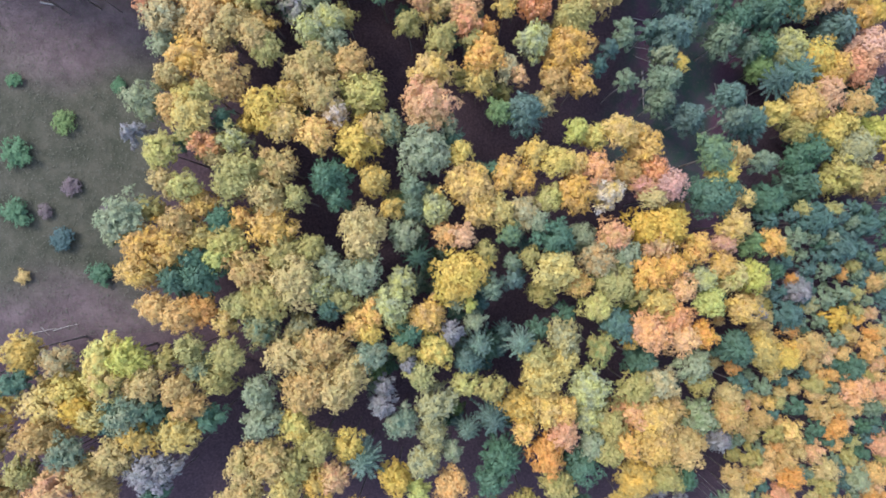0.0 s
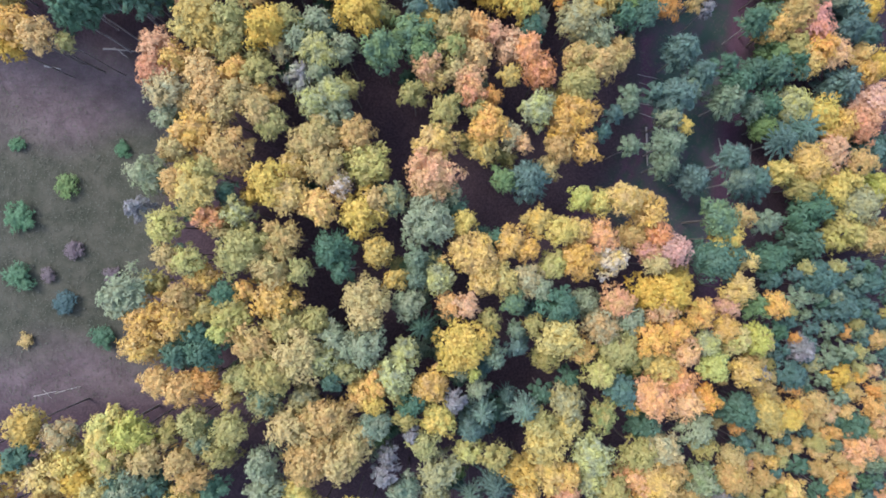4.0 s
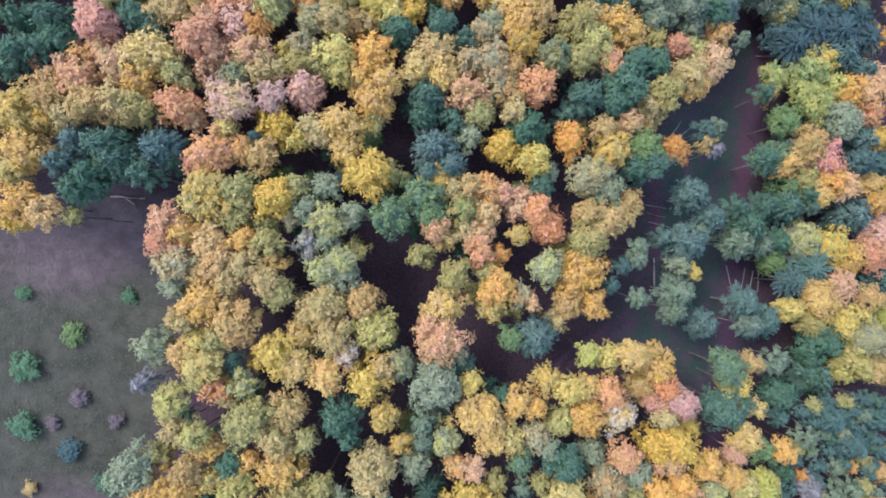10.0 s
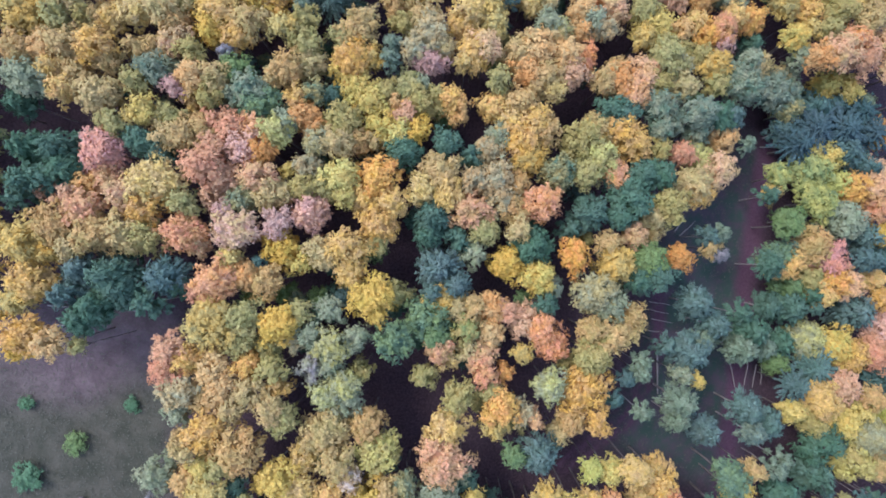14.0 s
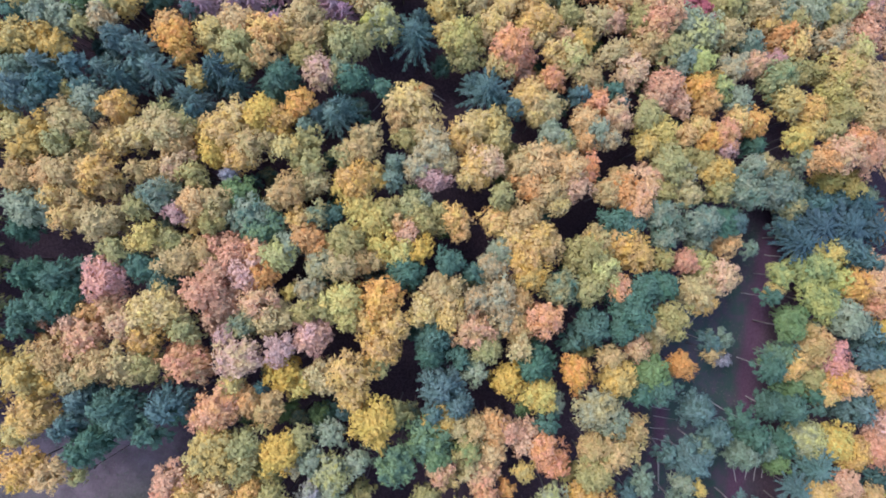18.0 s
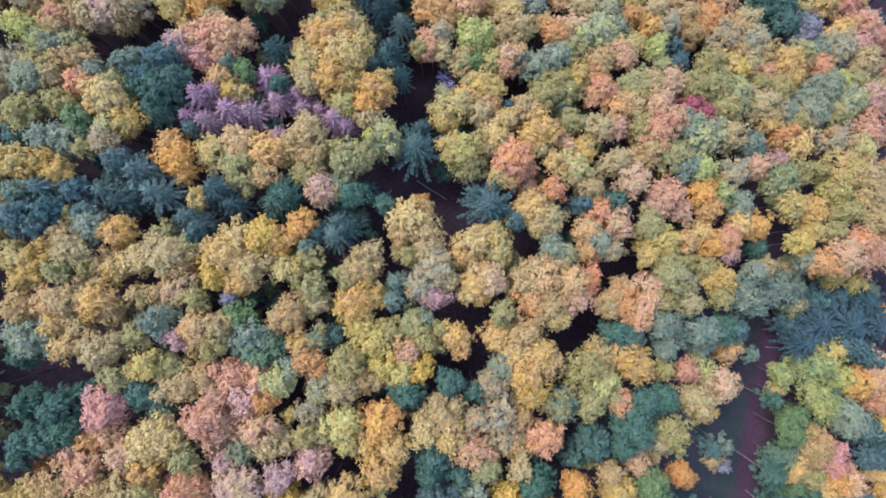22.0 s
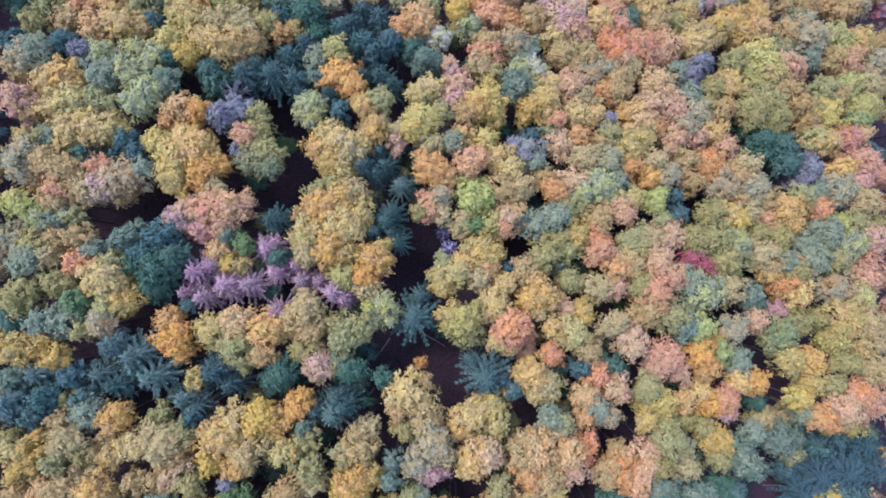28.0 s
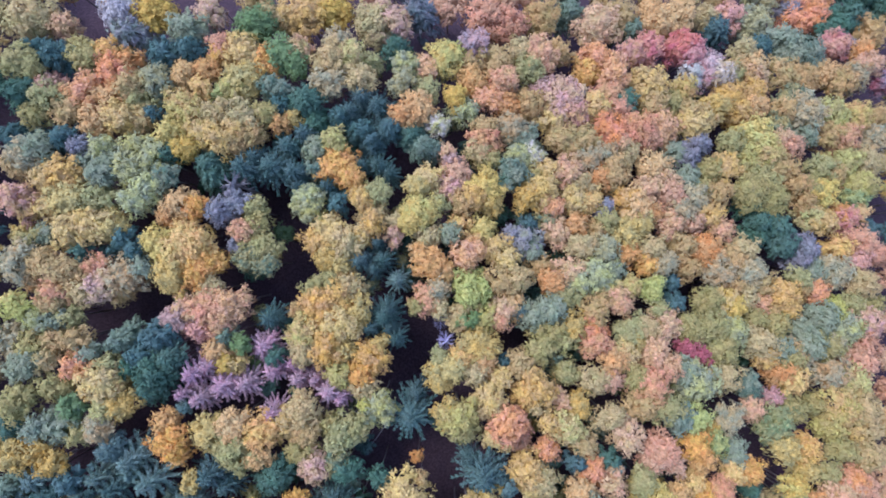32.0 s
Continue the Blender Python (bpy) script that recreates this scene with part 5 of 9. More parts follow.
broadleaf(33.3, 60.3, 3.24, 20.9, "V")
broadleaf(40.2, 62.9, 2.39, 16.1, "TY")
broadleaf(58.0, 58.2, 2.44, 15.5, "N")
broadleaf(61.6, 59.3, 2.93, 11.5, "N")
broadleaf(65.7, 62.8, 3.64, 14.3, "LN")
broadleaf(65.8, 57.9, 1.37, 10.4, "VG")
broadleaf(71.8, 59.5, 3.98, 14.6, "K")
broadleaf(80.2, 62.2, 3.06, 11.7, "RT")
broadleaf(82.1, 57.4, 2.74, 11.2, "Y")
broadleaf(92.2, 57.0, 2.95, 17.6, "O", True)
broadleaf(-99.2, 68.4, 2.79, 18.2, "TK", True)
broadleaf(-95.1, 68.0, 3.43, 17.7, "G", True)
broadleaf(-89.5, 63.7, 2.81, 19.3, "V", True)
broadleaf(-83.9, 63.1, 2.80, 18.2, "G", True)
broadleaf(-73.4, 63.6, 3.34, 17.1, "T", True)
broadleaf(-65.9, 67.3, 2.55, 17.9, "VN", True)
broadleaf(-49.9, 65.2, 3.07, 19.5, "PR")
broadleaf(-48.9, 68.9, 2.17, 18.2, "V")
broadleaf(-45.5, 66.8, 2.52, 17.9, "G")
broadleaf(-44.8, 63.3, 1.36, 11.9, "G")
broadleaf(-43.0, 65.1, 2.06, 17.1, "G")
broadleaf(-42.3, 67.5, 2.03, 18.2, "T")
broadleaf(-40.2, 67.8, 2.68, 18.4, "T")
broadleaf(-37.5, 69.0, 2.71, 17.9, "T")
broadleaf(-36.5, 63.5, 2.96, 20.3, "R")
broadleaf(-35.7, 66.6, 2.39, 18.3, "R")
broadleaf(-31.6, 66.5, 3.05, 18.8, "RP")
broadleaf(-29.1, 66.4, 2.24, 18.9, "O")
broadleaf(-27.1, 68.9, 2.71, 19.7, "LV")
broadleaf(-25.7, 63.7, 1.23, 15.9, "Y")
broadleaf(-23.0, 64.3, 2.04, 17.9, "TK")
broadleaf(-21.3, 67.7, 2.26, 19.5, "KV")
broadleaf(-18.5, 67.8, 2.75, 20.0, "T")
broadleaf(-15.7, 68.4, 2.17, 17.5, "T")
broadleaf(-14.8, 66.0, 1.78, 10.8, "GK")
broadleaf(-13.7, 68.4, 1.86, 16.7, "T")
broadleaf(-3.5, 64.2, 3.02, 19.8, "T")
broadleaf(-2.7, 68.5, 2.35, 19.5, "G")
broadleaf(1.1, 67.0, 1.89, 18.0, "G")
broadleaf(1.6, 63.1, 2.11, 19.5, "TK")
broadleaf(2.1, 65.2, 1.63, 10.7, "V")
broadleaf(3.7, 67.8, 2.40, 18.6, "TK")
broadleaf(5.0, 63.1, 3.41, 20.1, "TK")
broadleaf(10.2, 66.5, 2.42, 19.7, "YV")
broadleaf(14.8, 64.9, 3.33, 19.8, "VG")
broadleaf(19.2, 64.9, 2.63, 20.1, "V")
broadleaf(21.4, 67.8, 3.58, 19.6, "LV")
broadleaf(24.4, 65.0, 2.53, 18.3, "RO")
broadleaf(28.7, 64.9, 2.51, 19.8, "G")
broadleaf(30.4, 63.1, 1.75, 12.2, "G")
broadleaf(32.3, 65.4, 2.55, 19.3, "G")
broadleaf(38.7, 64.6, 3.30, 17.9, "TV")
broadleaf(43.6, 67.0, 3.06, 17.6, "RT")
broadleaf(57.6, 64.3, 1.88, 10.5, "YV")
broadleaf(58.4, 67.4, 2.28, 11.8, "LN")
broadleaf(65.7, 68.8, 4.03, 12.5, "LN")
broadleaf(69.6, 64.0, 1.61, 10.5, "G")
broadleaf(71.0, 66.4, 3.00, 12.0, "L")
broadleaf(74.0, 65.8, 3.42, 13.4, "YO")
broadleaf(80.1, 67.7, 3.93, 12.9, "OR")
broadleaf(-100.1, 73.2, 2.91, 20.0, "VY", True)
broadleaf(-93.8, 74.7, 3.03, 17.6, "TK", True)
broadleaf(-88.5, 72.9, 2.98, 17.8, "V", True)
broadleaf(-84.0, 74.3, 3.31, 18.1, "G", True)
broadleaf(-83.4, 69.5, 2.88, 18.3, "TK", True)
broadleaf(-80.3, 73.3, 2.97, 17.4, "T", True)
broadleaf(-78.6, 69.0, 3.41, 19.0, "G", True)
broadleaf(-73.4, 69.7, 3.25, 17.5, "G", True)
broadleaf(-66.9, 71.4, 2.42, 18.5, "VN", True)
broadleaf(-59.3, 74.5, 2.57, 19.8, "K")
broadleaf(-55.2, 73.4, 1.98, 19.0, "YO")
broadleaf(-52.7, 73.9, 1.85, 18.3, "T")
broadleaf(-51.1, 72.7, 2.62, 19.0, "T")
broadleaf(-49.6, 73.5, 2.19, 17.7, "T")
broadleaf(-46.5, 70.1, 1.56, 17.7, "YV")
broadleaf(-45.4, 73.1, 1.69, 10.9, "GK")
broadleaf(-44.7, 71.0, 2.01, 19.1, "Y")
broadleaf(-43.7, 70.0, 1.90, 16.9, "T")
broadleaf(-42.2, 70.5, 2.23, 17.3, "V")
broadleaf(-41.1, 74.5, 1.73, 18.6, "P")
broadleaf(-39.0, 73.7, 2.08, 17.3, "YT")
broadleaf(-36.3, 73.1, 2.04, 19.4, "V")
broadleaf(-36.1, 70.2, 2.09, 17.4, "R")
broadleaf(-34.1, 73.8, 1.94, 17.2, "K")
broadleaf(-33.2, 69.1, 2.88, 18.6, "R")
broadleaf(-31.4, 74.7, 2.89, 19.3, "GK")
broadleaf(-30.3, 69.6, 2.07, 19.0, "OR")
broadleaf(-29.8, 72.4, 2.41, 19.0, "GN")
broadleaf(-28.4, 74.0, 1.94, 18.3, "GN")
broadleaf(-25.8, 70.5, 1.93, 18.8, "K")
broadleaf(-24.5, 74.1, 1.95, 18.5, "YT")
broadleaf(-23.6, 71.7, 2.61, 18.7, "TO")
broadleaf(-22.2, 69.9, 2.31, 17.3, "TO")
broadleaf(-22.1, 75.0, 2.12, 19.1, "VG")
broadleaf(-20.1, 74.9, 2.01, 16.9, "G")
broadleaf(-18.0, 71.0, 2.78, 19.5, "V")
broadleaf(-17.1, 71.7, 2.01, 17.0, "YV")
broadleaf(-14.2, 74.7, 2.67, 18.6, "YL")
broadleaf(-12.5, 70.9, 2.85, 18.3, "YL")
broadleaf(-10.1, 74.3, 2.03, 17.7, "OT")
broadleaf(-9.9, 69.4, 2.34, 18.4, "YL")
broadleaf(-9.2, 72.7, 1.85, 18.2, "R")
broadleaf(-7.0, 70.3, 2.01, 18.6, "Y")
broadleaf(-6.7, 74.8, 2.71, 18.7, "V")
broadleaf(-3.3, 74.0, 1.76, 11.1, "N")
broadleaf(-1.2, 74.1, 2.06, 18.2, "O")
broadleaf(5.5, 70.3, 2.27, 17.5, "K")
broadleaf(7.2, 72.9, 2.63, 18.0, "YT")
broadleaf(8.9, 69.6, 3.11, 19.8, "YT")
broadleaf(10.7, 72.2, 3.48, 20.1, "TY")
broadleaf(12.5, 71.4, 2.80, 19.4, "T")
broadleaf(18.4, 70.3, 3.35, 20.6, "V")
broadleaf(20.8, 70.6, 2.72, 17.7, "YV")
broadleaf(21.7, 72.4, 2.72, 18.2, "TV")
broadleaf(25.5, 72.6, 3.19, 18.8, "YT")
broadleaf(27.5, 70.6, 3.22, 18.4, "YT")
broadleaf(30.6, 69.5, 1.52, 11.1, "G")
broadleaf(31.3, 72.1, 1.82, 9.8, "G")
broadleaf(32.6, 69.8, 1.86, 16.9, "V")
broadleaf(32.8, 73.3, 2.22, 18.1, "GK")
broadleaf(36.9, 69.4, 2.27, 16.7, "R")
broadleaf(40.1, 73.3, 2.70, 16.0, "GK")
broadleaf(40.4, 69.2, 2.91, 15.4, "VL")
broadleaf(45.3, 72.9, 2.95, 15.5, "TO")
broadleaf(66.7, 73.3, 2.68, 11.3, "LV")
broadleaf(69.6, 71.6, 2.99, 12.5, "YL")
broadleaf(-98.9, 79.6, 2.74, 18.5, "TK", True)
broadleaf(-95.2, 79.3, 3.01, 19.0, "VY", True)
broadleaf(-89.8, 78.8, 3.08, 17.1, "G", True)
broadleaf(-84.4, 80.2, 3.23, 17.8, "T", True)
broadleaf(-78.2, 79.0, 2.92, 18.7, "TV", True)
broadleaf(-73.2, 79.6, 3.05, 19.3, "G", True)
broadleaf(-69.7, 75.3, 3.26, 18.5, "TY", True)
broadleaf(-61.4, 75.2, 1.98, 18.1, "K")
broadleaf(-61.4, 78.6, 2.44, 19.2, "T")
broadleaf(-58.4, 79.1, 2.47, 18.5, "TO")
broadleaf(-57.3, 75.7, 2.31, 18.4, "YT")
broadleaf(-55.7, 79.5, 2.45, 19.5, "T")
broadleaf(-54.6, 75.7, 2.17, 18.0, "T")
broadleaf(-54.4, 77.3, 2.04, 17.3, "T")
broadleaf(-51.6, 79.7, 2.77, 20.1, "TY")
broadleaf(-50.9, 78.2, 2.37, 17.5, "T")
broadleaf(-50.4, 75.4, 1.31, 10.3, "G")
broadleaf(-48.1, 76.2, 2.03, 15.1, "TV")
broadleaf(-47.3, 80.3, 1.91, 17.4, "TV")
broadleaf(-46.0, 75.2, 1.86, 19.1, "V")
broadleaf(-44.2, 80.4, 1.91, 17.7, "T")
broadleaf(-44.0, 76.8, 2.34, 19.5, "GK")
broadleaf(-43.0, 77.6, 1.91, 17.4, "K")
broadleaf(-41.4, 78.9, 1.50, 9.6, "VG")
broadleaf(-39.5, 80.1, 2.08, 18.4, "V")
broadleaf(-38.7, 76.2, 2.51, 19.8, "TO")
broadleaf(-35.9, 76.2, 2.54, 19.5, "TV")
broadleaf(-33.4, 77.9, 2.26, 18.1, "N")
broadleaf(-29.9, 79.2, 1.66, 9.7, "GK")
broadleaf(-28.0, 77.2, 2.13, 17.7, "T")
broadleaf(-26.3, 78.1, 2.77, 19.3, "T")
broadleaf(-23.2, 79.9, 2.51, 17.5, "TV")
broadleaf(-20.7, 79.2, 1.37, 12.1, "GK")
broadleaf(-20.7, 76.7, 1.68, 10.1, "G")
broadleaf(-18.6, 79.2, 2.18, 17.5, "Y")
broadleaf(-18.5, 76.6, 1.63, 11.9, "G")
broadleaf(-16.7, 80.0, 3.13, 20.5, "YT")
broadleaf(-16.0, 76.7, 2.51, 18.3, "Y")
broadleaf(-14.4, 81.0, 2.17, 18.9, "YV")
broadleaf(-11.9, 76.0, 2.37, 17.7, "V")
broadleaf(-8.7, 79.2, 1.68, 11.1, "N")
broadleaf(-8.5, 76.9, 2.38, 18.1, "V")
broadleaf(-6.9, 77.8, 1.72, 17.2, "K")
broadleaf(-4.2, 76.2, 1.54, 17.5, "V")
broadleaf(-2.1, 75.4, 2.03, 19.2, "OY")
broadleaf(4.6, 75.0, 2.46, 17.6, "YO")
broadleaf(5.2, 79.0, 2.07, 19.4, "V")
broadleaf(7.0, 78.5, 1.63, 10.8, "VG")
broadleaf(8.9, 75.6, 2.98, 19.0, "T")
broadleaf(9.7, 80.9, 2.81, 19.6, "TO")
broadleaf(12.3, 80.1, 2.99, 20.0, "T")
broadleaf(12.6, 76.4, 1.68, 11.3, "G")
broadleaf(13.8, 78.4, 2.30, 18.9, "YT")
broadleaf(22.7, 80.4, 2.52, 19.5, "T")
broadleaf(23.7, 75.9, 2.16, 18.9, "G")
broadleaf(24.7, 80.5, 3.10, 19.5, "TO")
broadleaf(25.8, 75.1, 3.10, 18.9, "G")
broadleaf(27.4, 78.8, 2.90, 19.9, "RO")
broadleaf(31.9, 80.7, 2.42, 18.2, "V")
broadleaf(32.0, 77.0, 3.17, 18.4, "GK")
broadleaf(34.4, 80.9, 1.37, 11.2, "N")
broadleaf(35.7, 75.1, 2.85, 16.6, "GK")
broadleaf(37.0, 80.9, 2.64, 18.5, "TV")
broadleaf(39.2, 76.3, 2.96, 20.5, "GK")
broadleaf(41.6, 80.7, 1.30, 11.6, "N")
broadleaf(43.6, 76.3, 2.68, 17.7, "G")
broadleaf(61.6, 80.3, 2.65, 12.0, "VG")
broadleaf(82.8, 77.3, 3.12, 11.6, "OY")
broadleaf(-100.2, 83.7, 3.27, 19.4, "V", True)
broadleaf(-84.3, 83.3, 2.80, 17.8, "TO", True)
broadleaf(-70.0, 84.7, 3.13, 17.6, "TY", True)
broadleaf(-63.8, 86.3, 1.71, 17.3, "V")
broadleaf(-63.6, 83.3, 1.43, 10.4, "G")
broadleaf(-62.4, 85.1, 2.16, 18.5, "YV")
broadleaf(-61.3, 82.5, 2.31, 18.7, "YV")
broadleaf(-60.4, 84.9, 2.80, 18.7, "YV")
broadleaf(-57.1, 83.8, 2.17, 18.9, "V")
broadleaf(-55.6, 86.5, 2.32, 19.6, "TV")
broadleaf(-54.1, 81.2, 2.05, 17.2, "T")
broadleaf(-53.8, 84.3, 1.57, 17.9, "V")
broadleaf(-52.2, 84.5, 2.23, 17.4, "T")
broadleaf(-50.7, 84.2, 2.23, 17.3, "YT")
broadleaf(-47.6, 85.5, 2.72, 18.3, "YT")
broadleaf(-43.3, 86.3, 2.85, 20.1, "TV")
broadleaf(-42.3, 81.3, 2.74, 17.7, "TR")
broadleaf(-42.2, 84.5, 2.73, 18.6, "T")
broadleaf(-37.0, 83.9, 2.93, 18.5, "Y")
broadleaf(-36.2, 86.7, 3.09, 19.2, "YT")
broadleaf(-33.5, 82.7, 2.26, 18.8, "YT")
broadleaf(-31.9, 84.8, 2.58, 19.7, "TV")
broadleaf(-31.3, 81.4, 1.55, 10.5, "VG")
broadleaf(-29.6, 86.8, 2.17, 17.2, "T")
broadleaf(-27.3, 84.6, 1.96, 19.0, "YV")
broadleaf(-26.9, 86.2, 1.32, 11.7, "G")
broadleaf(-26.1, 81.2, 1.83, 9.9, "V")
broadleaf(-25.8, 84.7, 1.64, 18.5, "YV")
broadleaf(-25.2, 83.1, 1.99, 17.8, "V")
broadleaf(-24.0, 86.4, 1.99, 18.7, "V")
broadleaf(-23.2, 82.3, 2.13, 19.3, "V")
broadleaf(-22.5, 84.4, 1.31, 9.6, "G")
broadleaf(-18.7, 83.8, 2.01, 18.1, "V")
broadleaf(-16.6, 85.1, 2.85, 19.4, "TV")
broadleaf(-15.7, 86.9, 2.39, 17.7, "T")
broadleaf(-7.8, 82.9, 2.38, 19.2, "TK")
broadleaf(-5.7, 81.3, 2.59, 18.1, "P")
broadleaf(-5.4, 85.5, 3.07, 20.1, "TK")
broadleaf(-3.6, 83.9, 2.25, 18.3, "T")
broadleaf(-0.1, 81.9, 2.09, 18.1, "YT")
broadleaf(1.0, 86.1, 1.61, 12.0, "VG")
broadleaf(1.2, 83.2, 3.12, 19.5, "YT")
broadleaf(2.9, 84.1, 2.60, 19.7, "TR")
broadleaf(5.3, 83.1, 1.77, 12.2, "N")
broadleaf(7.3, 86.8, 1.73, 12.1, "V")
broadleaf(8.8, 83.5, 3.37, 19.4, "T")
broadleaf(11.3, 84.5, 3.16, 20.6, "TO")
broadleaf(16.0, 83.8, 3.20, 20.4, "TO")
broadleaf(17.1, 81.2, 2.87, 19.1, "R")
broadleaf(19.3, 84.0, 2.74, 18.0, "RO")
broadleaf(21.7, 86.8, 1.51, 9.6, "G")
broadleaf(21.9, 83.6, 1.82, 10.2, "G")
broadleaf(25.3, 83.3, 2.05, 17.0, "T")
broadleaf(28.9, 81.5, 3.33, 19.1, "RO")
broadleaf(31.2, 83.5, 2.26, 17.4, "R")
broadleaf(33.5, 85.4, 3.34, 20.4, "V")
broadleaf(36.0, 83.7, 2.64, 18.7, "KV")
broadleaf(39.3, 84.4, 1.71, 9.6, "VG")
broadleaf(39.9, 82.2, 1.87, 11.6, "VG")
broadleaf(40.7, 86.8, 2.50, 17.8, "V")
broadleaf(42.6, 84.9, 2.67, 19.1, "YV")
broadleaf(43.4, 82.0, 2.30, 18.2, "V")
broadleaf(46.4, 83.1, 2.88, 19.1, "GK")
broadleaf(47.7, 81.2, 3.22, 20.9, "GK")
broadleaf(49.3, 86.1, 2.31, 19.6, "K")
broadleaf(56.9, 83.6, 3.95, 14.0, "GK")
broadleaf(59.2, 86.4, 2.34, 11.2, "T")
broadleaf(60.6, 82.7, 3.15, 13.1, "GK")
broadleaf(70.1, 85.7, 2.82, 12.2, "YL")
broadleaf(74.8, 85.3, 2.61, 12.6, "Y")
broadleaf(83.6, 82.4, 2.65, 18.3, "TR")
broadleaf(-100.9, 88.9, 3.04, 19.8, "TK", True)
broadleaf(-95.5, 89.9, 3.17, 17.1, "V", True)
broadleaf(-88.5, 90.0, 2.91, 19.6, "TO", True)
broadleaf(-78.7, 89.5, 3.17, 18.6, "VY", True)
broadleaf(-67.7, 91.1, 3.37, 17.4, "Y")
broadleaf(-57.8, 88.7, 2.07, 17.2, "T")
broadleaf(-57.3, 91.5, 1.44, 16.8, "V")
broadleaf(-53.9, 89.9, 2.37, 18.8, "K")
broadleaf(-50.2, 89.3, 2.38, 18.9, "TY")
broadleaf(-45.0, 89.4, 1.63, 16.5, "V")
broadleaf(-45.0, 87.1, 1.90, 19.0, "TV")
broadleaf(-41.4, 87.3, 2.08, 18.8, "V")
broadleaf(-34.2, 88.6, 2.80, 18.4, "YT")
broadleaf(-33.2, 90.9, 1.57, 11.8, "V")
broadleaf(-30.9, 89.1, 2.96, 19.3, "Y")
broadleaf(-28.7, 88.8, 2.65, 18.6, "YT")
broadleaf(-25.4, 91.4, 2.49, 19.5, "YO")
broadleaf(-10.7, 90.7, 2.42, 18.1, "T")
broadleaf(-9.8, 87.2, 2.08, 17.3, "V")
broadleaf(-9.5, 92.5, 3.47, 19.2, "TY")
broadleaf(-7.2, 87.4, 2.44, 17.4, "T")
broadleaf(-6.4, 88.7, 2.43, 18.2, "T")
broadleaf(-1.1, 87.6, 2.47, 17.7, "YT")
broadleaf(0.6, 89.4, 3.15, 19.6, "YT")
broadleaf(3.3, 90.1, 3.03, 18.5, "YV")
broadleaf(4.2, 88.3, 2.48, 18.4, "YV")
broadleaf(10.7, 92.8, 2.37, 17.6, "TY")
broadleaf(13.3, 89.1, 2.33, 19.2, "K")
broadleaf(14.4, 87.4, 2.54, 18.2, "T")
broadleaf(15.1, 88.3, 1.79, 18.9, "LK")
broadleaf(16.6, 89.2, 1.75, 11.0, "V")
broadleaf(17.2, 90.9, 1.37, 10.0, "G")
broadleaf(19.2, 92.3, 2.39, 18.4, "OT")
broadleaf(19.3, 89.1, 2.21, 17.6, "TO")
broadleaf(20.9, 90.4, 2.19, 18.9, "K")
broadleaf(22.9, 89.2, 2.20, 18.7, "KT")
broadleaf(29.8, 88.6, 2.24, 18.7, "YV")
broadleaf(31.8, 91.2, 3.42, 18.7, "Y")
broadleaf(33.0, 87.3, 2.64, 18.6, "V")
broadleaf(35.2, 92.9, 1.57, 10.1, "V")
broadleaf(35.4, 91.7, 1.44, 10.9, "G")
broadleaf(37.1, 91.0, 2.12, 17.4, "O")
broadleaf(37.6, 87.8, 2.32, 16.0, "V")
broadleaf(40.0, 92.7, 2.53, 17.5, "OY")
broadleaf(41.9, 90.7, 2.33, 17.7, "OY")
broadleaf(42.7, 88.1, 1.67, 10.5, "G")
broadleaf(44.4, 91.7, 2.31, 19.3, "TR")
broadleaf(45.1, 89.4, 1.95, 17.3, "P")
broadleaf(53.6, 87.3, 2.41, 14.7, "TV")
broadleaf(59.1, 91.6, 2.40, 19.0, "YL")
broadleaf(61.1, 88.7, 2.43, 17.6, "K")
broadleaf(61.5, 87.0, 2.35, 11.4, "K")
broadleaf(63.3, 88.2, 2.80, 19.9, "TO")
broadleaf(68.1, 89.9, 3.44, 20.6, "RT")
broadleaf(71.2, 92.2, 2.88, 19.5, "RO")
broadleaf(72.0, 89.0, 1.33, 11.0, "N")
broadleaf(74.5, 90.4, 3.13, 18.6, "R")
broadleaf(79.6, 92.8, 3.02, 18.7, "TR")
broadleaf(81.7, 88.5, 2.77, 18.1, "TR")
broadleaf(88.2, 89.9, 3.52, 18.3, "TR", True)
broadleaf(-94.7, 95.3, 3.29, 19.6, "TV", True)
broadleaf(-83.3, 94.1, 3.22, 19.0, "TO", True)
broadleaf(-80.2, 94.2, 3.06, 19.7, "TO", True)
broadleaf(-72.2, 95.0, 2.44, 18.7, "Y", True)
broadleaf(-67.5, 98.6, 2.81, 17.7, "YV")
broadleaf(-64.1, 98.5, 2.19, 19.2, "YV")
broadleaf(-62.6, 98.7, 3.04, 18.2, "YV")
broadleaf(-58.9, 97.6, 2.05, 19.1, "YV")
broadleaf(-42.8, 98.0, 1.67, 16.6, "YO")
broadleaf(-40.5, 94.5, 1.64, 17.5, "YV")
broadleaf(-40.2, 97.8, 1.53, 10.1, "G")
broadleaf(-34.3, 97.6, 2.02, 17.3, "V")
broadleaf(-31.6, 93.2, 1.35, 10.8, "GK")
broadleaf(-31.1, 98.7, 2.33, 19.3, "O")
broadleaf(-23.1, 96.9, 2.55, 18.6, "TP")
broadleaf(-20.4, 97.6, 2.24, 17.9, "VG")
broadleaf(-18.6, 96.3, 2.40, 18.2, "G")
broadleaf(-13.5, 95.0, 1.74, 17.3, "G")
broadleaf(-7.8, 96.6, 1.10, 12.1, "O")
broadleaf(-7.0, 94.9, 1.23, 17.1, "T")
broadleaf(9.8, 95.6, 3.11, 18.3, "TY")
broadleaf(12.5, 93.8, 2.73, 18.5, "TV")
broadleaf(14.7, 95.2, 1.72, 11.8, "GK")
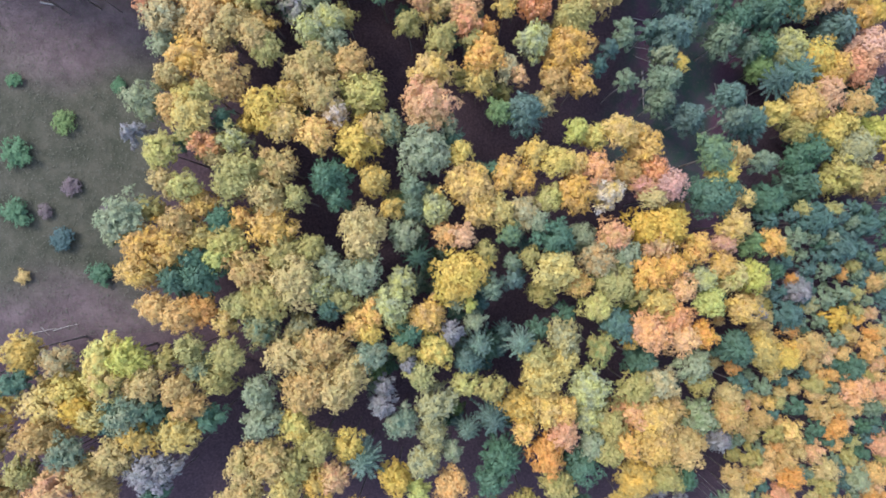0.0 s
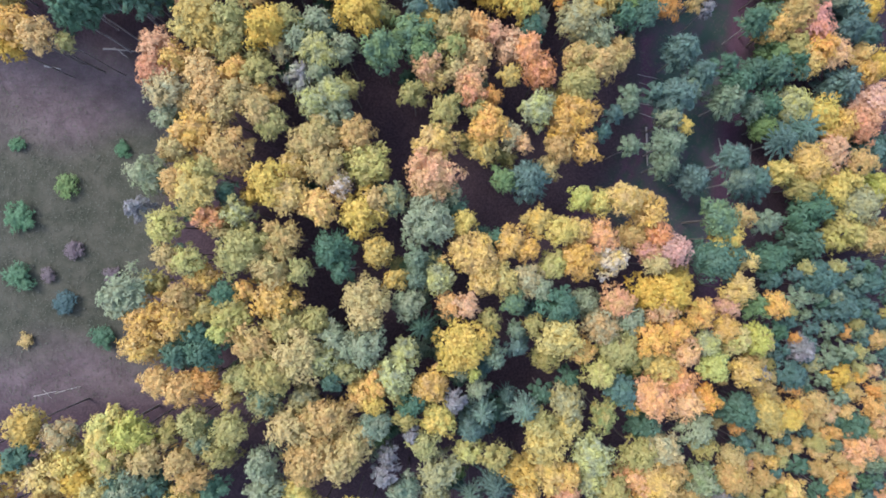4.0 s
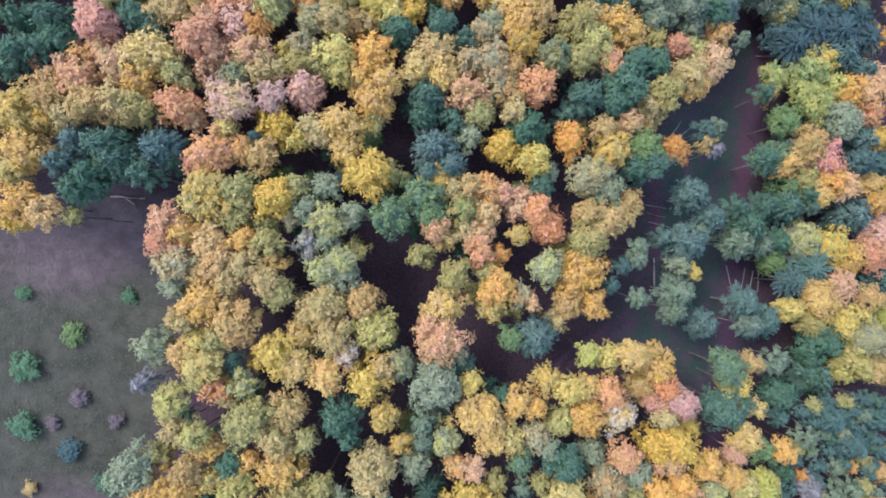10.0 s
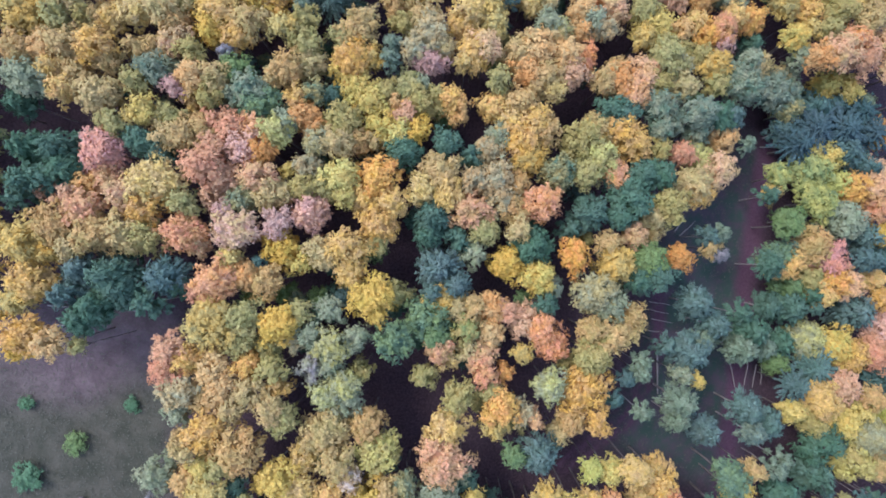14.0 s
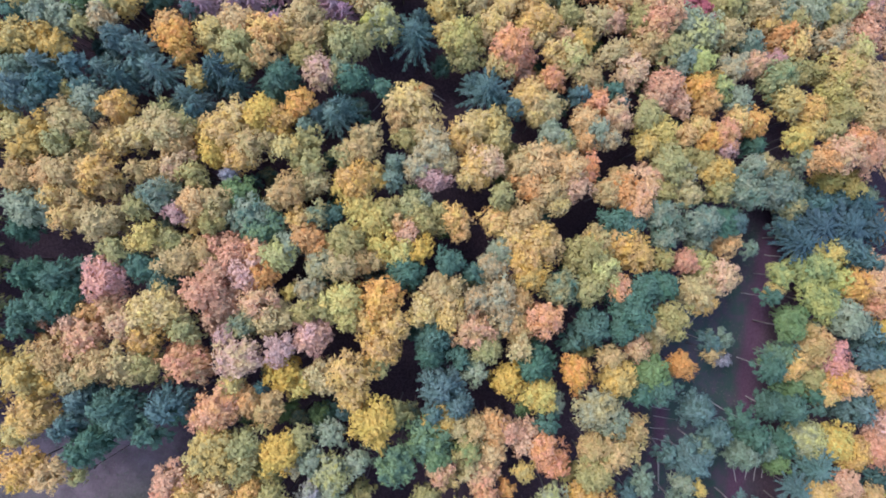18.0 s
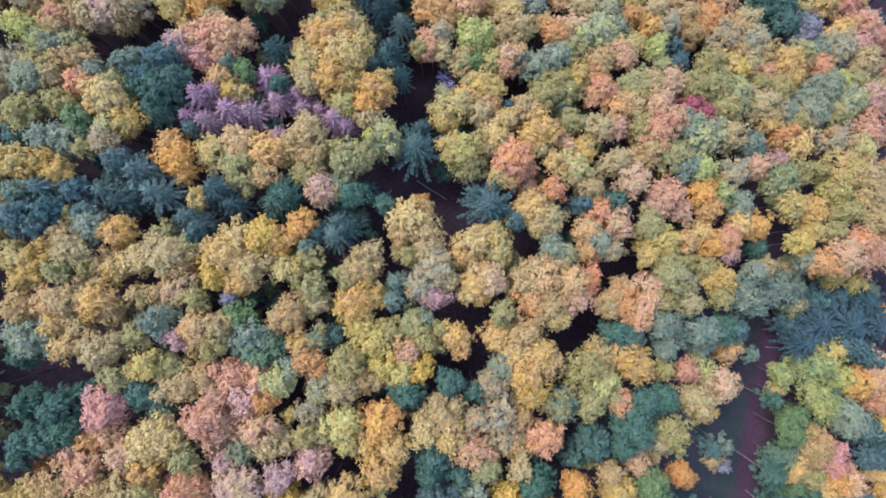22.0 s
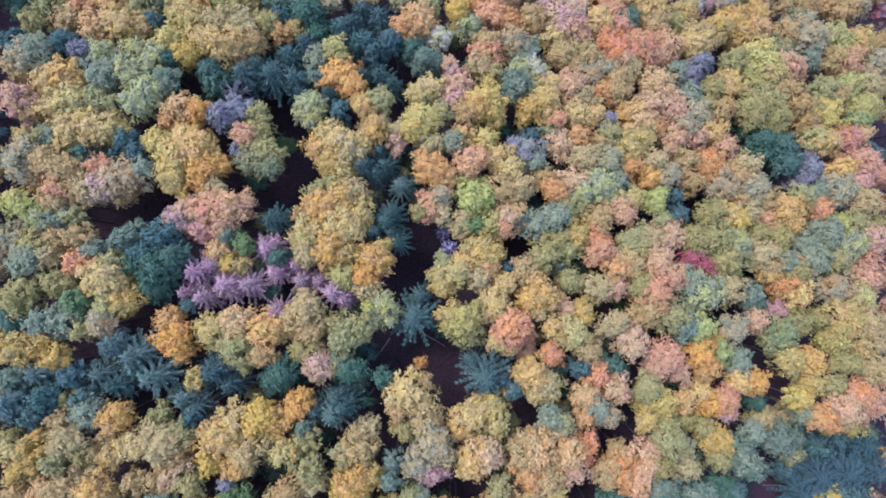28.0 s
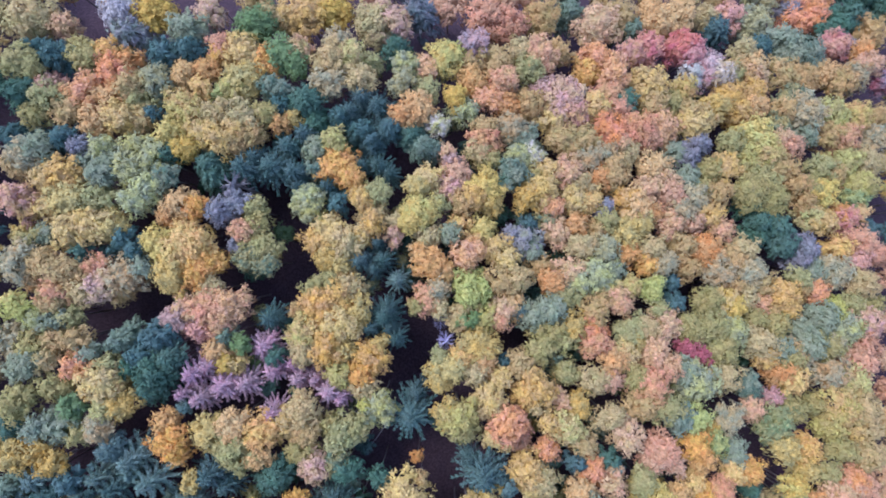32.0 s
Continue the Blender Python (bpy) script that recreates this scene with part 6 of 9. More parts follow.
broadleaf(21.4, 95.4, 2.81, 18.0, "RO")
broadleaf(24.3, 93.6, 3.19, 18.5, "RT")
broadleaf(29.8, 93.7, 2.43, 19.4, "V")
broadleaf(31.7, 96.9, 2.47, 18.7, "R")
broadleaf(32.9, 98.7, 3.41, 20.5, "R")
broadleaf(35.5, 96.7, 2.69, 18.6, "R")
broadleaf(37.6, 93.7, 1.79, 11.0, "GK")
broadleaf(40.8, 96.9, 2.50, 19.5, "O")
broadleaf(47.1, 97.9, 2.55, 19.1, "K")
broadleaf(47.1, 94.4, 2.35, 18.5, "YO")
broadleaf(50.5, 94.3, 2.99, 18.1, "OY")
broadleaf(57.0, 98.5, 3.00, 20.1, "YV")
broadleaf(62.7, 94.0, 2.87, 18.0, "YV")
broadleaf(62.8, 97.6, 2.88, 18.3, "YO")
broadleaf(66.3, 94.0, 2.24, 19.2, "V")
broadleaf(69.0, 97.8, 2.67, 19.8, "V")
broadleaf(72.3, 98.4, 1.79, 10.8, "VG")
broadleaf(74.9, 96.6, 3.11, 20.4, "TV")
broadleaf(84.5, 96.8, 2.79, 17.8, "T")
broadleaf(91.5, 94.3, 3.08, 18.0, "TR", True)
broadleaf(-89.5, 101.0, 3.43, 17.0, "G", True)
broadleaf(-83.8, 100.7, 3.14, 18.1, "G", True)
broadleaf(-80.4, 100.9, 3.29, 17.2, "TV", True)
broadleaf(-72.8, 100.2, 2.73, 18.9, "YV", True)
broadleaf(-72.3, 104.7, 2.56, 17.4, "T", True)
broadleaf(-65.3, 102.3, 1.75, 18.2, "G")
broadleaf(-61.5, 102.4, 1.90, 19.2, "K")
broadleaf(-59.3, 102.2, 2.76, 18.1, "K")
broadleaf(-56.5, 101.4, 1.77, 18.1, "V")
broadleaf(-53.4, 102.3, 2.26, 19.0, "KT")
broadleaf(-45.2, 103.0, 2.17, 17.2, "O")
broadleaf(-43.6, 100.2, 2.80, 18.9, "YO")
broadleaf(-38.4, 101.5, 3.01, 18.8, "YV")
broadleaf(-34.9, 103.1, 2.90, 20.3, "TO")
broadleaf(-34.6, 99.7, 2.97, 20.2, "V")
broadleaf(-30.8, 102.1, 2.83, 20.3, "YO")
broadleaf(-27.4, 102.9, 2.92, 18.4, "TY")
broadleaf(-25.3, 99.3, 2.21, 18.5, "V")
broadleaf(-24.5, 101.9, 2.38, 19.3, "T")
broadleaf(-21.5, 103.2, 2.07, 18.3, "V")
broadleaf(-19.5, 101.3, 2.90, 19.9, "V")
broadleaf(-17.2, 102.6, 2.43, 18.7, "V")
broadleaf(-15.7, 103.9, 1.76, 17.3, "K")
broadleaf(-13.1, 104.5, 2.12, 17.8, "KL")
broadleaf(-4.6, 101.9, 1.84, 9.9, "G")
broadleaf(-3.3, 104.6, 2.32, 18.9, "YV")
broadleaf(-1.6, 104.1, 3.37, 20.8, "VL")
broadleaf(-0.5, 102.0, 2.72, 17.7, "V")
broadleaf(5.0, 100.9, 2.37, 17.9, "YT")
broadleaf(6.1, 103.2, 3.40, 21.1, "RO")
broadleaf(7.7, 102.4, 2.56, 18.5, "R")
broadleaf(9.1, 99.4, 2.33, 15.1, "R")
broadleaf(9.4, 104.9, 1.54, 11.9, "V")
broadleaf(11.8, 102.9, 1.40, 9.8, "G")
broadleaf(11.9, 100.8, 1.82, 10.5, "V")
broadleaf(13.4, 99.0, 2.21, 18.2, "RO")
broadleaf(13.7, 103.1, 2.02, 19.3, "TY")
broadleaf(16.6, 102.4, 2.77, 19.7, "TL")
broadleaf(19.8, 99.5, 2.43, 18.4, "T")
broadleaf(22.8, 101.7, 1.51, 10.2, "GK")
broadleaf(23.8, 99.9, 1.86, 11.1, "GK")
broadleaf(24.0, 104.0, 2.63, 19.6, "T")
broadleaf(26.9, 101.2, 3.19, 20.3, "RT")
broadleaf(30.3, 102.3, 1.55, 10.7, "VG")
broadleaf(32.3, 103.7, 1.30, 11.1, "VG")
broadleaf(32.3, 102.3, 1.80, 9.8, "N")
broadleaf(36.6, 103.9, 2.88, 20.4, "GK")
broadleaf(39.3, 99.2, 3.08, 20.1, "YO")
broadleaf(39.4, 103.7, 2.71, 20.1, "L")
broadleaf(41.7, 101.6, 1.54, 10.7, "GK")
broadleaf(43.6, 101.5, 1.99, 17.3, "YV")
broadleaf(43.6, 99.6, 2.14, 19.3, "LN")
broadleaf(46.1, 103.4, 2.76, 19.7, "TK")
broadleaf(47.6, 100.4, 1.45, 11.2, "GK")
broadleaf(51.0, 104.9, 2.41, 19.0, "TR")
broadleaf(55.2, 102.5, 3.41, 20.3, "VN")
broadleaf(59.8, 104.8, 3.10, 18.6, "V")
broadleaf(64.5, 102.0, 1.73, 9.8, "N")
broadleaf(67.8, 101.6, 3.12, 19.0, "LV")
broadleaf(73.4, 101.1, 3.18, 18.4, "YT")
broadleaf(74.6, 104.6, 3.15, 20.5, "T")
broadleaf(75.7, 101.0, 2.73, 19.8, "T")
broadleaf(81.5, 101.6, 3.19, 18.1, "T")
broadleaf(88.7, 104.4, 2.41, 18.1, "R", True)
broadleaf(90.3, 99.8, 3.59, 18.9, "T", True)
broadleaf(94.1, 103.2, 2.54, 17.3, "R", True)
broadleaf(-99.6, 110.0, 2.97, 18.7, "TV", True)
broadleaf(-95.0, 106.0, 2.95, 17.5, "V", True)
broadleaf(-90.3, 110.3, 3.34, 18.7, "T", True)
broadleaf(-85.6, 110.1, 2.81, 18.2, "TK", True)
broadleaf(-79.3, 109.8, 2.98, 18.8, "T", True)
broadleaf(-70.5, 109.5, 2.45, 17.4, "TK")
broadleaf(-64.9, 105.7, 2.87, 19.5, "V")
broadleaf(-64.6, 110.9, 2.58, 19.6, "K")
broadleaf(-60.8, 107.8, 2.62, 18.0, "V")
broadleaf(-57.4, 105.3, 1.93, 19.0, "N")
broadleaf(-57.3, 108.7, 1.38, 12.2, "G")
broadleaf(-55.7, 110.2, 1.95, 19.2, "OT")
broadleaf(-55.4, 107.3, 1.98, 17.6, "YT")
broadleaf(-53.8, 108.9, 3.08, 20.6, "YT")
broadleaf(-53.2, 105.0, 2.28, 18.6, "LV")
broadleaf(-52.8, 108.8, 2.82, 18.5, "LT")
broadleaf(-51.0, 105.6, 2.46, 18.8, "YV")
broadleaf(-45.5, 106.3, 1.44, 9.5, "G")
broadleaf(-32.3, 107.4, 1.68, 12.4, "G")
broadleaf(-28.5, 106.3, 1.64, 9.6, "G")
broadleaf(-25.4, 105.2, 3.21, 20.8, "T")
broadleaf(-20.6, 110.4, 2.26, 19.2, "VL")
broadleaf(-19.9, 105.3, 1.88, 11.1, "VG")
broadleaf(-17.2, 110.5, 2.45, 19.5, "YO")
broadleaf(-16.7, 108.7, 2.11, 18.4, "T")
broadleaf(-16.1, 105.6, 1.58, 17.5, "L")
broadleaf(-13.9, 106.3, 2.26, 19.6, "LK")
broadleaf(-5.0, 109.7, 2.37, 17.8, "YV")
broadleaf(0.9, 110.8, 2.56, 18.9, "T")
broadleaf(2.2, 105.4, 2.38, 17.9, "T")
broadleaf(3.4, 106.6, 3.09, 19.6, "YT")
broadleaf(4.9, 110.0, 2.60, 18.1, "YT")
broadleaf(9.6, 107.5, 2.60, 18.3, "YO")
broadleaf(11.3, 108.7, 3.32, 20.4, "YT")
broadleaf(11.5, 105.6, 1.85, 18.1, "T")
broadleaf(15.4, 106.4, 2.06, 18.1, "TR")
broadleaf(16.6, 110.8, 2.29, 17.7, "V")
broadleaf(18.3, 105.7, 2.63, 18.6, "YV")
broadleaf(21.4, 110.0, 2.67, 18.8, "TV")
broadleaf(22.1, 107.5, 1.46, 12.2, "N")
broadleaf(24.3, 110.1, 2.48, 19.2, "R")
broadleaf(27.5, 107.2, 1.47, 10.3, "N")
broadleaf(28.7, 110.4, 2.49, 19.7, "V")
broadleaf(30.2, 106.1, 3.06, 19.8, "T")
broadleaf(31.0, 109.4, 3.44, 21.2, "RT")
broadleaf(34.1, 105.7, 2.87, 20.4, "V")
broadleaf(40.2, 109.7, 4.16, 20.2, "LK")
broadleaf(46.0, 110.4, 3.42, 19.3, "T")
broadleaf(50.8, 108.9, 2.86, 18.2, "GK")
broadleaf(56.0, 106.7, 1.85, 17.3, "P")
broadleaf(60.1, 110.2, 3.33, 19.1, "YO")
broadleaf(65.2, 105.4, 2.52, 17.5, "V")
broadleaf(69.2, 105.1, 3.72, 21.4, "TL")
broadleaf(73.3, 109.6, 3.40, 20.0, "TL")
broadleaf(84.8, 107.2, 3.00, 17.4, "R")
broadleaf(94.3, 109.8, 2.48, 17.7, "R", True)
broadleaf(-100.0, 115.7, 2.73, 19.0, "T", True)
broadleaf(-90.3, 115.9, 3.08, 19.9, "T", True)
broadleaf(-85.5, 115.4, 2.71, 18.7, "T", True)
broadleaf(-79.7, 114.7, 2.94, 19.6, "TK", True)
broadleaf(-74.1, 115.1, 2.98, 17.9, "LK", True)
broadleaf(-69.0, 114.0, 3.28, 15.7, "TK")
broadleaf(-64.6, 113.1, 2.81, 18.0, "V")
broadleaf(-62.1, 111.7, 2.12, 18.7, "TV")
broadleaf(-61.8, 114.0, 2.67, 17.6, "TV")
broadleaf(-58.3, 114.7, 2.13, 19.5, "T")
broadleaf(-58.0, 111.1, 2.12, 19.1, "OR")
broadleaf(-57.3, 111.8, 1.82, 17.5, "RC")
broadleaf(-56.3, 112.7, 1.98, 18.5, "K")
broadleaf(-53.6, 111.2, 2.14, 18.8, "V")
broadleaf(-42.4, 116.8, 2.42, 17.8, "RP")
broadleaf(-39.2, 113.7, 2.06, 18.0, "TO")
broadleaf(-37.8, 111.5, 1.54, 17.6, "Y")
broadleaf(-36.6, 111.6, 1.91, 16.7, "YT")
broadleaf(-35.4, 114.6, 1.71, 18.6, "N")
broadleaf(-34.5, 111.1, 1.88, 12.5, "N")
broadleaf(-30.0, 116.4, 1.75, 10.4, "G")
broadleaf(-26.2, 116.3, 2.96, 19.9, "LT")
broadleaf(-26.0, 113.7, 2.43, 19.4, "T")
broadleaf(-22.5, 114.3, 3.13, 20.7, "TY")
broadleaf(-20.1, 113.8, 2.47, 19.0, "YV")
broadleaf(-15.7, 113.1, 3.00, 20.0, "YT")
broadleaf(-15.0, 114.8, 2.14, 18.7, "YV")
broadleaf(-5.1, 113.3, 1.52, 17.8, "V")
broadleaf(-3.2, 111.6, 2.72, 19.3, "YV")
broadleaf(-1.4, 113.4, 2.37, 18.6, "YO")
broadleaf(1.3, 114.9, 3.51, 19.5, "YV")
broadleaf(2.3, 112.6, 2.59, 18.5, "TO")
broadleaf(8.6, 112.2, 2.80, 18.9, "T")
broadleaf(11.7, 114.7, 2.63, 19.2, "V")
broadleaf(15.9, 116.6, 2.70, 18.0, "LV")
broadleaf(19.2, 113.5, 1.88, 11.2, "G")
broadleaf(21.0, 113.3, 1.66, 10.0, "V")
broadleaf(21.4, 116.0, 2.86, 20.3, "RT")
broadleaf(24.5, 113.3, 2.67, 20.1, "TO")
broadleaf(26.7, 114.2, 2.51, 19.4, "YT")
broadleaf(29.1, 116.1, 2.36, 18.4, "YV")
broadleaf(31.9, 114.3, 3.32, 20.1, "RT")
broadleaf(33.4, 116.8, 3.00, 18.3, "R")
broadleaf(34.9, 112.5, 2.92, 20.3, "TR")
broadleaf(37.8, 111.4, 2.95, 19.9, "K")
broadleaf(39.5, 115.9, 2.62, 18.4, "C")
broadleaf(41.7, 114.4, 2.22, 17.9, "C")
broadleaf(45.0, 115.6, 3.02, 20.1, "V")
broadleaf(46.6, 113.9, 2.65, 18.1, "V")
broadleaf(48.6, 115.3, 1.48, 10.6, "V")
broadleaf(53.1, 116.8, 3.49, 20.5, "T")
broadleaf(54.8, 114.2, 2.69, 18.7, "TY")
broadleaf(57.5, 115.6, 2.68, 19.9, "K")
broadleaf(57.8, 111.6, 3.11, 19.1, "TO")
broadleaf(59.2, 113.9, 3.11, 19.7, "V")
broadleaf(62.1, 114.4, 3.38, 18.8, "TK")
broadleaf(63.8, 116.6, 3.35, 20.7, "K")
broadleaf(67.5, 116.3, 2.96, 20.0, "V")
broadleaf(68.1, 111.2, 3.36, 20.4, "TK")
broadleaf(69.9, 116.1, 3.01, 18.9, "TK")
broadleaf(71.6, 113.2, 1.44, 11.2, "G")
broadleaf(75.6, 113.1, 3.44, 19.9, "R")
broadleaf(76.8, 116.7, 3.51, 18.7, "R")
broadleaf(84.0, 113.7, 2.71, 18.0, "R")
broadleaf(88.5, 113.3, 2.61, 18.4, "R", True)
broadleaf(92.7, 114.7, 2.56, 17.3, "R", True)
broadleaf(-99.7, 120.7, 3.03, 19.7, "T", True)
broadleaf(-95.2, 119.8, 3.49, 19.0, "VY", True)
broadleaf(-90.1, 121.1, 3.07, 19.8, "VY", True)
broadleaf(-84.4, 119.6, 3.41, 17.9, "TK", True)
broadleaf(-75.2, 120.1, 2.52, 17.3, "LK", True)
broadleaf(-67.9, 120.0, 1.64, 18.5, "YL")
broadleaf(-67.0, 118.8, 2.13, 18.9, "L")
broadleaf(-64.7, 117.6, 2.51, 17.7, "LK")
broadleaf(-63.4, 119.8, 2.35, 17.7, "TV")
broadleaf(-63.0, 121.5, 3.04, 18.2, "TR")
broadleaf(-62.4, 117.3, 1.85, 17.0, "K")
broadleaf(-60.6, 117.8, 1.85, 17.0, "V")
broadleaf(-58.3, 121.7, 2.51, 19.3, "T")
broadleaf(-56.4, 122.6, 3.05, 19.3, "TP")
broadleaf(-54.4, 121.9, 2.23, 17.6, "T")
broadleaf(-46.9, 120.3, 1.51, 12.0, "N")
broadleaf(-45.3, 118.1, 2.21, 18.8, "P")
broadleaf(-44.3, 118.9, 3.11, 18.4, "RT")
broadleaf(-41.3, 122.5, 2.26, 18.3, "T")
broadleaf(-40.7, 120.0, 3.27, 19.9, "RT")
broadleaf(-38.8, 117.5, 2.23, 18.8, "RT")
broadleaf(-38.1, 120.1, 2.92, 20.2, "RO")
broadleaf(-36.3, 121.0, 2.11, 17.8, "RT")
broadleaf(-34.4, 118.4, 1.71, 12.4, "V")
broadleaf(-28.0, 119.7, 2.18, 16.0, "T")
broadleaf(-24.8, 117.1, 3.54, 19.3, "TY")
broadleaf(-23.9, 120.7, 3.16, 20.8, "YT")
broadleaf(-21.7, 121.7, 3.95, 19.9, "YT")
broadleaf(-21.1, 118.2, 3.51, 21.2, "YT")
broadleaf(-18.8, 120.0, 3.04, 19.9, "YV")
broadleaf(-9.2, 121.3, 1.65, 18.0, "V")
broadleaf(-7.4, 122.3, 2.99, 18.2, "RT")
broadleaf(-5.5, 121.0, 1.92, 18.0, "TV")
broadleaf(-1.9, 119.5, 2.61, 18.1, "VT")
broadleaf(-0.5, 119.3, 1.84, 19.2, "N")
broadleaf(2.0, 119.6, 2.84, 17.9, "VL")
broadleaf(2.0, 122.7, 2.09, 17.7, "L")
broadleaf(4.9, 119.1, 1.69, 18.1, "RT")
broadleaf(4.9, 121.0, 2.66, 18.4, "TR")
broadleaf(6.9, 122.0, 2.88, 18.0, "TO")
broadleaf(10.0, 122.7, 1.69, 10.3, "G")
broadleaf(10.8, 120.3, 2.49, 18.3, "K")
broadleaf(13.5, 121.4, 3.04, 20.3, "K")
broadleaf(13.8, 117.5, 3.06, 18.8, "V")
broadleaf(17.6, 118.7, 2.49, 19.3, "YV")
broadleaf(21.1, 118.2, 2.71, 18.9, "RO")
broadleaf(21.4, 121.5, 2.70, 20.1, "TV")
broadleaf(28.0, 118.0, 2.94, 19.3, "V")
broadleaf(31.0, 118.6, 2.56, 19.5, "T")
broadleaf(33.3, 122.1, 2.19, 19.1, "V")
broadleaf(34.4, 119.2, 2.98, 19.6, "TR")
broadleaf(39.3, 118.9, 2.99, 20.3, "V")
broadleaf(41.8, 118.5, 3.01, 20.1, "V")
broadleaf(44.1, 119.7, 3.45, 20.1, "V")
broadleaf(47.5, 118.7, 3.66, 20.6, "LK")
broadleaf(52.7, 120.8, 2.49, 19.1, "V")
broadleaf(54.9, 123.0, 2.76, 17.9, "RO")
broadleaf(56.6, 119.9, 3.11, 20.5, "V")
broadleaf(57.0, 122.5, 2.55, 18.2, "TV")
broadleaf(62.8, 119.0, 3.63, 19.1, "K")
broadleaf(66.9, 121.4, 3.62, 20.8, "K")
broadleaf(72.3, 119.4, 3.89, 20.4, "KL")
broadleaf(77.2, 120.7, 3.27, 20.6, "TP")
broadleaf(85.6, 121.1, 2.60, 18.0, "R")
broadleaf(90.2, 119.2, 2.49, 17.9, "R", True)
broadleaf(97.1, 121.1, 2.65, 18.3, "R", True)
broadleaf(-100.2, 124.8, 2.95, 19.4, "TK", True)
broadleaf(-93.7, 126.6, 3.24, 20.0, "TK", True)
broadleaf(-78.0, 126.5, 2.74, 17.9, "YV", True)
broadleaf(-73.7, 124.7, 3.00, 17.9, "YV")
broadleaf(-67.9, 124.6, 2.49, 19.6, "TK")
broadleaf(-67.6, 128.9, 2.03, 18.5, "V")
broadleaf(-67.6, 126.3, 2.84, 19.7, "TK")
broadleaf(-66.6, 123.0, 2.20, 17.2, "TO")
broadleaf(-64.9, 126.0, 2.50, 19.8, "T")
broadleaf(-62.4, 124.8, 2.84, 20.1, "T")
broadleaf(-60.4, 123.3, 2.70, 19.0, "T")
broadleaf(-58.0, 125.2, 2.40, 18.1, "RT")
broadleaf(-53.2, 124.1, 2.72, 19.6, "TK")
broadleaf(-50.9, 125.5, 2.05, 19.4, "K")
broadleaf(-48.8, 128.7, 3.15, 19.0, "Y")
broadleaf(-46.8, 124.8, 2.91, 20.1, "YV")
broadleaf(-45.9, 128.4, 3.83, 20.4, "YO")
broadleaf(-43.5, 129.0, 3.15, 19.9, "YO")
broadleaf(-43.0, 125.5, 2.95, 19.7, "YO")
broadleaf(-41.0, 126.9, 2.29, 18.6, "YO")
broadleaf(-37.8, 125.6, 1.55, 10.6, "G")
broadleaf(-36.6, 125.5, 1.76, 11.1, "G")
broadleaf(-36.0, 127.7, 2.31, 18.6, "VG")
broadleaf(-33.2, 126.9, 2.13, 19.0, "VG")
broadleaf(-25.4, 123.3, 2.34, 18.4, "V")
broadleaf(-24.1, 128.4, 2.37, 18.5, "YV")
broadleaf(-22.9, 124.3, 2.54, 18.3, "V")
broadleaf(-22.3, 127.6, 2.75, 18.2, "YV")
broadleaf(-20.1, 123.5, 2.72, 18.8, "TV")
broadleaf(-17.5, 123.7, 1.78, 12.4, "VG")
broadleaf(-12.5, 128.2, 1.34, 11.4, "VG")
broadleaf(-10.7, 126.8, 1.34, 12.1, "G")
broadleaf(-10.4, 124.5, 1.81, 9.5, "GK")
broadleaf(-7.2, 128.4, 2.98, 20.1, "O")
broadleaf(-5.7, 124.2, 2.22, 19.0, "TK")
broadleaf(-5.3, 127.1, 2.24, 19.3, "O")
broadleaf(-1.0, 125.4, 2.28, 17.7, "L")
broadleaf(-0.5, 124.0, 3.36, 20.4, "L")
broadleaf(0.1, 127.2, 1.89, 11.8, "GK")
broadleaf(4.7, 125.7, 2.66, 19.2, "T")
broadleaf(7.6, 126.3, 2.85, 20.2, "TV")
broadleaf(11.9, 128.6, 2.37, 17.3, "T")
broadleaf(13.5, 126.1, 2.51, 19.6, "TO")
broadleaf(15.8, 123.3, 2.92, 18.6, "V")
broadleaf(16.9, 127.3, 3.16, 18.7, "RT")
broadleaf(18.6, 126.4, 2.73, 19.6, "LK")
broadleaf(18.9, 123.5, 1.82, 11.9, "V")
broadleaf(21.8, 127.6, 3.56, 20.0, "LK")
broadleaf(24.3, 124.7, 3.00, 18.1, "LT")
broadleaf(25.2, 128.8, 2.81, 18.8, "K")
broadleaf(25.8, 123.3, 2.55, 19.6, "RT")
broadleaf(28.3, 125.9, 2.20, 18.4, "TL")
broadleaf(32.3, 125.6, 2.40, 19.5, "L")
broadleaf(43.0, 123.8, 2.84, 20.3, "V")
broadleaf(45.7, 128.8, 3.10, 20.7, "TK")
broadleaf(46.2, 123.7, 3.32, 19.1, "YT")
broadleaf(47.9, 123.2, 2.68, 19.7, "Y")
broadleaf(48.6, 126.9, 2.93, 19.1, "T")
broadleaf(50.5, 124.9, 2.91, 19.8, "TV")
broadleaf(54.6, 127.2, 2.97, 19.3, "TV")
broadleaf(58.7, 125.3, 3.38, 20.6, "YT")
broadleaf(59.9, 123.2, 2.96, 19.9, "YT")
broadleaf(62.9, 128.7, 2.37, 19.6, "V")
broadleaf(63.9, 126.6, 2.61, 18.0, "T")
broadleaf(67.4, 126.2, 2.62, 18.5, "RO")
broadleaf(70.5, 123.4, 3.05, 19.2, "L")
broadleaf(75.1, 123.8, 3.10, 18.7, "V")
broadleaf(77.3, 128.3, 3.11, 20.2, "T")
broadleaf(80.8, 124.0, 2.47, 17.9, "V")
broadleaf(92.6, 123.1, 3.00, 17.5, "R", True)
broadleaf(98.4, 125.7, 2.58, 18.4, "R", True)
broadleaf(-100.6, 130.7, 3.28, 19.7, "TV", True)
broadleaf(-89.2, 130.2, 3.31, 18.0, "TO", True)
broadleaf(-85.4, 131.7, 3.28, 19.6, "T", True)
broadleaf(-70.7, 129.7, 2.23, 15.1, "YV")
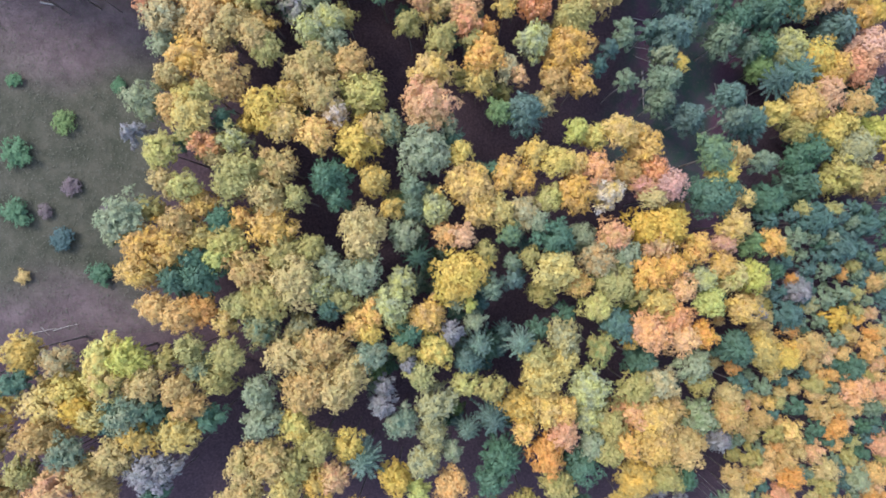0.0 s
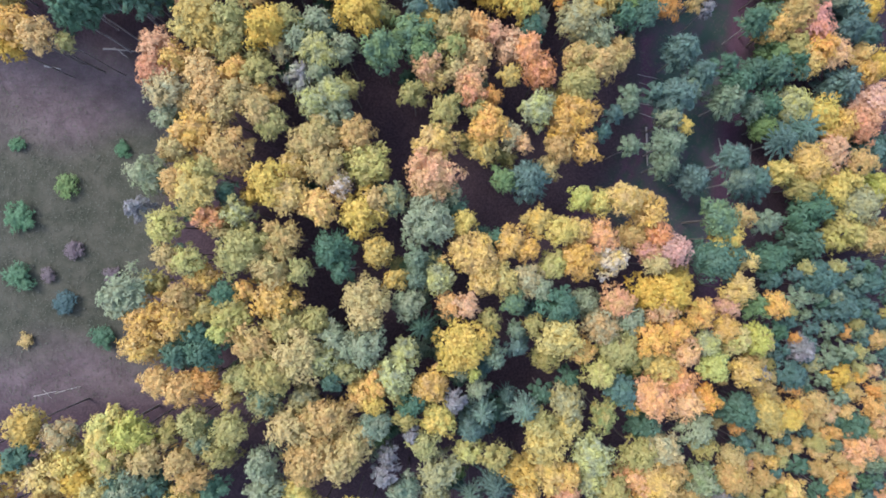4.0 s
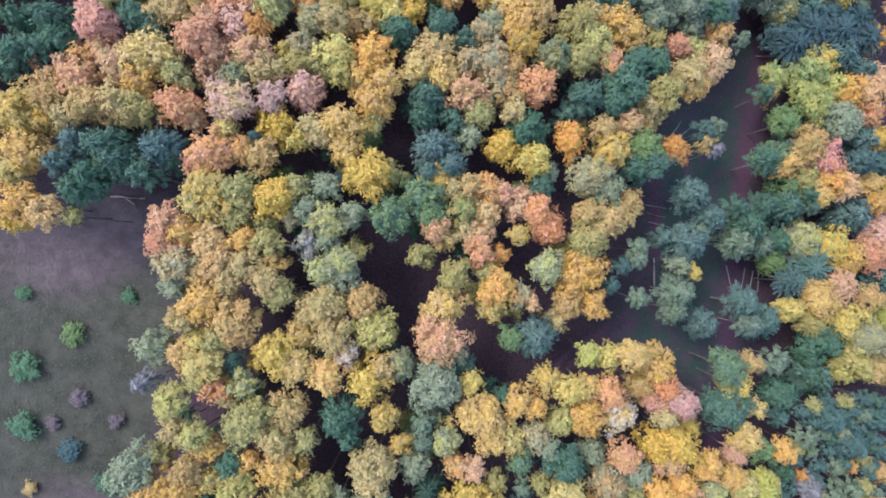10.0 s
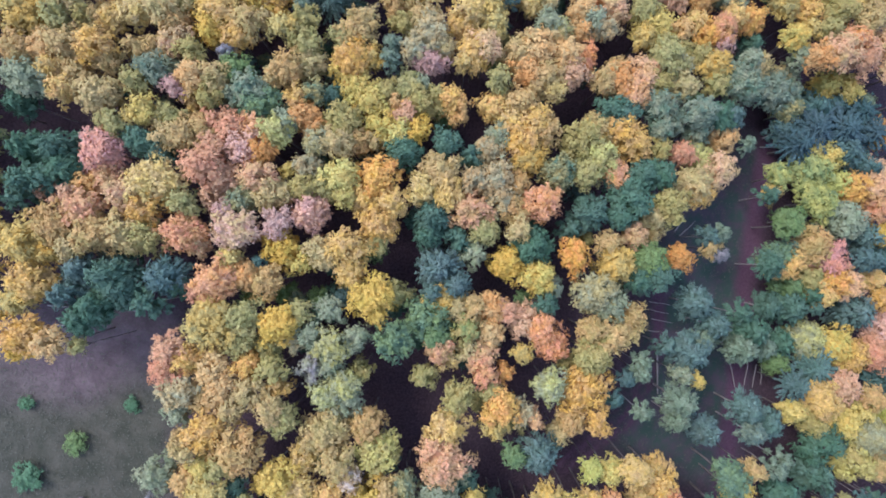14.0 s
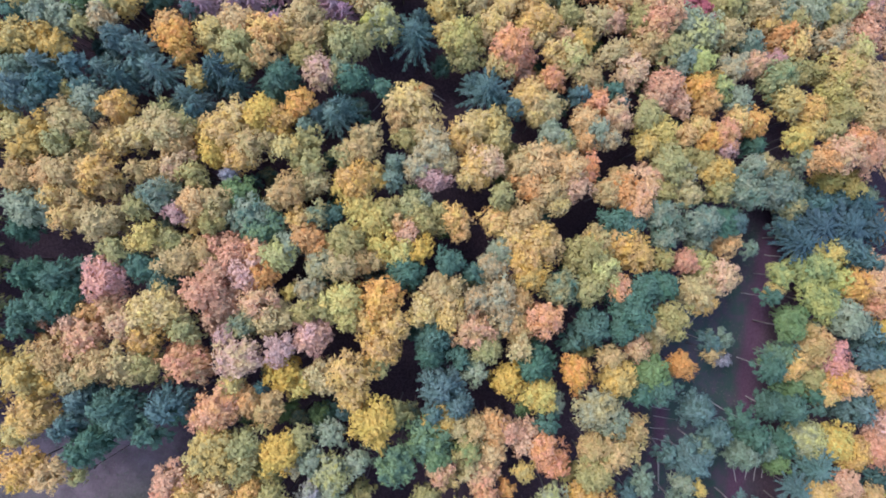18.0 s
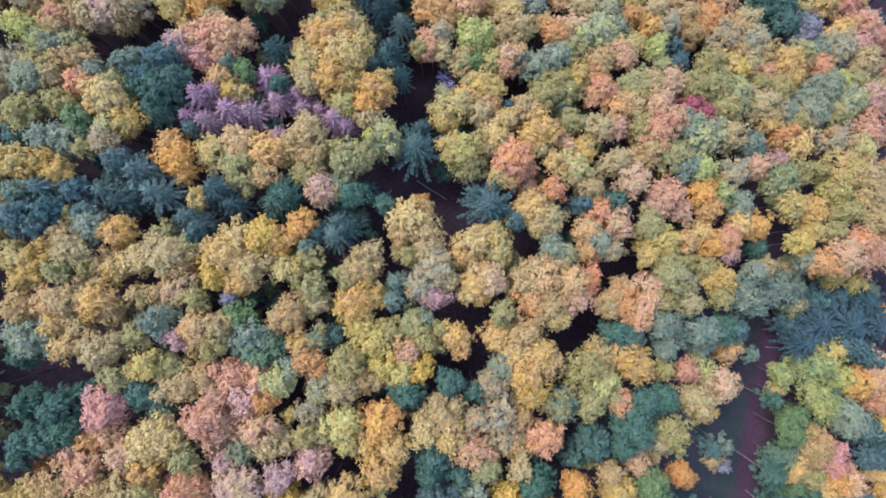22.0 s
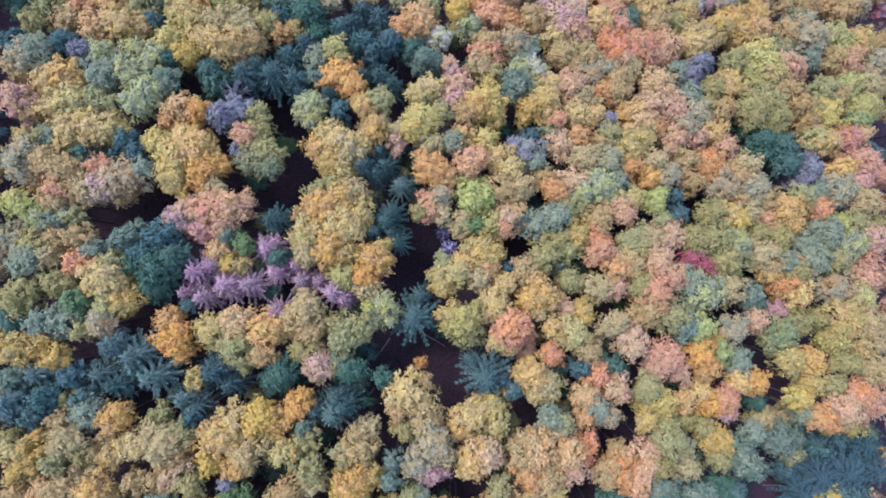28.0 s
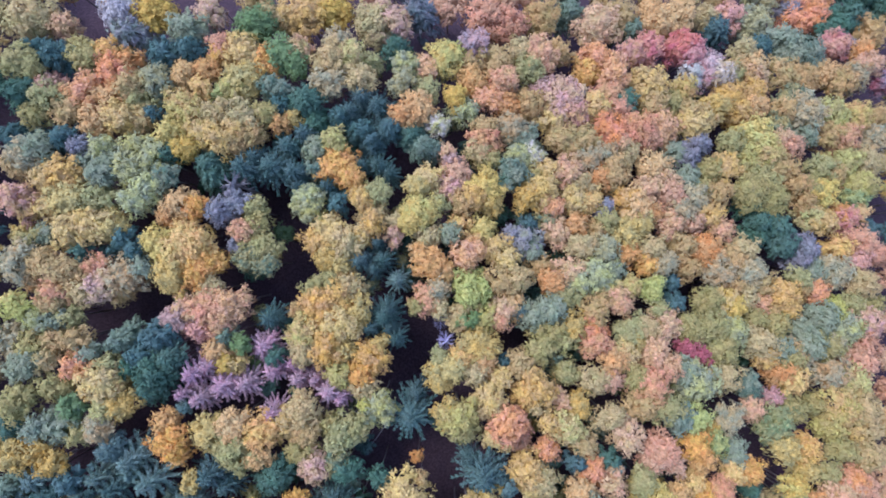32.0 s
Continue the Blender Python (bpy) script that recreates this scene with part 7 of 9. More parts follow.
broadleaf(-70.4, 134.9, 2.91, 19.4, "TP")
broadleaf(-68.8, 133.7, 2.06, 18.3, "T")
broadleaf(-66.2, 129.5, 2.24, 17.4, "K")
broadleaf(-65.8, 133.9, 2.60, 18.5, "YT")
broadleaf(-62.3, 130.5, 2.90, 19.5, "YT")
broadleaf(-60.3, 131.5, 3.27, 19.6, "YT")
broadleaf(-58.0, 131.7, 2.95, 19.1, "TY")
broadleaf(-56.4, 131.4, 2.43, 18.6, "YV")
broadleaf(-50.0, 129.9, 2.08, 19.3, "Y")
broadleaf(-49.1, 133.8, 2.15, 17.3, "OT")
broadleaf(-46.0, 131.2, 2.67, 18.2, "YO")
broadleaf(-38.3, 129.9, 1.80, 17.2, "U")
broadleaf(-37.4, 132.1, 2.33, 18.9, "RT")
broadleaf(-35.8, 132.9, 2.74, 17.8, "V")
broadleaf(-34.7, 129.2, 3.06, 18.5, "V")
broadleaf(-33.1, 132.2, 1.87, 11.1, "N")
broadleaf(-25.4, 131.2, 2.77, 18.2, "TY")
broadleaf(-23.2, 131.8, 3.70, 19.1, "YT")
broadleaf(-20.7, 130.4, 3.13, 19.3, "TV")
broadleaf(-19.0, 132.4, 2.21, 19.1, "YT")
broadleaf(-17.3, 134.4, 2.42, 19.2, "YT")
broadleaf(-13.7, 132.9, 2.08, 17.4, "TP")
broadleaf(-11.7, 131.9, 1.47, 11.8, "G")
broadleaf(-11.2, 130.3, 1.69, 10.9, "VG")
broadleaf(-8.8, 129.8, 2.27, 18.0, "OT")
broadleaf(-8.0, 132.7, 2.67, 18.3, "TV")
broadleaf(-4.2, 133.4, 2.28, 19.4, "K")
broadleaf(-2.8, 134.6, 2.32, 18.2, "OY")
broadleaf(-1.2, 130.1, 2.84, 20.0, "RO")
broadleaf(-0.2, 131.8, 2.33, 17.6, "TO")
broadleaf(1.2, 134.4, 2.74, 18.1, "Y")
broadleaf(3.7, 131.1, 3.11, 18.5, "TY")
broadleaf(5.6, 129.6, 2.49, 19.7, "YT")
broadleaf(6.7, 133.8, 1.97, 17.4, "U")
broadleaf(8.7, 132.8, 2.95, 18.6, "UK")
broadleaf(9.6, 129.1, 1.70, 11.1, "GK")
broadleaf(10.2, 131.4, 2.16, 18.0, "K")
broadleaf(14.6, 129.2, 1.56, 10.8, "N")
broadleaf(14.9, 134.8, 2.81, 18.1, "TR")
broadleaf(16.4, 130.4, 1.64, 10.8, "G")
broadleaf(19.2, 132.4, 2.77, 19.8, "T")
broadleaf(23.3, 132.1, 2.58, 20.1, "KV")
broadleaf(27.5, 131.5, 2.85, 18.6, "O")
broadleaf(31.7, 130.1, 2.64, 19.1, "YO")
broadleaf(32.5, 132.7, 2.64, 20.1, "T")
broadleaf(34.6, 130.3, 2.63, 20.2, "TK")
broadleaf(39.0, 133.8, 3.15, 18.5, "T")
broadleaf(39.7, 129.6, 2.90, 18.8, "T")
broadleaf(43.6, 133.0, 3.81, 19.1, "TO")
broadleaf(45.8, 131.5, 2.96, 18.5, "TO")
broadleaf(49.0, 131.2, 3.59, 19.8, "T")
broadleaf(51.4, 133.4, 3.19, 19.8, "T")
broadleaf(51.9, 129.2, 3.58, 20.5, "TK")
broadleaf(68.0, 130.6, 2.65, 18.5, "K")
broadleaf(70.9, 130.2, 3.73, 20.8, "TK")
broadleaf(74.0, 135.0, 3.16, 18.9, "YO")
broadleaf(77.8, 132.9, 3.18, 18.9, "RP")
broadleaf(81.0, 134.2, 2.72, 20.0, "R")
broadleaf(85.6, 134.2, 2.71, 17.6, "R")
broadleaf(89.5, 129.7, 3.48, 17.8, "R")
broadleaf(94.0, 134.9, 2.73, 18.4, "R", True)
broadleaf(96.9, 130.8, 2.76, 17.4, "R", True)
broadleaf(98.6, 134.8, 2.68, 18.1, "R", True)
broadleaf(-94.6, 135.5, 2.80, 18.8, "T", True)
broadleaf(-93.7, 140.5, 3.33, 19.9, "G", True)
broadleaf(-90.7, 135.7, 3.48, 19.3, "TO", True)
broadleaf(-85.6, 137.2, 3.39, 19.9, "T", True)
broadleaf(-71.9, 140.3, 2.62, 18.7, "T")
broadleaf(-67.5, 138.8, 2.62, 18.8, "TY")
broadleaf(-65.0, 139.4, 3.15, 19.6, "YT")
broadleaf(-63.6, 135.4, 3.48, 19.5, "YV")
broadleaf(-59.7, 135.7, 2.98, 19.0, "V")
broadleaf(-59.4, 139.7, 2.45, 19.7, "K")
broadleaf(-57.0, 137.3, 1.51, 11.1, "GK")
broadleaf(-55.4, 140.6, 3.21, 19.6, "LK")
broadleaf(-53.5, 136.0, 2.45, 19.7, "LK")
broadleaf(-52.1, 137.9, 2.82, 20.1, "LK")
broadleaf(-50.2, 140.0, 2.50, 19.5, "KG")
broadleaf(-47.3, 135.7, 3.03, 19.2, "TO")
broadleaf(-44.8, 135.3, 2.31, 19.4, "YO")
broadleaf(-39.3, 136.3, 2.54, 18.6, "U")
broadleaf(-36.5, 135.6, 2.57, 17.8, "V")
broadleaf(-28.0, 138.0, 2.21, 19.1, "KL")
broadleaf(-27.6, 136.7, 2.97, 18.8, "KL")
broadleaf(-19.4, 138.6, 2.43, 19.6, "TY")
broadleaf(-17.6, 136.1, 2.66, 17.8, "T")
broadleaf(-16.7, 139.7, 2.44, 19.9, "V")
broadleaf(-13.8, 135.2, 1.70, 17.9, "T")
broadleaf(-13.5, 137.2, 1.44, 9.7, "V")
broadleaf(-10.9, 135.3, 2.44, 19.9, "Y")
broadleaf(-9.6, 136.8, 3.59, 20.9, "LY")
broadleaf(-6.4, 138.7, 2.11, 19.0, "V")
broadleaf(-3.3, 136.9, 1.75, 9.8, "VG")
broadleaf(-2.5, 139.0, 2.53, 19.1, "T")
broadleaf(-0.6, 140.1, 2.72, 20.0, "YT")
broadleaf(2.5, 139.5, 2.57, 18.3, "YV")
broadleaf(4.9, 137.5, 1.82, 12.0, "G")
broadleaf(12.9, 136.8, 2.42, 17.5, "VG")
broadleaf(13.6, 139.2, 2.60, 19.3, "OR")
broadleaf(17.9, 140.7, 2.64, 19.1, "TY")
broadleaf(18.1, 136.6, 3.04, 18.4, "TO")
broadleaf(21.2, 141.0, 2.46, 18.7, "YO")
broadleaf(22.4, 135.4, 2.66, 17.9, "T")
broadleaf(23.7, 140.0, 2.05, 18.9, "U")
broadleaf(24.1, 137.4, 2.63, 19.7, "V")
broadleaf(27.3, 135.0, 2.84, 19.7, "YV")
broadleaf(29.5, 140.4, 3.08, 20.7, "TO")
broadleaf(29.7, 137.3, 3.50, 20.0, "YV")
broadleaf(32.4, 139.3, 3.15, 18.6, "TO")
broadleaf(36.8, 137.9, 3.16, 19.0, "TR")
broadleaf(38.7, 140.1, 2.94, 20.1, "TK")
broadleaf(41.2, 138.2, 2.53, 19.1, "R")
broadleaf(44.9, 139.6, 2.99, 19.4, "YT")
broadleaf(47.1, 137.0, 2.99, 19.3, "TR")
broadleaf(59.5, 138.4, 3.29, 19.8, "G")
broadleaf(60.8, 135.2, 3.07, 18.9, "G")
broadleaf(70.1, 140.4, 3.38, 20.0, "YT")
broadleaf(75.8, 140.9, 2.97, 19.5, "CR")
broadleaf(78.7, 136.3, 3.62, 20.6, "R")
broadleaf(-99.4, 146.3, 3.19, 19.5, "TV", True)
broadleaf(-95.2, 146.1, 2.91, 17.7, "TV", True)
broadleaf(-88.6, 142.3, 3.47, 18.6, "T", True)
broadleaf(-70.5, 141.9, 2.94, 20.4, "KT")
broadleaf(-69.1, 142.9, 2.95, 20.6, "K")
broadleaf(-64.5, 141.1, 2.14, 17.4, "YT")
broadleaf(-62.8, 141.7, 2.32, 17.9, "K")
broadleaf(-60.5, 144.1, 2.51, 18.6, "KL")
broadleaf(-58.4, 141.9, 2.68, 18.7, "K")
broadleaf(-55.2, 144.4, 2.70, 19.4, "KL")
broadleaf(-52.5, 142.8, 2.88, 19.4, "KL")
broadleaf(-47.9, 144.9, 2.36, 19.6, "Y")
broadleaf(-40.4, 146.5, 2.43, 18.3, "T")
broadleaf(-27.9, 146.8, 2.69, 18.1, "K")
broadleaf(-27.5, 143.2, 2.09, 17.6, "GK")
broadleaf(-24.7, 143.4, 2.67, 18.3, "YO")
broadleaf(-23.4, 144.5, 3.26, 18.8, "YO")
broadleaf(-21.6, 142.4, 2.46, 19.3, "YO")
broadleaf(-10.3, 141.3, 2.30, 19.6, "YV")
broadleaf(-8.5, 142.7, 2.73, 18.7, "YT")
broadleaf(-4.8, 146.7, 1.59, 17.7, "P")
broadleaf(-4.5, 141.6, 3.35, 18.7, "TP")
broadleaf(-3.7, 144.1, 2.76, 18.9, "R")
broadleaf(1.4, 141.9, 3.35, 19.7, "Y")
broadleaf(3.8, 143.7, 1.53, 10.7, "G")
broadleaf(6.3, 144.8, 2.78, 20.3, "GK")
broadleaf(9.2, 146.6, 1.36, 12.0, "VG")
broadleaf(9.5, 141.0, 3.00, 19.4, "YV")
broadleaf(10.7, 144.5, 2.65, 18.4, "V")
broadleaf(11.6, 142.2, 4.02, 20.4, "YT")
broadleaf(12.7, 145.7, 2.86, 18.9, "YT")
broadleaf(16.8, 145.9, 3.28, 20.0, "TR")
broadleaf(19.1, 144.1, 3.09, 19.1, "T")
broadleaf(22.6, 145.5, 3.13, 18.8, "TO")
broadleaf(25.5, 146.7, 3.54, 20.5, "T")
broadleaf(27.7, 141.5, 2.48, 19.2, "TY")
broadleaf(29.2, 144.1, 1.89, 9.7, "G")
broadleaf(32.5, 144.1, 2.96, 19.2, "TR")
broadleaf(36.3, 145.7, 3.87, 19.3, "RT")
broadleaf(36.8, 143.3, 2.96, 19.8, "R")
broadleaf(41.7, 142.7, 3.22, 19.3, "TK")
broadleaf(43.5, 145.3, 2.84, 18.1, "V")
broadleaf(46.8, 144.3, 3.49, 19.4, "T")
broadleaf(53.2, 144.6, 3.70, 21.5, "V")
broadleaf(58.2, 143.9, 3.74, 21.3, "V")
broadleaf(66.4, 143.6, 2.70, 19.7, "T")
broadleaf(67.8, 141.4, 2.93, 19.4, "TL")
broadleaf(67.9, 146.6, 2.71, 20.3, "V")
broadleaf(70.3, 146.1, 3.40, 21.1, "LY")
broadleaf(75.4, 142.1, 2.77, 18.3, "O")
broadleaf(79.1, 142.3, 2.78, 19.1, "OT")
broadleaf(79.4, 145.3, 3.02, 19.7, "LN")
broadleaf(93.7, 144.2, 2.72, 18.9, "V", True)
broadleaf(97.8, 146.7, 2.85, 18.5, "V", True)
broadleaf(98.2, 141.4, 2.61, 17.2, "V", True)
broadleaf(-99.5, 152.6, 3.05, 19.4, "G", True)
broadleaf(-88.9, 151.3, 2.95, 18.3, "TK", True)
broadleaf(-71.8, 152.6, 1.83, 17.5, "P")
broadleaf(-71.8, 149.1, 2.52, 18.1, "V")
broadleaf(-70.1, 151.9, 3.06, 19.8, "V")
broadleaf(-67.0, 150.5, 2.91, 18.6, "T")
broadleaf(-62.7, 149.0, 3.11, 18.5, "TO")
broadleaf(-58.8, 149.5, 3.09, 19.7, "TY")
broadleaf(-57.4, 152.6, 3.17, 18.5, "V")
broadleaf(-55.8, 149.6, 2.59, 18.3, "TV")
broadleaf(-50.7, 147.3, 2.56, 19.3, "Y")
broadleaf(-50.5, 149.1, 2.23, 18.1, "Y")
broadleaf(-50.3, 152.7, 2.82, 18.6, "LT")
broadleaf(-47.8, 150.6, 2.60, 19.3, "LT")
broadleaf(-45.6, 147.8, 2.77, 19.4, "TY")
broadleaf(-44.4, 151.0, 3.00, 19.4, "TV")
broadleaf(-42.7, 147.4, 3.50, 20.6, "TY")
broadleaf(-40.1, 151.1, 3.41, 19.4, "TV")
broadleaf(-38.8, 148.1, 3.01, 18.9, "TV")
broadleaf(-36.4, 152.2, 2.27, 19.3, "V")
broadleaf(-35.5, 149.1, 1.82, 10.4, "G")
broadleaf(-34.3, 150.8, 2.11, 17.8, "O")
broadleaf(-32.3, 152.2, 1.75, 17.1, "YV")
broadleaf(-25.0, 148.2, 2.29, 19.2, "LV")
broadleaf(-22.7, 148.3, 1.85, 9.8, "G")
broadleaf(-7.3, 153.0, 2.22, 18.3, "LW")
broadleaf(-5.8, 147.9, 2.00, 17.4, "RT")
broadleaf(-3.7, 147.9, 1.64, 9.8, "G")
broadleaf(0.2, 148.9, 2.84, 18.3, "TV")
broadleaf(1.2, 150.5, 3.25, 19.3, "TR")
broadleaf(2.3, 147.6, 2.44, 17.8, "V")
broadleaf(7.4, 148.4, 2.65, 18.9, "LK")
broadleaf(8.5, 152.0, 2.91, 18.4, "K")
broadleaf(10.1, 148.7, 2.46, 18.5, "WL")
broadleaf(11.4, 151.2, 1.48, 11.3, "V")
broadleaf(16.1, 152.2, 3.57, 19.2, "TV")
broadleaf(19.8, 152.9, 2.94, 19.6, "TV")
broadleaf(20.1, 148.4, 2.90, 19.8, "TK")
broadleaf(23.7, 150.1, 2.96, 19.0, "TK")
broadleaf(27.0, 152.6, 2.98, 19.7, "TR")
broadleaf(28.3, 150.6, 2.78, 18.8, "T")
broadleaf(33.6, 148.0, 3.40, 20.3, "TO")
broadleaf(39.3, 151.9, 2.65, 17.9, "K")
broadleaf(40.8, 147.1, 2.81, 19.2, "K")
broadleaf(45.5, 148.6, 2.84, 19.8, "V")
broadleaf(48.9, 149.4, 3.06, 20.6, "TY")
broadleaf(51.9, 152.6, 1.75, 11.3, "GK")
broadleaf(55.5, 151.8, 3.64, 19.0, "LV")
broadleaf(57.0, 147.5, 4.03, 20.1, "V")
broadleaf(61.1, 150.3, 4.08, 20.5, "TV")
broadleaf(64.3, 147.5, 3.39, 20.4, "T")
broadleaf(71.5, 151.2, 3.23, 20.5, "V")
broadleaf(74.2, 150.3, 2.78, 20.0, "T")
broadleaf(81.4, 148.6, 3.77, 20.4, "LV")
broadleaf(91.2, 148.7, 2.56, 18.4, "VY")
broadleaf(97.0, 151.8, 3.01, 18.8, "VY", True)
broadleaf(-88.6, 158.4, 3.31, 18.6, "TO", True)
broadleaf(-83.6, 158.8, 3.37, 18.2, "TV", True)
broadleaf(-74.3, 157.3, 3.62, 21.0, "V")
broadleaf(-70.7, 154.0, 2.77, 17.8, "RP")
broadleaf(-64.8, 153.1, 3.30, 19.4, "RO")
broadleaf(-61.8, 153.2, 3.71, 19.1, "TO")
broadleaf(-61.1, 157.0, 3.16, 19.8, "RO")
broadleaf(-57.9, 155.0, 2.77, 20.0, "TV")
broadleaf(-54.6, 156.4, 2.79, 20.1, "KV")
broadleaf(-54.0, 155.1, 2.65, 17.9, "K")
broadleaf(-50.5, 157.8, 2.47, 18.7, "O")
broadleaf(-47.6, 158.8, 2.68, 18.8, "O")
broadleaf(-47.2, 155.8, 2.07, 19.2, "YO")
broadleaf(-45.0, 158.2, 1.59, 10.1, "VG")
broadleaf(-44.8, 155.3, 1.52, 17.8, "L")
broadleaf(-42.8, 156.2, 2.69, 18.4, "LV")
broadleaf(-41.0, 157.8, 3.66, 19.8, "YV")
broadleaf(-36.4, 157.3, 2.72, 18.8, "GK")
broadleaf(-34.5, 157.0, 2.14, 18.3, "GK")
broadleaf(-27.1, 158.8, 3.16, 19.7, "TK")
broadleaf(-13.6, 154.2, 2.38, 19.4, "OT")
broadleaf(-11.2, 155.6, 3.20, 20.0, "TO")
broadleaf(-9.2, 154.2, 1.83, 16.8, "K")
broadleaf(-4.7, 154.9, 1.46, 10.2, "VG")
broadleaf(-4.5, 158.5, 2.24, 19.7, "Y")
broadleaf(-2.6, 156.5, 2.68, 18.2, "LK")
broadleaf(1.1, 153.3, 2.45, 18.6, "T")
broadleaf(2.0, 158.9, 2.89, 19.8, "OR")
broadleaf(5.2, 157.8, 2.72, 18.8, "TO")
broadleaf(6.2, 153.6, 3.07, 20.0, "TK")
broadleaf(9.5, 158.8, 2.95, 19.3, "T")
broadleaf(14.1, 156.2, 2.98, 18.1, "YT")
broadleaf(18.1, 157.7, 2.96, 20.3, "PT")
broadleaf(24.9, 154.7, 4.06, 20.5, "RO")
broadleaf(30.5, 155.7, 3.66, 20.9, "RT")
broadleaf(33.1, 154.0, 3.04, 19.2, "R")
broadleaf(35.9, 156.8, 3.99, 19.4, "RO")
broadleaf(40.1, 154.6, 1.60, 10.2, "N")
broadleaf(42.7, 157.8, 3.33, 20.4, "TY")
broadleaf(51.1, 155.1, 2.91, 20.0, "V")
broadleaf(54.6, 157.1, 2.98, 18.9, "YL")
broadleaf(56.4, 155.8, 4.55, 21.3, "YL")
broadleaf(58.1, 153.3, 3.82, 21.6, "LT")
broadleaf(63.1, 157.1, 2.54, 19.8, "RT")
broadleaf(64.8, 155.7, 3.25, 19.6, "R")
broadleaf(66.7, 153.2, 1.37, 11.8, "G")
broadleaf(68.8, 155.2, 1.45, 11.6, "G")
broadleaf(69.6, 158.8, 3.08, 19.3, "K")
broadleaf(79.0, 153.6, 4.07, 19.5, "LV")
broadleaf(83.7, 153.8, 3.59, 20.5, "T")
broadleaf(91.1, 154.8, 2.52, 17.8, "VY")
broadleaf(99.1, 157.1, 3.50, 18.6, "VY", True)
broadleaf(-95.3, 161.2, 2.88, 17.7, "TO", True)
broadleaf(-89.8, 162.8, 2.81, 17.5, "TV", True)
broadleaf(-68.1, 161.7, 2.27, 17.6, "V")
broadleaf(-65.6, 159.3, 2.77, 20.2, "V")
broadleaf(-63.0, 160.7, 3.02, 19.2, "YO")
broadleaf(-60.4, 159.6, 2.84, 18.5, "OT")
broadleaf(-45.4, 164.0, 2.33, 19.4, "R")
broadleaf(-44.8, 162.7, 3.33, 18.9, "YT")
broadleaf(-41.7, 162.6, 3.51, 20.0, "YT")
broadleaf(-37.9, 161.2, 3.14, 19.0, "YO")
broadleaf(-35.1, 163.3, 3.35, 20.2, "N")
broadleaf(-33.1, 162.0, 2.56, 19.3, "N")
broadleaf(-32.4, 164.7, 2.58, 19.8, "RV")
broadleaf(-26.6, 163.4, 3.80, 20.4, "T")
broadleaf(-23.6, 164.6, 3.01, 20.5, "TL")
broadleaf(-21.4, 160.4, 2.99, 20.1, "T")
broadleaf(-19.9, 164.1, 2.05, 17.9, "V")
broadleaf(-14.0, 160.2, 2.62, 19.8, "KV")
broadleaf(-13.8, 164.0, 2.87, 19.3, "LK")
broadleaf(-10.2, 164.0, 2.69, 18.9, "RO")
broadleaf(-9.9, 159.2, 2.44, 19.1, "V")
broadleaf(-1.2, 162.2, 3.35, 19.4, "O")
broadleaf(-0.1, 160.9, 2.31, 17.9, "O")
broadleaf(4.0, 162.5, 3.13, 20.5, "TR")
broadleaf(7.3, 161.9, 1.86, 12.3, "GK")
broadleaf(9.0, 162.0, 1.44, 10.8, "G")
broadleaf(12.9, 162.5, 3.02, 18.7, "P")
broadleaf(16.0, 160.1, 4.69, 21.1, "PT")
broadleaf(21.4, 159.3, 3.20, 20.7, "YO")
broadleaf(25.3, 162.0, 3.72, 19.9, "RT")
broadleaf(27.4, 159.7, 2.61, 19.4, "R")
broadleaf(28.6, 161.0, 2.62, 19.7, "G")
broadleaf(31.2, 162.1, 1.39, 11.2, "V")
broadleaf(34.7, 161.9, 3.11, 19.8, "TV")
broadleaf(38.8, 162.2, 2.94, 18.6, "V")
broadleaf(42.1, 160.5, 2.93, 19.2, "TV")
broadleaf(45.5, 159.5, 2.93, 19.7, "TV")
broadleaf(48.2, 162.3, 3.41, 20.4, "YV")
broadleaf(54.1, 162.2, 3.03, 18.7, "YT")
broadleaf(58.0, 163.8, 3.05, 19.4, "TO")
broadleaf(58.5, 160.1, 1.52, 10.3, "VG")
broadleaf(63.0, 160.0, 3.05, 19.1, "VG")
broadleaf(64.3, 163.2, 3.30, 20.2, "T")
broadleaf(69.5, 163.6, 4.03, 21.5, "TK")
broadleaf(75.5, 159.6, 3.36, 19.4, "TV")
broadleaf(77.6, 164.4, 3.65, 20.2, "LV")
broadleaf(79.0, 159.1, 3.60, 20.6, "RT")
broadleaf(82.7, 164.1, 3.91, 21.3, "TL")
broadleaf(86.3, 159.3, 3.41, 20.6, "TK")
broadleaf(95.5, 163.3, 2.90, 17.9, "V")
broadleaf(-94.6, 167.9, 2.99, 17.9, "VY", True)
broadleaf(-90.3, 168.8, 2.94, 18.3, "TV", True)
broadleaf(-84.0, 167.1, 3.55, 18.7, "TV")
broadleaf(-77.1, 165.9, 4.12, 19.7, "TV")
broadleaf(-72.2, 165.8, 2.50, 17.3, "RT")
broadleaf(-62.9, 168.8, 3.85, 19.7, "WU")
broadleaf(-57.7, 169.6, 3.51, 19.4, "Y")
broadleaf(-51.9, 167.0, 3.33, 19.0, "K")
broadleaf(-49.1, 170.6, 3.01, 18.2, "TP")
broadleaf(-40.8, 169.3, 3.99, 19.7, "N")
broadleaf(-26.2, 167.0, 3.28, 18.6, "TK")
broadleaf(-6.7, 166.1, 3.55, 20.2, "YL")
broadleaf(-5.1, 167.7, 2.53, 18.8, "L")
broadleaf(-2.4, 165.8, 2.54, 18.5, "T")
broadleaf(-1.5, 169.9, 3.20, 19.8, "PU")
broadleaf(3.0, 166.6, 4.07, 19.7, "T")
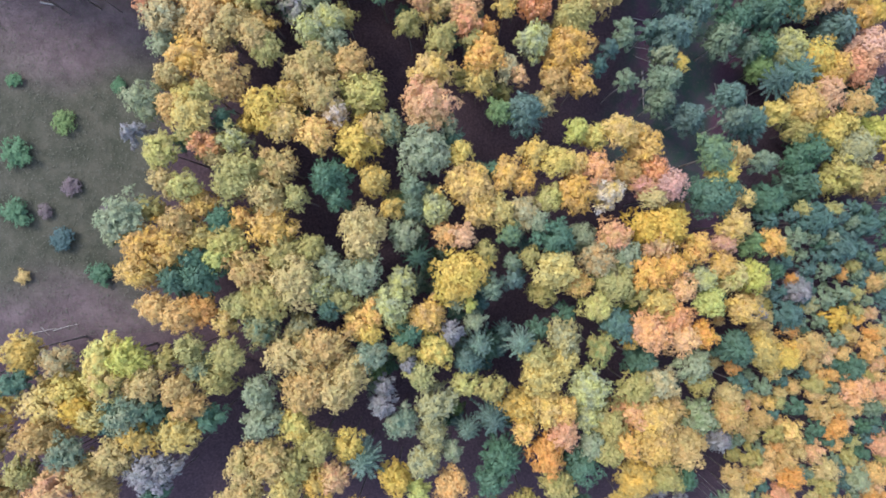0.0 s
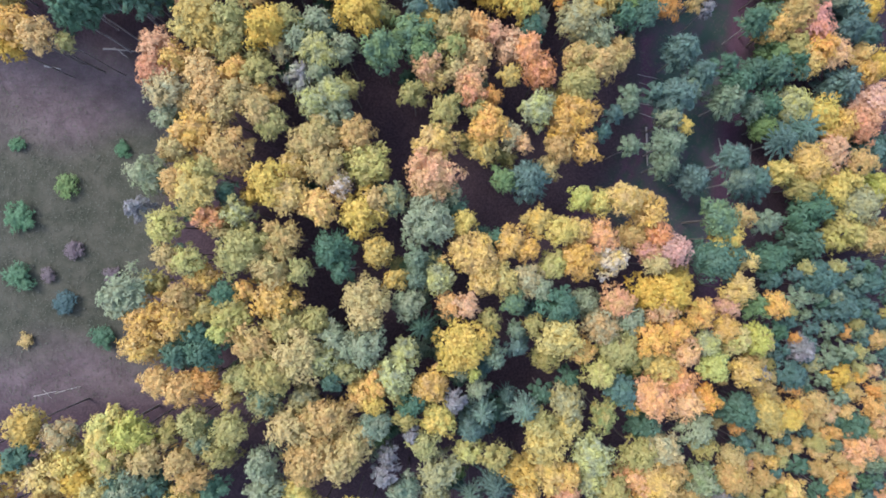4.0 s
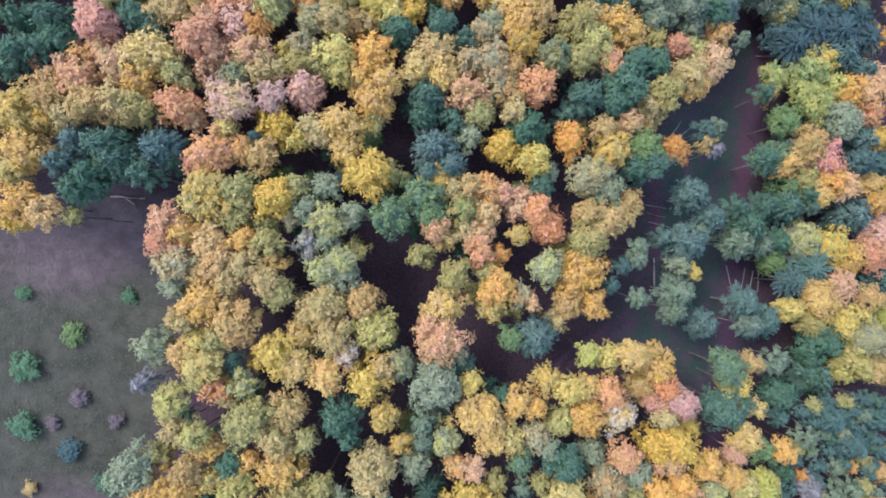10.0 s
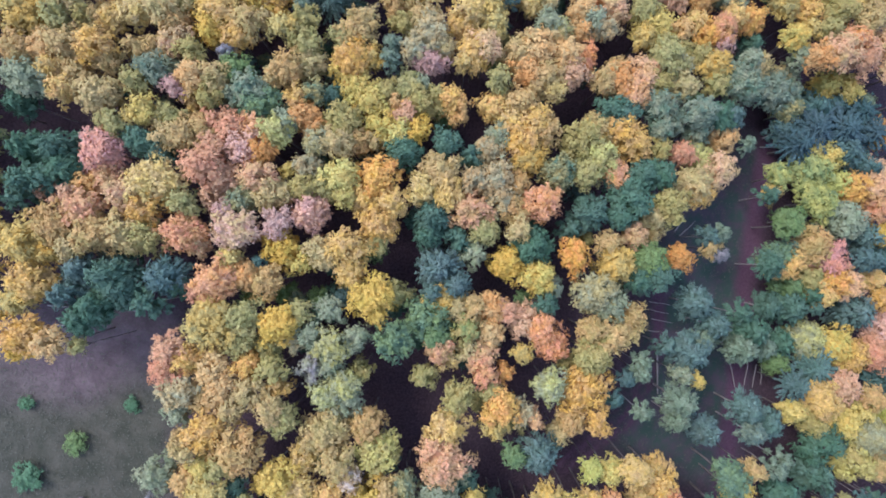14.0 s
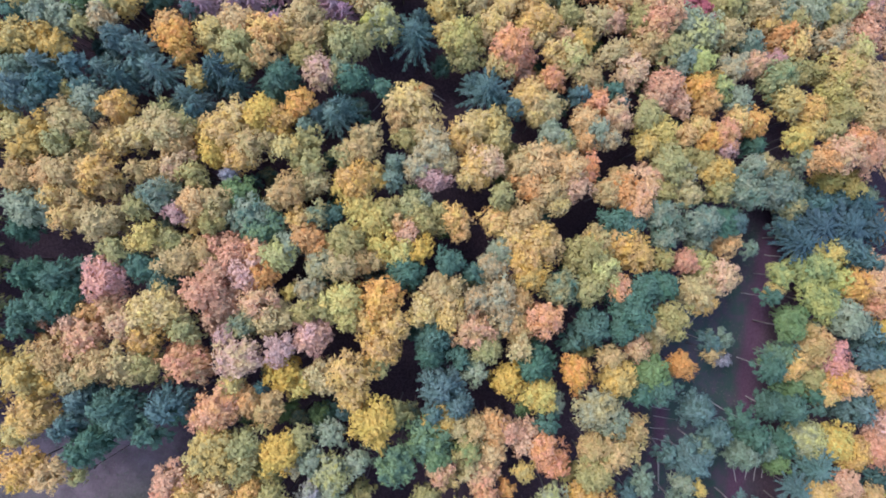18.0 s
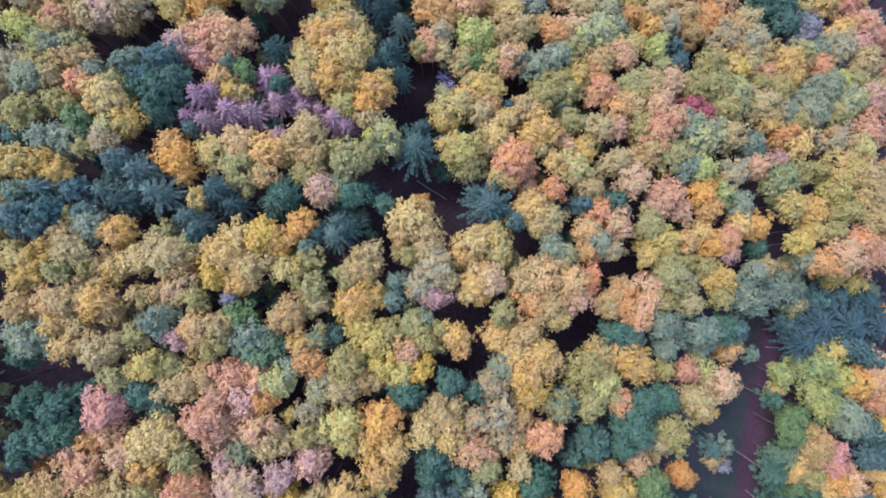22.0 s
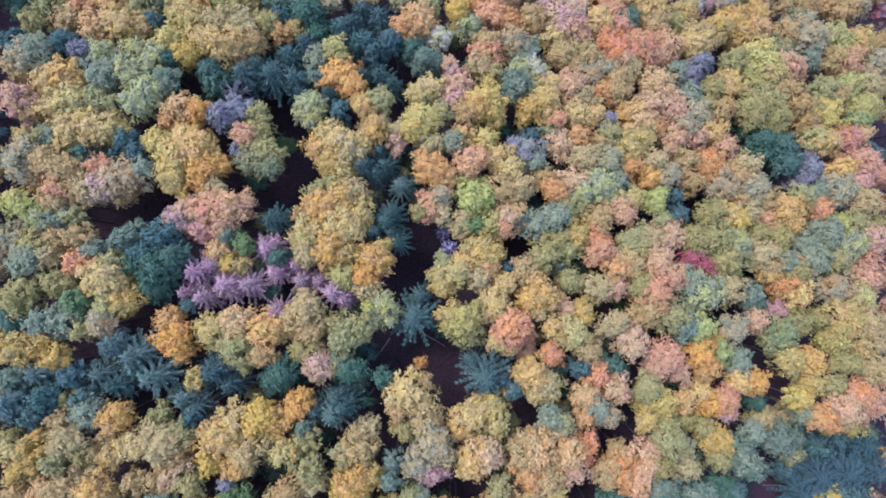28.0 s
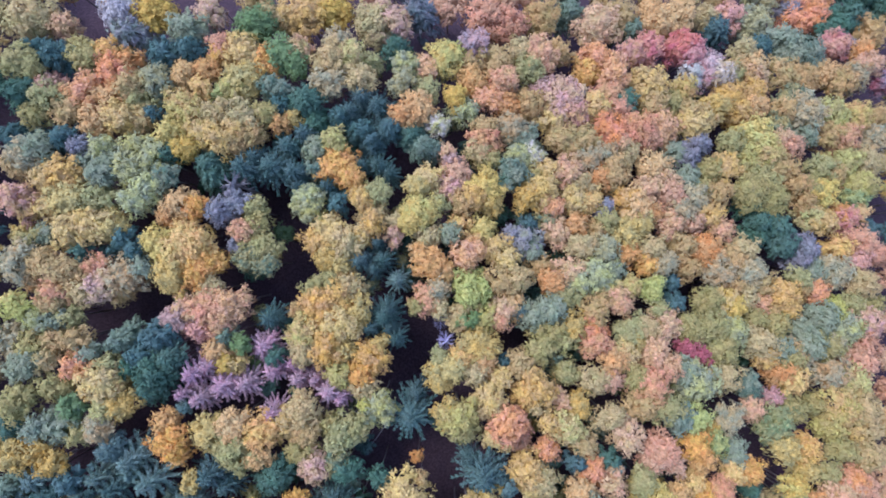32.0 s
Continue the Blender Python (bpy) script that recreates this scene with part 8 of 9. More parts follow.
broadleaf(8.5, 169.8, 3.05, 19.1, "T")
broadleaf(9.4, 165.8, 3.00, 19.9, "V")
broadleaf(11.6, 168.9, 3.67, 21.2, "RT")
broadleaf(13.0, 165.3, 1.66, 11.3, "G")
broadleaf(15.1, 170.3, 3.07, 20.1, "T")
broadleaf(21.2, 167.5, 3.12, 18.5, "YO")
broadleaf(23.4, 170.1, 3.81, 19.8, "RO")
broadleaf(26.4, 166.7, 3.75, 21.1, "RO")
broadleaf(30.0, 167.2, 1.43, 11.4, "VG")
broadleaf(32.8, 166.9, 2.93, 19.2, "T")
broadleaf(33.6, 165.3, 3.79, 20.8, "TY")
broadleaf(41.9, 165.9, 3.23, 18.4, "LT")
broadleaf(44.8, 170.2, 3.04, 18.6, "W")
broadleaf(46.9, 166.9, 1.77, 10.5, "G")
broadleaf(50.3, 170.2, 3.03, 20.7, "WT")
broadleaf(52.1, 165.3, 3.99, 19.1, "YT")
broadleaf(53.8, 170.6, 2.61, 18.8, "V")
broadleaf(57.6, 166.7, 3.80, 19.2, "TY")
broadleaf(68.5, 167.4, 3.39, 19.4, "VG")
broadleaf(89.8, 165.3, 2.75, 19.1, "T")
broadleaf(96.9, 167.7, 2.55, 17.7, "V")
broadleaf(-100.8, 174.0, 2.87, 19.7, "VY", True)
broadleaf(-94.6, 172.6, 3.08, 18.3, "TO", True)
broadleaf(-89.3, 171.7, 3.15, 19.3, "VY", True)
broadleaf(-79.3, 172.6, 3.57, 18.7, "TV")
broadleaf(-73.3, 173.5, 2.83, 18.3, "TV")
broadleaf(-66.9, 173.6, 3.21, 18.6, "RT")
broadleaf(-60.0, 175.1, 2.96, 18.7, "Y")
broadleaf(-55.5, 176.8, 2.99, 17.7, "Y")
broadleaf(-50.7, 175.6, 2.48, 17.2, "TP")
broadleaf(-42.3, 176.3, 3.30, 17.2, "T")
broadleaf(-38.6, 171.4, 3.06, 18.2, "T")
broadleaf(-35.7, 171.8, 3.08, 18.2, "YT")
broadleaf(-32.5, 172.8, 4.09, 19.7, "YT")
broadleaf(-27.8, 173.8, 3.53, 19.0, "Y")
broadleaf(-20.4, 172.1, 4.16, 19.7, "TV")
broadleaf(-17.3, 172.5, 4.19, 19.7, "TP")
broadleaf(0.7, 176.4, 4.37, 19.7, "R")
broadleaf(5.2, 175.8, 4.40, 19.7, "R")
broadleaf(30.8, 172.4, 3.20, 19.5, "TP")
broadleaf(34.5, 174.2, 3.46, 20.1, "RC")
broadleaf(42.3, 175.5, 3.99, 20.5, "RC")
broadleaf(44.2, 174.0, 3.26, 20.9, "CP")
broadleaf(47.4, 171.2, 4.01, 19.6, "WP")
broadleaf(57.1, 176.5, 3.39, 20.1, "TV")
broadleaf(58.6, 173.6, 4.12, 19.7, "TO")
broadleaf(59.8, 171.8, 3.15, 18.7, "TR")
broadleaf(66.3, 172.4, 3.41, 19.8, "TV")
broadleaf(70.2, 172.1, 3.67, 20.6, "T")
broadleaf(74.4, 174.6, 3.00, 19.1, "T")
broadleaf(77.0, 174.2, 3.51, 19.8, "TO")
broadleaf(80.6, 172.3, 3.49, 20.4, "TV")
broadleaf(83.6, 174.0, 4.27, 21.5, "TK")
broadleaf(94.0, 174.7, 3.00, 18.5, "UC")
broadleaf(98.6, 171.8, 3.02, 18.2, "V")
broadleaf(-100.2, 177.5, 3.12, 18.1, "TV", True)
broadleaf(-94.4, 182.1, 2.86, 18.7, "T", True)
broadleaf(-89.6, 182.3, 2.79, 17.3, "TV", True)
broadleaf(-38.3, 179.4, 2.84, 18.8, "T")
broadleaf(-32.9, 180.1, 3.09, 18.7, "YT")
broadleaf(-27.7, 180.6, 2.98, 17.5, "YT")
broadleaf(-21.5, 180.3, 3.41, 17.9, "TP")
broadleaf(-6.8, 178.8, 3.39, 18.2, "R")
broadleaf(4.9, 181.5, 2.41, 18.3, "R")
broadleaf(9.1, 182.9, 2.55, 18.0, "R")
broadleaf(12.1, 178.3, 4.05, 19.4, "TV")
broadleaf(24.0, 178.7, 4.59, 19.7, "TR")
broadleaf(29.3, 181.2, 3.99, 19.0, "T")
broadleaf(36.7, 180.7, 4.73, 19.7, "OT")
broadleaf(42.2, 183.0, 4.81, 19.7, "TO")
broadleaf(67.2, 180.7, 3.47, 21.1, "K")
broadleaf(68.9, 177.9, 4.48, 20.8, "K")
broadleaf(73.9, 178.2, 3.74, 21.4, "KG")
broadleaf(81.2, 181.9, 3.59, 20.5, "RC")
broadleaf(88.8, 177.6, 3.58, 20.8, "R")
broadleaf(88.9, 181.0, 3.12, 19.4, "TO")
broadleaf(99.3, 178.4, 2.99, 18.7, "V")
broadleaf(-100.2, 188.6, 3.01, 17.4, "G", True)
broadleaf(5.1, 186.1, 3.29, 18.9, "R")
broadleaf(25.7, 186.8, 2.96, 17.2, "T")
broadleaf(37.1, 186.6, 2.60, 17.5, "OT")
broadleaf(44.8, 188.8, 2.47, 18.7, "T")
broadleaf(49.9, 185.0, 3.72, 18.2, "T")
broadleaf(55.7, 186.0, 3.77, 18.2, "RP")
broadleaf(61.9, 184.9, 5.02, 19.7, "VK")
broadleaf(82.1, 187.0, 5.25, 19.7, "G")
broadleaf(93.7, 187.5, 5.38, 17.5, "T")
broadleaf(-95.6, 193.0, 3.46, 17.8, "V", True)
broadleaf(34.4, 191.6, 3.54, 18.7, "T")
broadleaf(47.7, 191.8, 2.73, 18.6, "T")
broadleaf(53.0, 191.3, 3.13, 18.5, "T")
broadleaf(62.5, 192.9, 2.44, 17.5, "VK")
broadleaf(66.9, 191.6, 2.65, 17.4, "VK")
broadleaf(76.3, 189.1, 5.23, 19.7, "RO")
broadleaf(82.2, 195.0, 2.93, 17.6, "RO")
broadleaf(57.2, 195.8, 2.86, 18.8, "RP")
broadleaf(65.6, 196.4, 3.14, 18.6, "VK")
broadleaf(70.9, 196.0, 3.23, 18.9, "RO")
broadleaf(75.8, 196.1, 2.84, 17.5, "RO")
conifer(85.7, -51.7, 1.26, 12.8, "B")
conifer(99.1, -53.5, 1.39, 13.1, "B", True)
conifer(35.4, -45.9, 3.24, 18.6, "U")
conifer(41.9, -46.5, 2.71, 17.4, "U")
conifer(50.4, -47.0, 1.21, 12.4, "B")
conifer(52.4, -46.2, 1.18, 12.9, "K")
conifer(53.1, -47.9, 1.28, 12.3, "K")
conifer(56.9, -48.1, 1.51, 12.9, "B")
conifer(57.5, -46.0, 1.46, 12.6, "B")
conifer(59.4, -47.4, 1.43, 12.6, "K")
conifer(63.7, -48.9, 1.18, 12.5, "G")
conifer(77.0, -47.5, 1.29, 12.3, "B")
conifer(78.7, -46.1, 1.16, 13.3, "B")
conifer(81.7, -48.7, 1.26, 12.4, "K")
conifer(90.8, -47.4, 1.31, 13.3, "K")
conifer(92.4, -45.8, 1.37, 13.3, "K")
conifer(95.1, -48.4, 1.64, 12.7, "G")
conifer(99.0, -48.5, 1.43, 12.7, "B", True)
conifer(99.5, -50.6, 1.30, 13.2, "G", True)
conifer(23.3, -43.8, 2.52, 18.5, "G")
conifer(38.0, -42.3, 2.36, 14.7, "U")
conifer(41.6, -39.9, 2.93, 18.7, "G")
conifer(60.3, -44.8, 1.46, 12.7, "B")
conifer(67.8, -42.1, 1.19, 13.5, "K")
conifer(68.6, -43.9, 1.60, 12.4, "B")
conifer(70.5, -43.2, 1.26, 12.5, "K")
conifer(75.9, -40.9, 1.36, 13.0, "K")
conifer(76.8, -42.8, 1.69, 13.3, "B")
conifer(81.0, -40.1, 1.25, 12.7, "G")
conifer(83.1, -40.4, 1.66, 12.5, "G")
conifer(87.8, -44.1, 1.36, 13.3, "K")
conifer(94.7, -41.0, 1.58, 12.8, "K")
conifer(9.5, -33.4, 3.40, 20.0, "G")
conifer(48.4, -33.4, 2.76, 18.1, "U")
conifer(52.3, -35.4, 1.22, 13.2, "K")
conifer(54.2, -35.1, 1.48, 12.6, "K")
conifer(56.4, -38.1, 2.26, 15.2, "V")
conifer(58.8, -37.4, 1.64, 12.4, "K")
conifer(60.8, -34.1, 2.27, 15.2, "V")
conifer(69.7, -36.3, 1.22, 12.7, "G")
conifer(71.0, -34.2, 1.67, 13.8, "G")
conifer(73.8, -36.6, 1.35, 13.5, "G")
conifer(77.9, -36.5, 1.26, 13.2, "G")
conifer(81.9, -34.6, 1.49, 13.3, "G")
conifer(82.8, -37.2, 1.27, 13.1, "B")
conifer(83.9, -33.3, 1.30, 13.6, "G")
conifer(84.6, -35.3, 1.57, 12.7, "B")
conifer(87.9, -35.5, 1.26, 12.7, "G")
conifer(0.6, -28.2, 1.33, 11.2, "G")
conifer(2.2, -28.3, 1.47, 11.8, "B")
conifer(10.8, -29.5, 1.40, 10.2, "B")
conifer(60.9, -30.4, 1.16, 13.4, "B")
conifer(65.4, -29.2, 2.12, 14.9, "G")
conifer(81.0, -27.1, 1.42, 12.5, "G")
conifer(82.6, -30.3, 2.37, 15.2, "K")
conifer(95.8, -28.2, 1.46, 12.8, "G", True)
conifer(-48.7, -26.1, 2.10, 15.1, "B")
conifer(-41.3, -21.3, 1.58, 11.2, "B")
conifer(-23.9, -21.5, 1.57, 10.5, "B")
conifer(-23.1, -23.7, 1.50, 11.9, "G")
conifer(-9.3, -23.7, 2.04, 18.6, "U")
conifer(18.9, -21.3, 1.62, 10.1, "G")
conifer(39.9, -24.0, 1.30, 9.7, "B")
conifer(53.2, -24.2, 2.05, 14.9, "B")
conifer(55.4, -22.9, 1.31, 13.1, "K")
conifer(58.1, -25.1, 1.92, 14.5, "K")
conifer(62.8, -24.4, 1.25, 13.0, "B")
conifer(63.1, -22.1, 1.42, 13.3, "K")
conifer(67.2, -23.3, 1.31, 13.0, "B")
conifer(73.1, -21.4, 1.46, 13.0, "G")
conifer(74.3, -26.4, 1.58, 12.9, "K")
conifer(76.4, -22.5, 2.79, 16.3, "G")
conifer(80.5, -22.0, 1.65, 12.5, "K")
conifer(88.7, -23.6, 1.34, 12.8, "K")
conifer(90.8, -24.8, 1.37, 13.0, "K")
conifer(-49.7, -19.7, 1.70, 12.1, "B")
conifer(-9.0, -19.0, 1.68, 10.3, "G")
conifer(-8.9, -20.9, 1.71, 17.4, "U")
conifer(-5.0, -17.7, 1.36, 18.4, "U")
conifer(2.8, -15.6, 1.49, 11.6, "GK")
conifer(4.0, -17.4, 2.44, 18.5, "J")
conifer(6.8, -18.8, 1.80, 11.3, "B")
conifer(7.9, -16.8, 1.87, 12.0, "G")
conifer(8.2, -15.0, 1.85, 11.9, "G")
conifer(9.3, -16.4, 1.83, 12.0, "B")
conifer(33.4, -18.7, 2.82, 18.0, "G")
conifer(50.1, -17.0, 3.05, 20.6, "G")
conifer(53.9, -20.6, 1.26, 12.7, "K")
conifer(67.0, -15.1, 1.27, 12.3, "G")
conifer(71.0, -18.1, 1.49, 12.4, "B")
conifer(73.4, -16.8, 1.97, 14.5, "K")
conifer(84.1, -19.6, 1.62, 13.4, "K")
conifer(88.0, -20.6, 1.21, 12.8, "K")
conifer(92.0, -15.4, 1.64, 12.5, "B")
conifer(93.8, -16.6, 1.68, 12.3, "B", True)
conifer(-13.9, -13.0, 1.87, 10.9, "GK")
conifer(-1.9, -13.0, 1.81, 10.9, "GK")
conifer(1.4, -12.7, 1.88, 19.0, "U")
conifer(2.3, -10.7, 1.58, 9.6, "G")
conifer(5.4, -9.7, 1.49, 10.7, "GK")
conifer(16.0, -13.1, 2.02, 14.7, "G")
conifer(20.3, -10.9, 1.95, 14.3, "G")
conifer(56.1, -11.5, 1.89, 14.5, "U")
conifer(62.2, -12.0, 2.68, 16.3, "B")
conifer(64.7, -11.6, 1.24, 13.1, "B")
conifer(65.5, -13.5, 1.49, 13.0, "K")
conifer(66.6, -9.2, 1.30, 12.6, "B")
conifer(70.4, -13.5, 1.70, 13.1, "K")
conifer(70.4, -9.3, 1.95, 14.5, "K")
conifer(75.2, -10.1, 1.24, 12.3, "G")
conifer(80.3, -9.8, 1.22, 13.4, "K")
conifer(84.2, -10.5, 1.17, 13.4, "B")
conifer(85.1, -14.4, 1.33, 13.6, "K")
conifer(86.6, -11.6, 1.41, 12.7, "K")
conifer(89.8, -14.5, 1.39, 12.4, "G")
conifer(91.1, -11.1, 1.29, 13.3, "B")
conifer(-37.5, -3.9, 3.17, 19.1, "G")
conifer(-33.9, -3.8, 2.82, 20.1, "G")
conifer(-16.7, -8.7, 1.96, 19.2, "G")
conifer(-3.9, -5.5, 1.83, 11.8, "GK")
conifer(-2.2, -3.1, 1.53, 11.8, "G")
conifer(5.9, -8.5, 1.72, 11.9, "B")
conifer(7.4, -5.9, 1.90, 18.7, "K")
conifer(11.2, -4.8, 1.77, 16.8, "J")
conifer(12.6, -4.2, 1.32, 12.4, "B")
conifer(42.4, -7.5, 1.59, 11.8, "GK")
conifer(48.1, -8.6, 2.33, 14.7, "G")
conifer(57.9, -8.0, 1.44, 12.5, "K")
conifer(58.6, -6.0, 1.30, 13.1, "B")
conifer(59.1, -3.9, 2.04, 14.9, "G")
conifer(59.6, -8.5, 1.15, 13.0, "B")
conifer(61.4, -7.6, 1.22, 13.1, "B")
conifer(64.7, -7.5, 2.38, 15.6, "U")
conifer(66.7, -6.1, 1.29, 13.3, "B")
conifer(67.1, -3.7, 1.52, 13.2, "B")
conifer(67.8, -7.5, 1.48, 12.6, "G")
conifer(70.3, -4.1, 1.78, 14.1, "K")
conifer(72.5, -3.7, 1.51, 13.6, "B")
conifer(73.8, -8.3, 2.12, 14.9, "K")
conifer(78.0, -4.7, 1.64, 13.0, "K")
conifer(78.7, -6.7, 1.34, 12.8, "B")
conifer(80.1, -4.9, 1.33, 12.3, "B")
conifer(82.4, -3.1, 1.43, 12.9, "B")
conifer(84.2, -8.5, 1.55, 13.4, "B")
conifer(84.8, -3.8, 1.19, 13.0, "G")
conifer(87.4, -4.2, 1.16, 13.4, "B")
conifer(88.0, -6.4, 1.67, 13.2, "B")
conifer(88.0, -8.7, 1.16, 13.1, "K")
conifer(89.5, -4.6, 1.69, 13.4, "B")
conifer(-34.9, -1.5, 2.20, 19.1, "G")
conifer(-3.7, 1.8, 1.37, 9.8, "GK")
conifer(-0.1, -0.7, 1.73, 9.5, "GK")
conifer(11.0, -2.1, 1.40, 17.3, "K")
conifer(14.1, 0.5, 1.65, 10.0, "B")
conifer(62.0, -2.4, 1.61, 13.2, "B")
conifer(63.5, 2.1, 2.06, 14.9, "K")
conifer(65.5, -1.0, 1.49, 13.0, "K")
conifer(67.7, 2.1, 1.25, 13.4, "K")
conifer(69.5, 1.1, 1.34, 12.8, "G")
conifer(69.6, 2.8, 1.15, 12.9, "B")
conifer(69.6, -1.3, 1.40, 12.6, "B")
conifer(73.4, 0.1, 2.88, 16.7, "B")
conifer(76.5, 2.4, 1.35, 12.4, "B")
conifer(78.4, 0.6, 1.28, 13.1, "B")
conifer(78.7, -1.2, 1.31, 13.1, "G")
conifer(80.2, -1.9, 1.25, 13.4, "B")
conifer(80.3, 0.0, 1.63, 12.9, "B")
conifer(83.7, 2.3, 1.50, 13.6, "G")
conifer(86.2, -1.1, 1.65, 12.5, "G")
conifer(88.5, 0.1, 1.63, 12.7, "B")
conifer(88.6, 2.7, 1.60, 13.1, "B")
conifer(92.4, -2.9, 1.42, 12.8, "B", True)
conifer(-37.8, 5.9, 1.82, 10.9, "G")
conifer(-15.0, 7.4, 2.03, 19.0, "G")
conifer(-4.6, 6.0, 2.37, 17.6, "K")
conifer(-2.0, 8.8, 1.87, 11.9, "GK")
conifer(58.9, 5.1, 1.88, 12.3, "B")
conifer(61.0, 4.9, 1.29, 10.3, "B")
conifer(63.6, 6.0, 1.43, 12.6, "B")
conifer(65.0, 4.2, 1.40, 13.0, "B")
conifer(67.9, 5.2, 2.68, 16.3, "B")
conifer(69.2, 7.6, 1.56, 12.3, "B")
conifer(72.3, 5.0, 1.21, 12.3, "B")
conifer(73.7, 3.3, 1.61, 12.5, "B")
conifer(74.1, 6.0, 1.32, 13.1, "B")
conifer(76.2, 4.9, 1.49, 13.5, "K")
conifer(76.8, 7.8, 1.38, 12.8, "B")
conifer(79.0, 4.3, 2.45, 15.6, "B")
conifer(79.3, 7.4, 1.62, 12.9, "G")
conifer(81.0, 6.4, 1.42, 12.4, "B")
conifer(83.2, 5.7, 1.54, 12.8, "G")
conifer(85.3, 5.0, 1.38, 12.7, "K")
conifer(86.9, 4.1, 1.34, 13.3, "G")
conifer(88.4, 6.1, 1.23, 12.9, "B")
conifer(89.4, 7.8, 1.44, 13.5, "K")
conifer(91.1, 4.5, 1.44, 13.4, "G", True)
conifer(92.5, 6.9, 1.22, 13.4, "K", True)
conifer(-33.3, 12.2, 1.87, 10.3, "B")
conifer(-16.4, 10.1, 3.06, 20.4, "G")
conifer(-4.5, 9.2, 1.83, 18.8, "K")
conifer(67.5, 11.8, 4.02, 12.1, "G")
conifer(85.3, 9.0, 2.65, 18.6, "G")
conifer(89.9, 12.2, 2.56, 18.1, "B", True)
conifer(-42.6, 15.9, 1.85, 18.2, "U")
conifer(-38.7, 16.4, 1.67, 12.0, "G")
conifer(-21.7, 20.2, 1.64, 12.0, "G")
conifer(-10.8, 19.3, 1.79, 12.3, "G")
conifer(56.1, 15.2, 2.05, 15.1, "K")
conifer(58.7, 15.9, 2.24, 12.7, "K")
conifer(12.6, 21.3, 3.46, 19.8, "J")
conifer(36.8, 25.0, 2.35, 15.8, "K")
conifer(42.4, 22.7, 2.88, 15.5, "J")
conifer(49.8, 26.2, 2.90, 16.7, "J")
conifer(50.3, 22.5, 2.40, 17.2, "BK")
conifer(55.1, 22.8, 3.38, 13.9, "J")
conifer(24.9, 29.4, 1.53, 16.7, "B")
conifer(27.1, 32.5, 1.63, 16.4, "B")
conifer(29.5, 27.3, 1.81, 17.4, "K")
conifer(37.1, 28.2, 3.00, 17.0, "K")
conifer(83.4, 29.9, 4.62, 12.1, "B")
conifer(-19.7, 33.4, 1.52, 11.9, "GK")
conifer(-6.3, 37.8, 1.62, 9.7, "G")
conifer(-1.0, 38.5, 1.43, 9.6, "G")
conifer(28.9, 35.3, 1.78, 18.4, "K")
conifer(29.1, 33.6, 1.61, 18.7, "K")
conifer(34.9, 37.2, 1.86, 13.8, "J")
conifer(38.9, 36.4, 3.56, 17.3, "J")
conifer(41.6, 37.8, 2.41, 14.5, "K")
conifer(48.8, 36.5, 3.09, 16.3, "K")
conifer(55.1, 36.2, 2.51, 12.5, "K")
conifer(58.4, 36.9, 2.87, 12.8, "G")
conifer(-51.1, 42.2, 2.70, 19.8, "G")
conifer(-49.6, 43.9, 2.70, 20.1, "G")
conifer(-42.8, 44.5, 2.29, 19.4, "G")
conifer(-38.6, 44.4, 1.77, 9.6, "G")
conifer(-20.6, 44.9, 1.85, 10.4, "G")
conifer(-10.3, 43.3, 1.83, 11.0, "G")
conifer(13.0, 44.3, 2.14, 19.3, "G")
conifer(40.1, 44.4, 3.03, 16.5, "J")
conifer(43.4, 40.7, 2.46, 16.7, "J")
conifer(48.3, 42.8, 2.13, 15.2, "G")
conifer(50.8, 39.5, 3.10, 16.5, "G")
conifer(56.3, 43.4, 2.58, 11.4, "G")
conifer(60.0, 43.3, 3.25, 13.9, "G")
conifer(65.2, 43.3, 1.49, 12.3, "G")
conifer(76.0, 42.4, 4.29, 12.5, "J")
conifer(-55.0, 47.8, 1.87, 10.3, "B")
conifer(-53.0, 45.6, 2.23, 19.7, "J")
conifer(-52.2, 48.7, 2.75, 18.2, "J")
conifer(-47.7, 47.8, 3.17, 20.4, "G")
conifer(-46.4, 46.2, 2.73, 19.6, "G")
conifer(-43.7, 47.0, 1.45, 11.1, "GK")
conifer(-40.6, 48.0, 2.90, 20.4, "B")
conifer(-39.8, 46.8, 1.95, 17.7, "G")
conifer(-30.0, 45.7, 1.51, 10.4, "G")
conifer(-28.6, 50.3, 1.11, 17.6, "B")
conifer(-19.6, 49.1, 1.58, 11.1, "G")
conifer(-18.0, 45.0, 1.54, 11.9, "B")
conifer(-4.2, 46.2, 1.83, 18.5, "J")
conifer(-3.3, 49.9, 3.52, 19.6, "J")
conifer(-0.8, 47.3, 2.33, 19.5, "J")
conifer(30.7, 46.9, 1.61, 12.0, "GK")
conifer(54.2, 51.0, 2.51, 16.0, "G")
conifer(64.8, 45.6, 1.86, 12.2, "G")
conifer(-93.8, 53.3, 2.98, 19.6, "TO", True)
conifer(-80.1, 52.2, 2.92, 19.7, "TK", True)
conifer(-48.1, 51.3, 1.77, 11.4, "G")
conifer(-47.6, 56.5, 1.80, 12.1, "B")
conifer(-5.1, 54.7, 2.34, 18.5, "G")
conifer(10.8, 53.1, 3.44, 20.2, "G")
conifer(11.8, 56.1, 1.76, 11.8, "G")
conifer(17.4, 56.4, 2.14, 16.8, "G")
conifer(42.5, 55.9, 2.00, 14.7, "J")
conifer(44.8, 56.3, 1.94, 14.9, "K")
conifer(45.2, 52.6, 1.46, 13.5, "U")
conifer(76.0, 52.3, 2.48, 15.1, "B")
conifer(77.7, 56.6, 3.81, 12.1, "J")
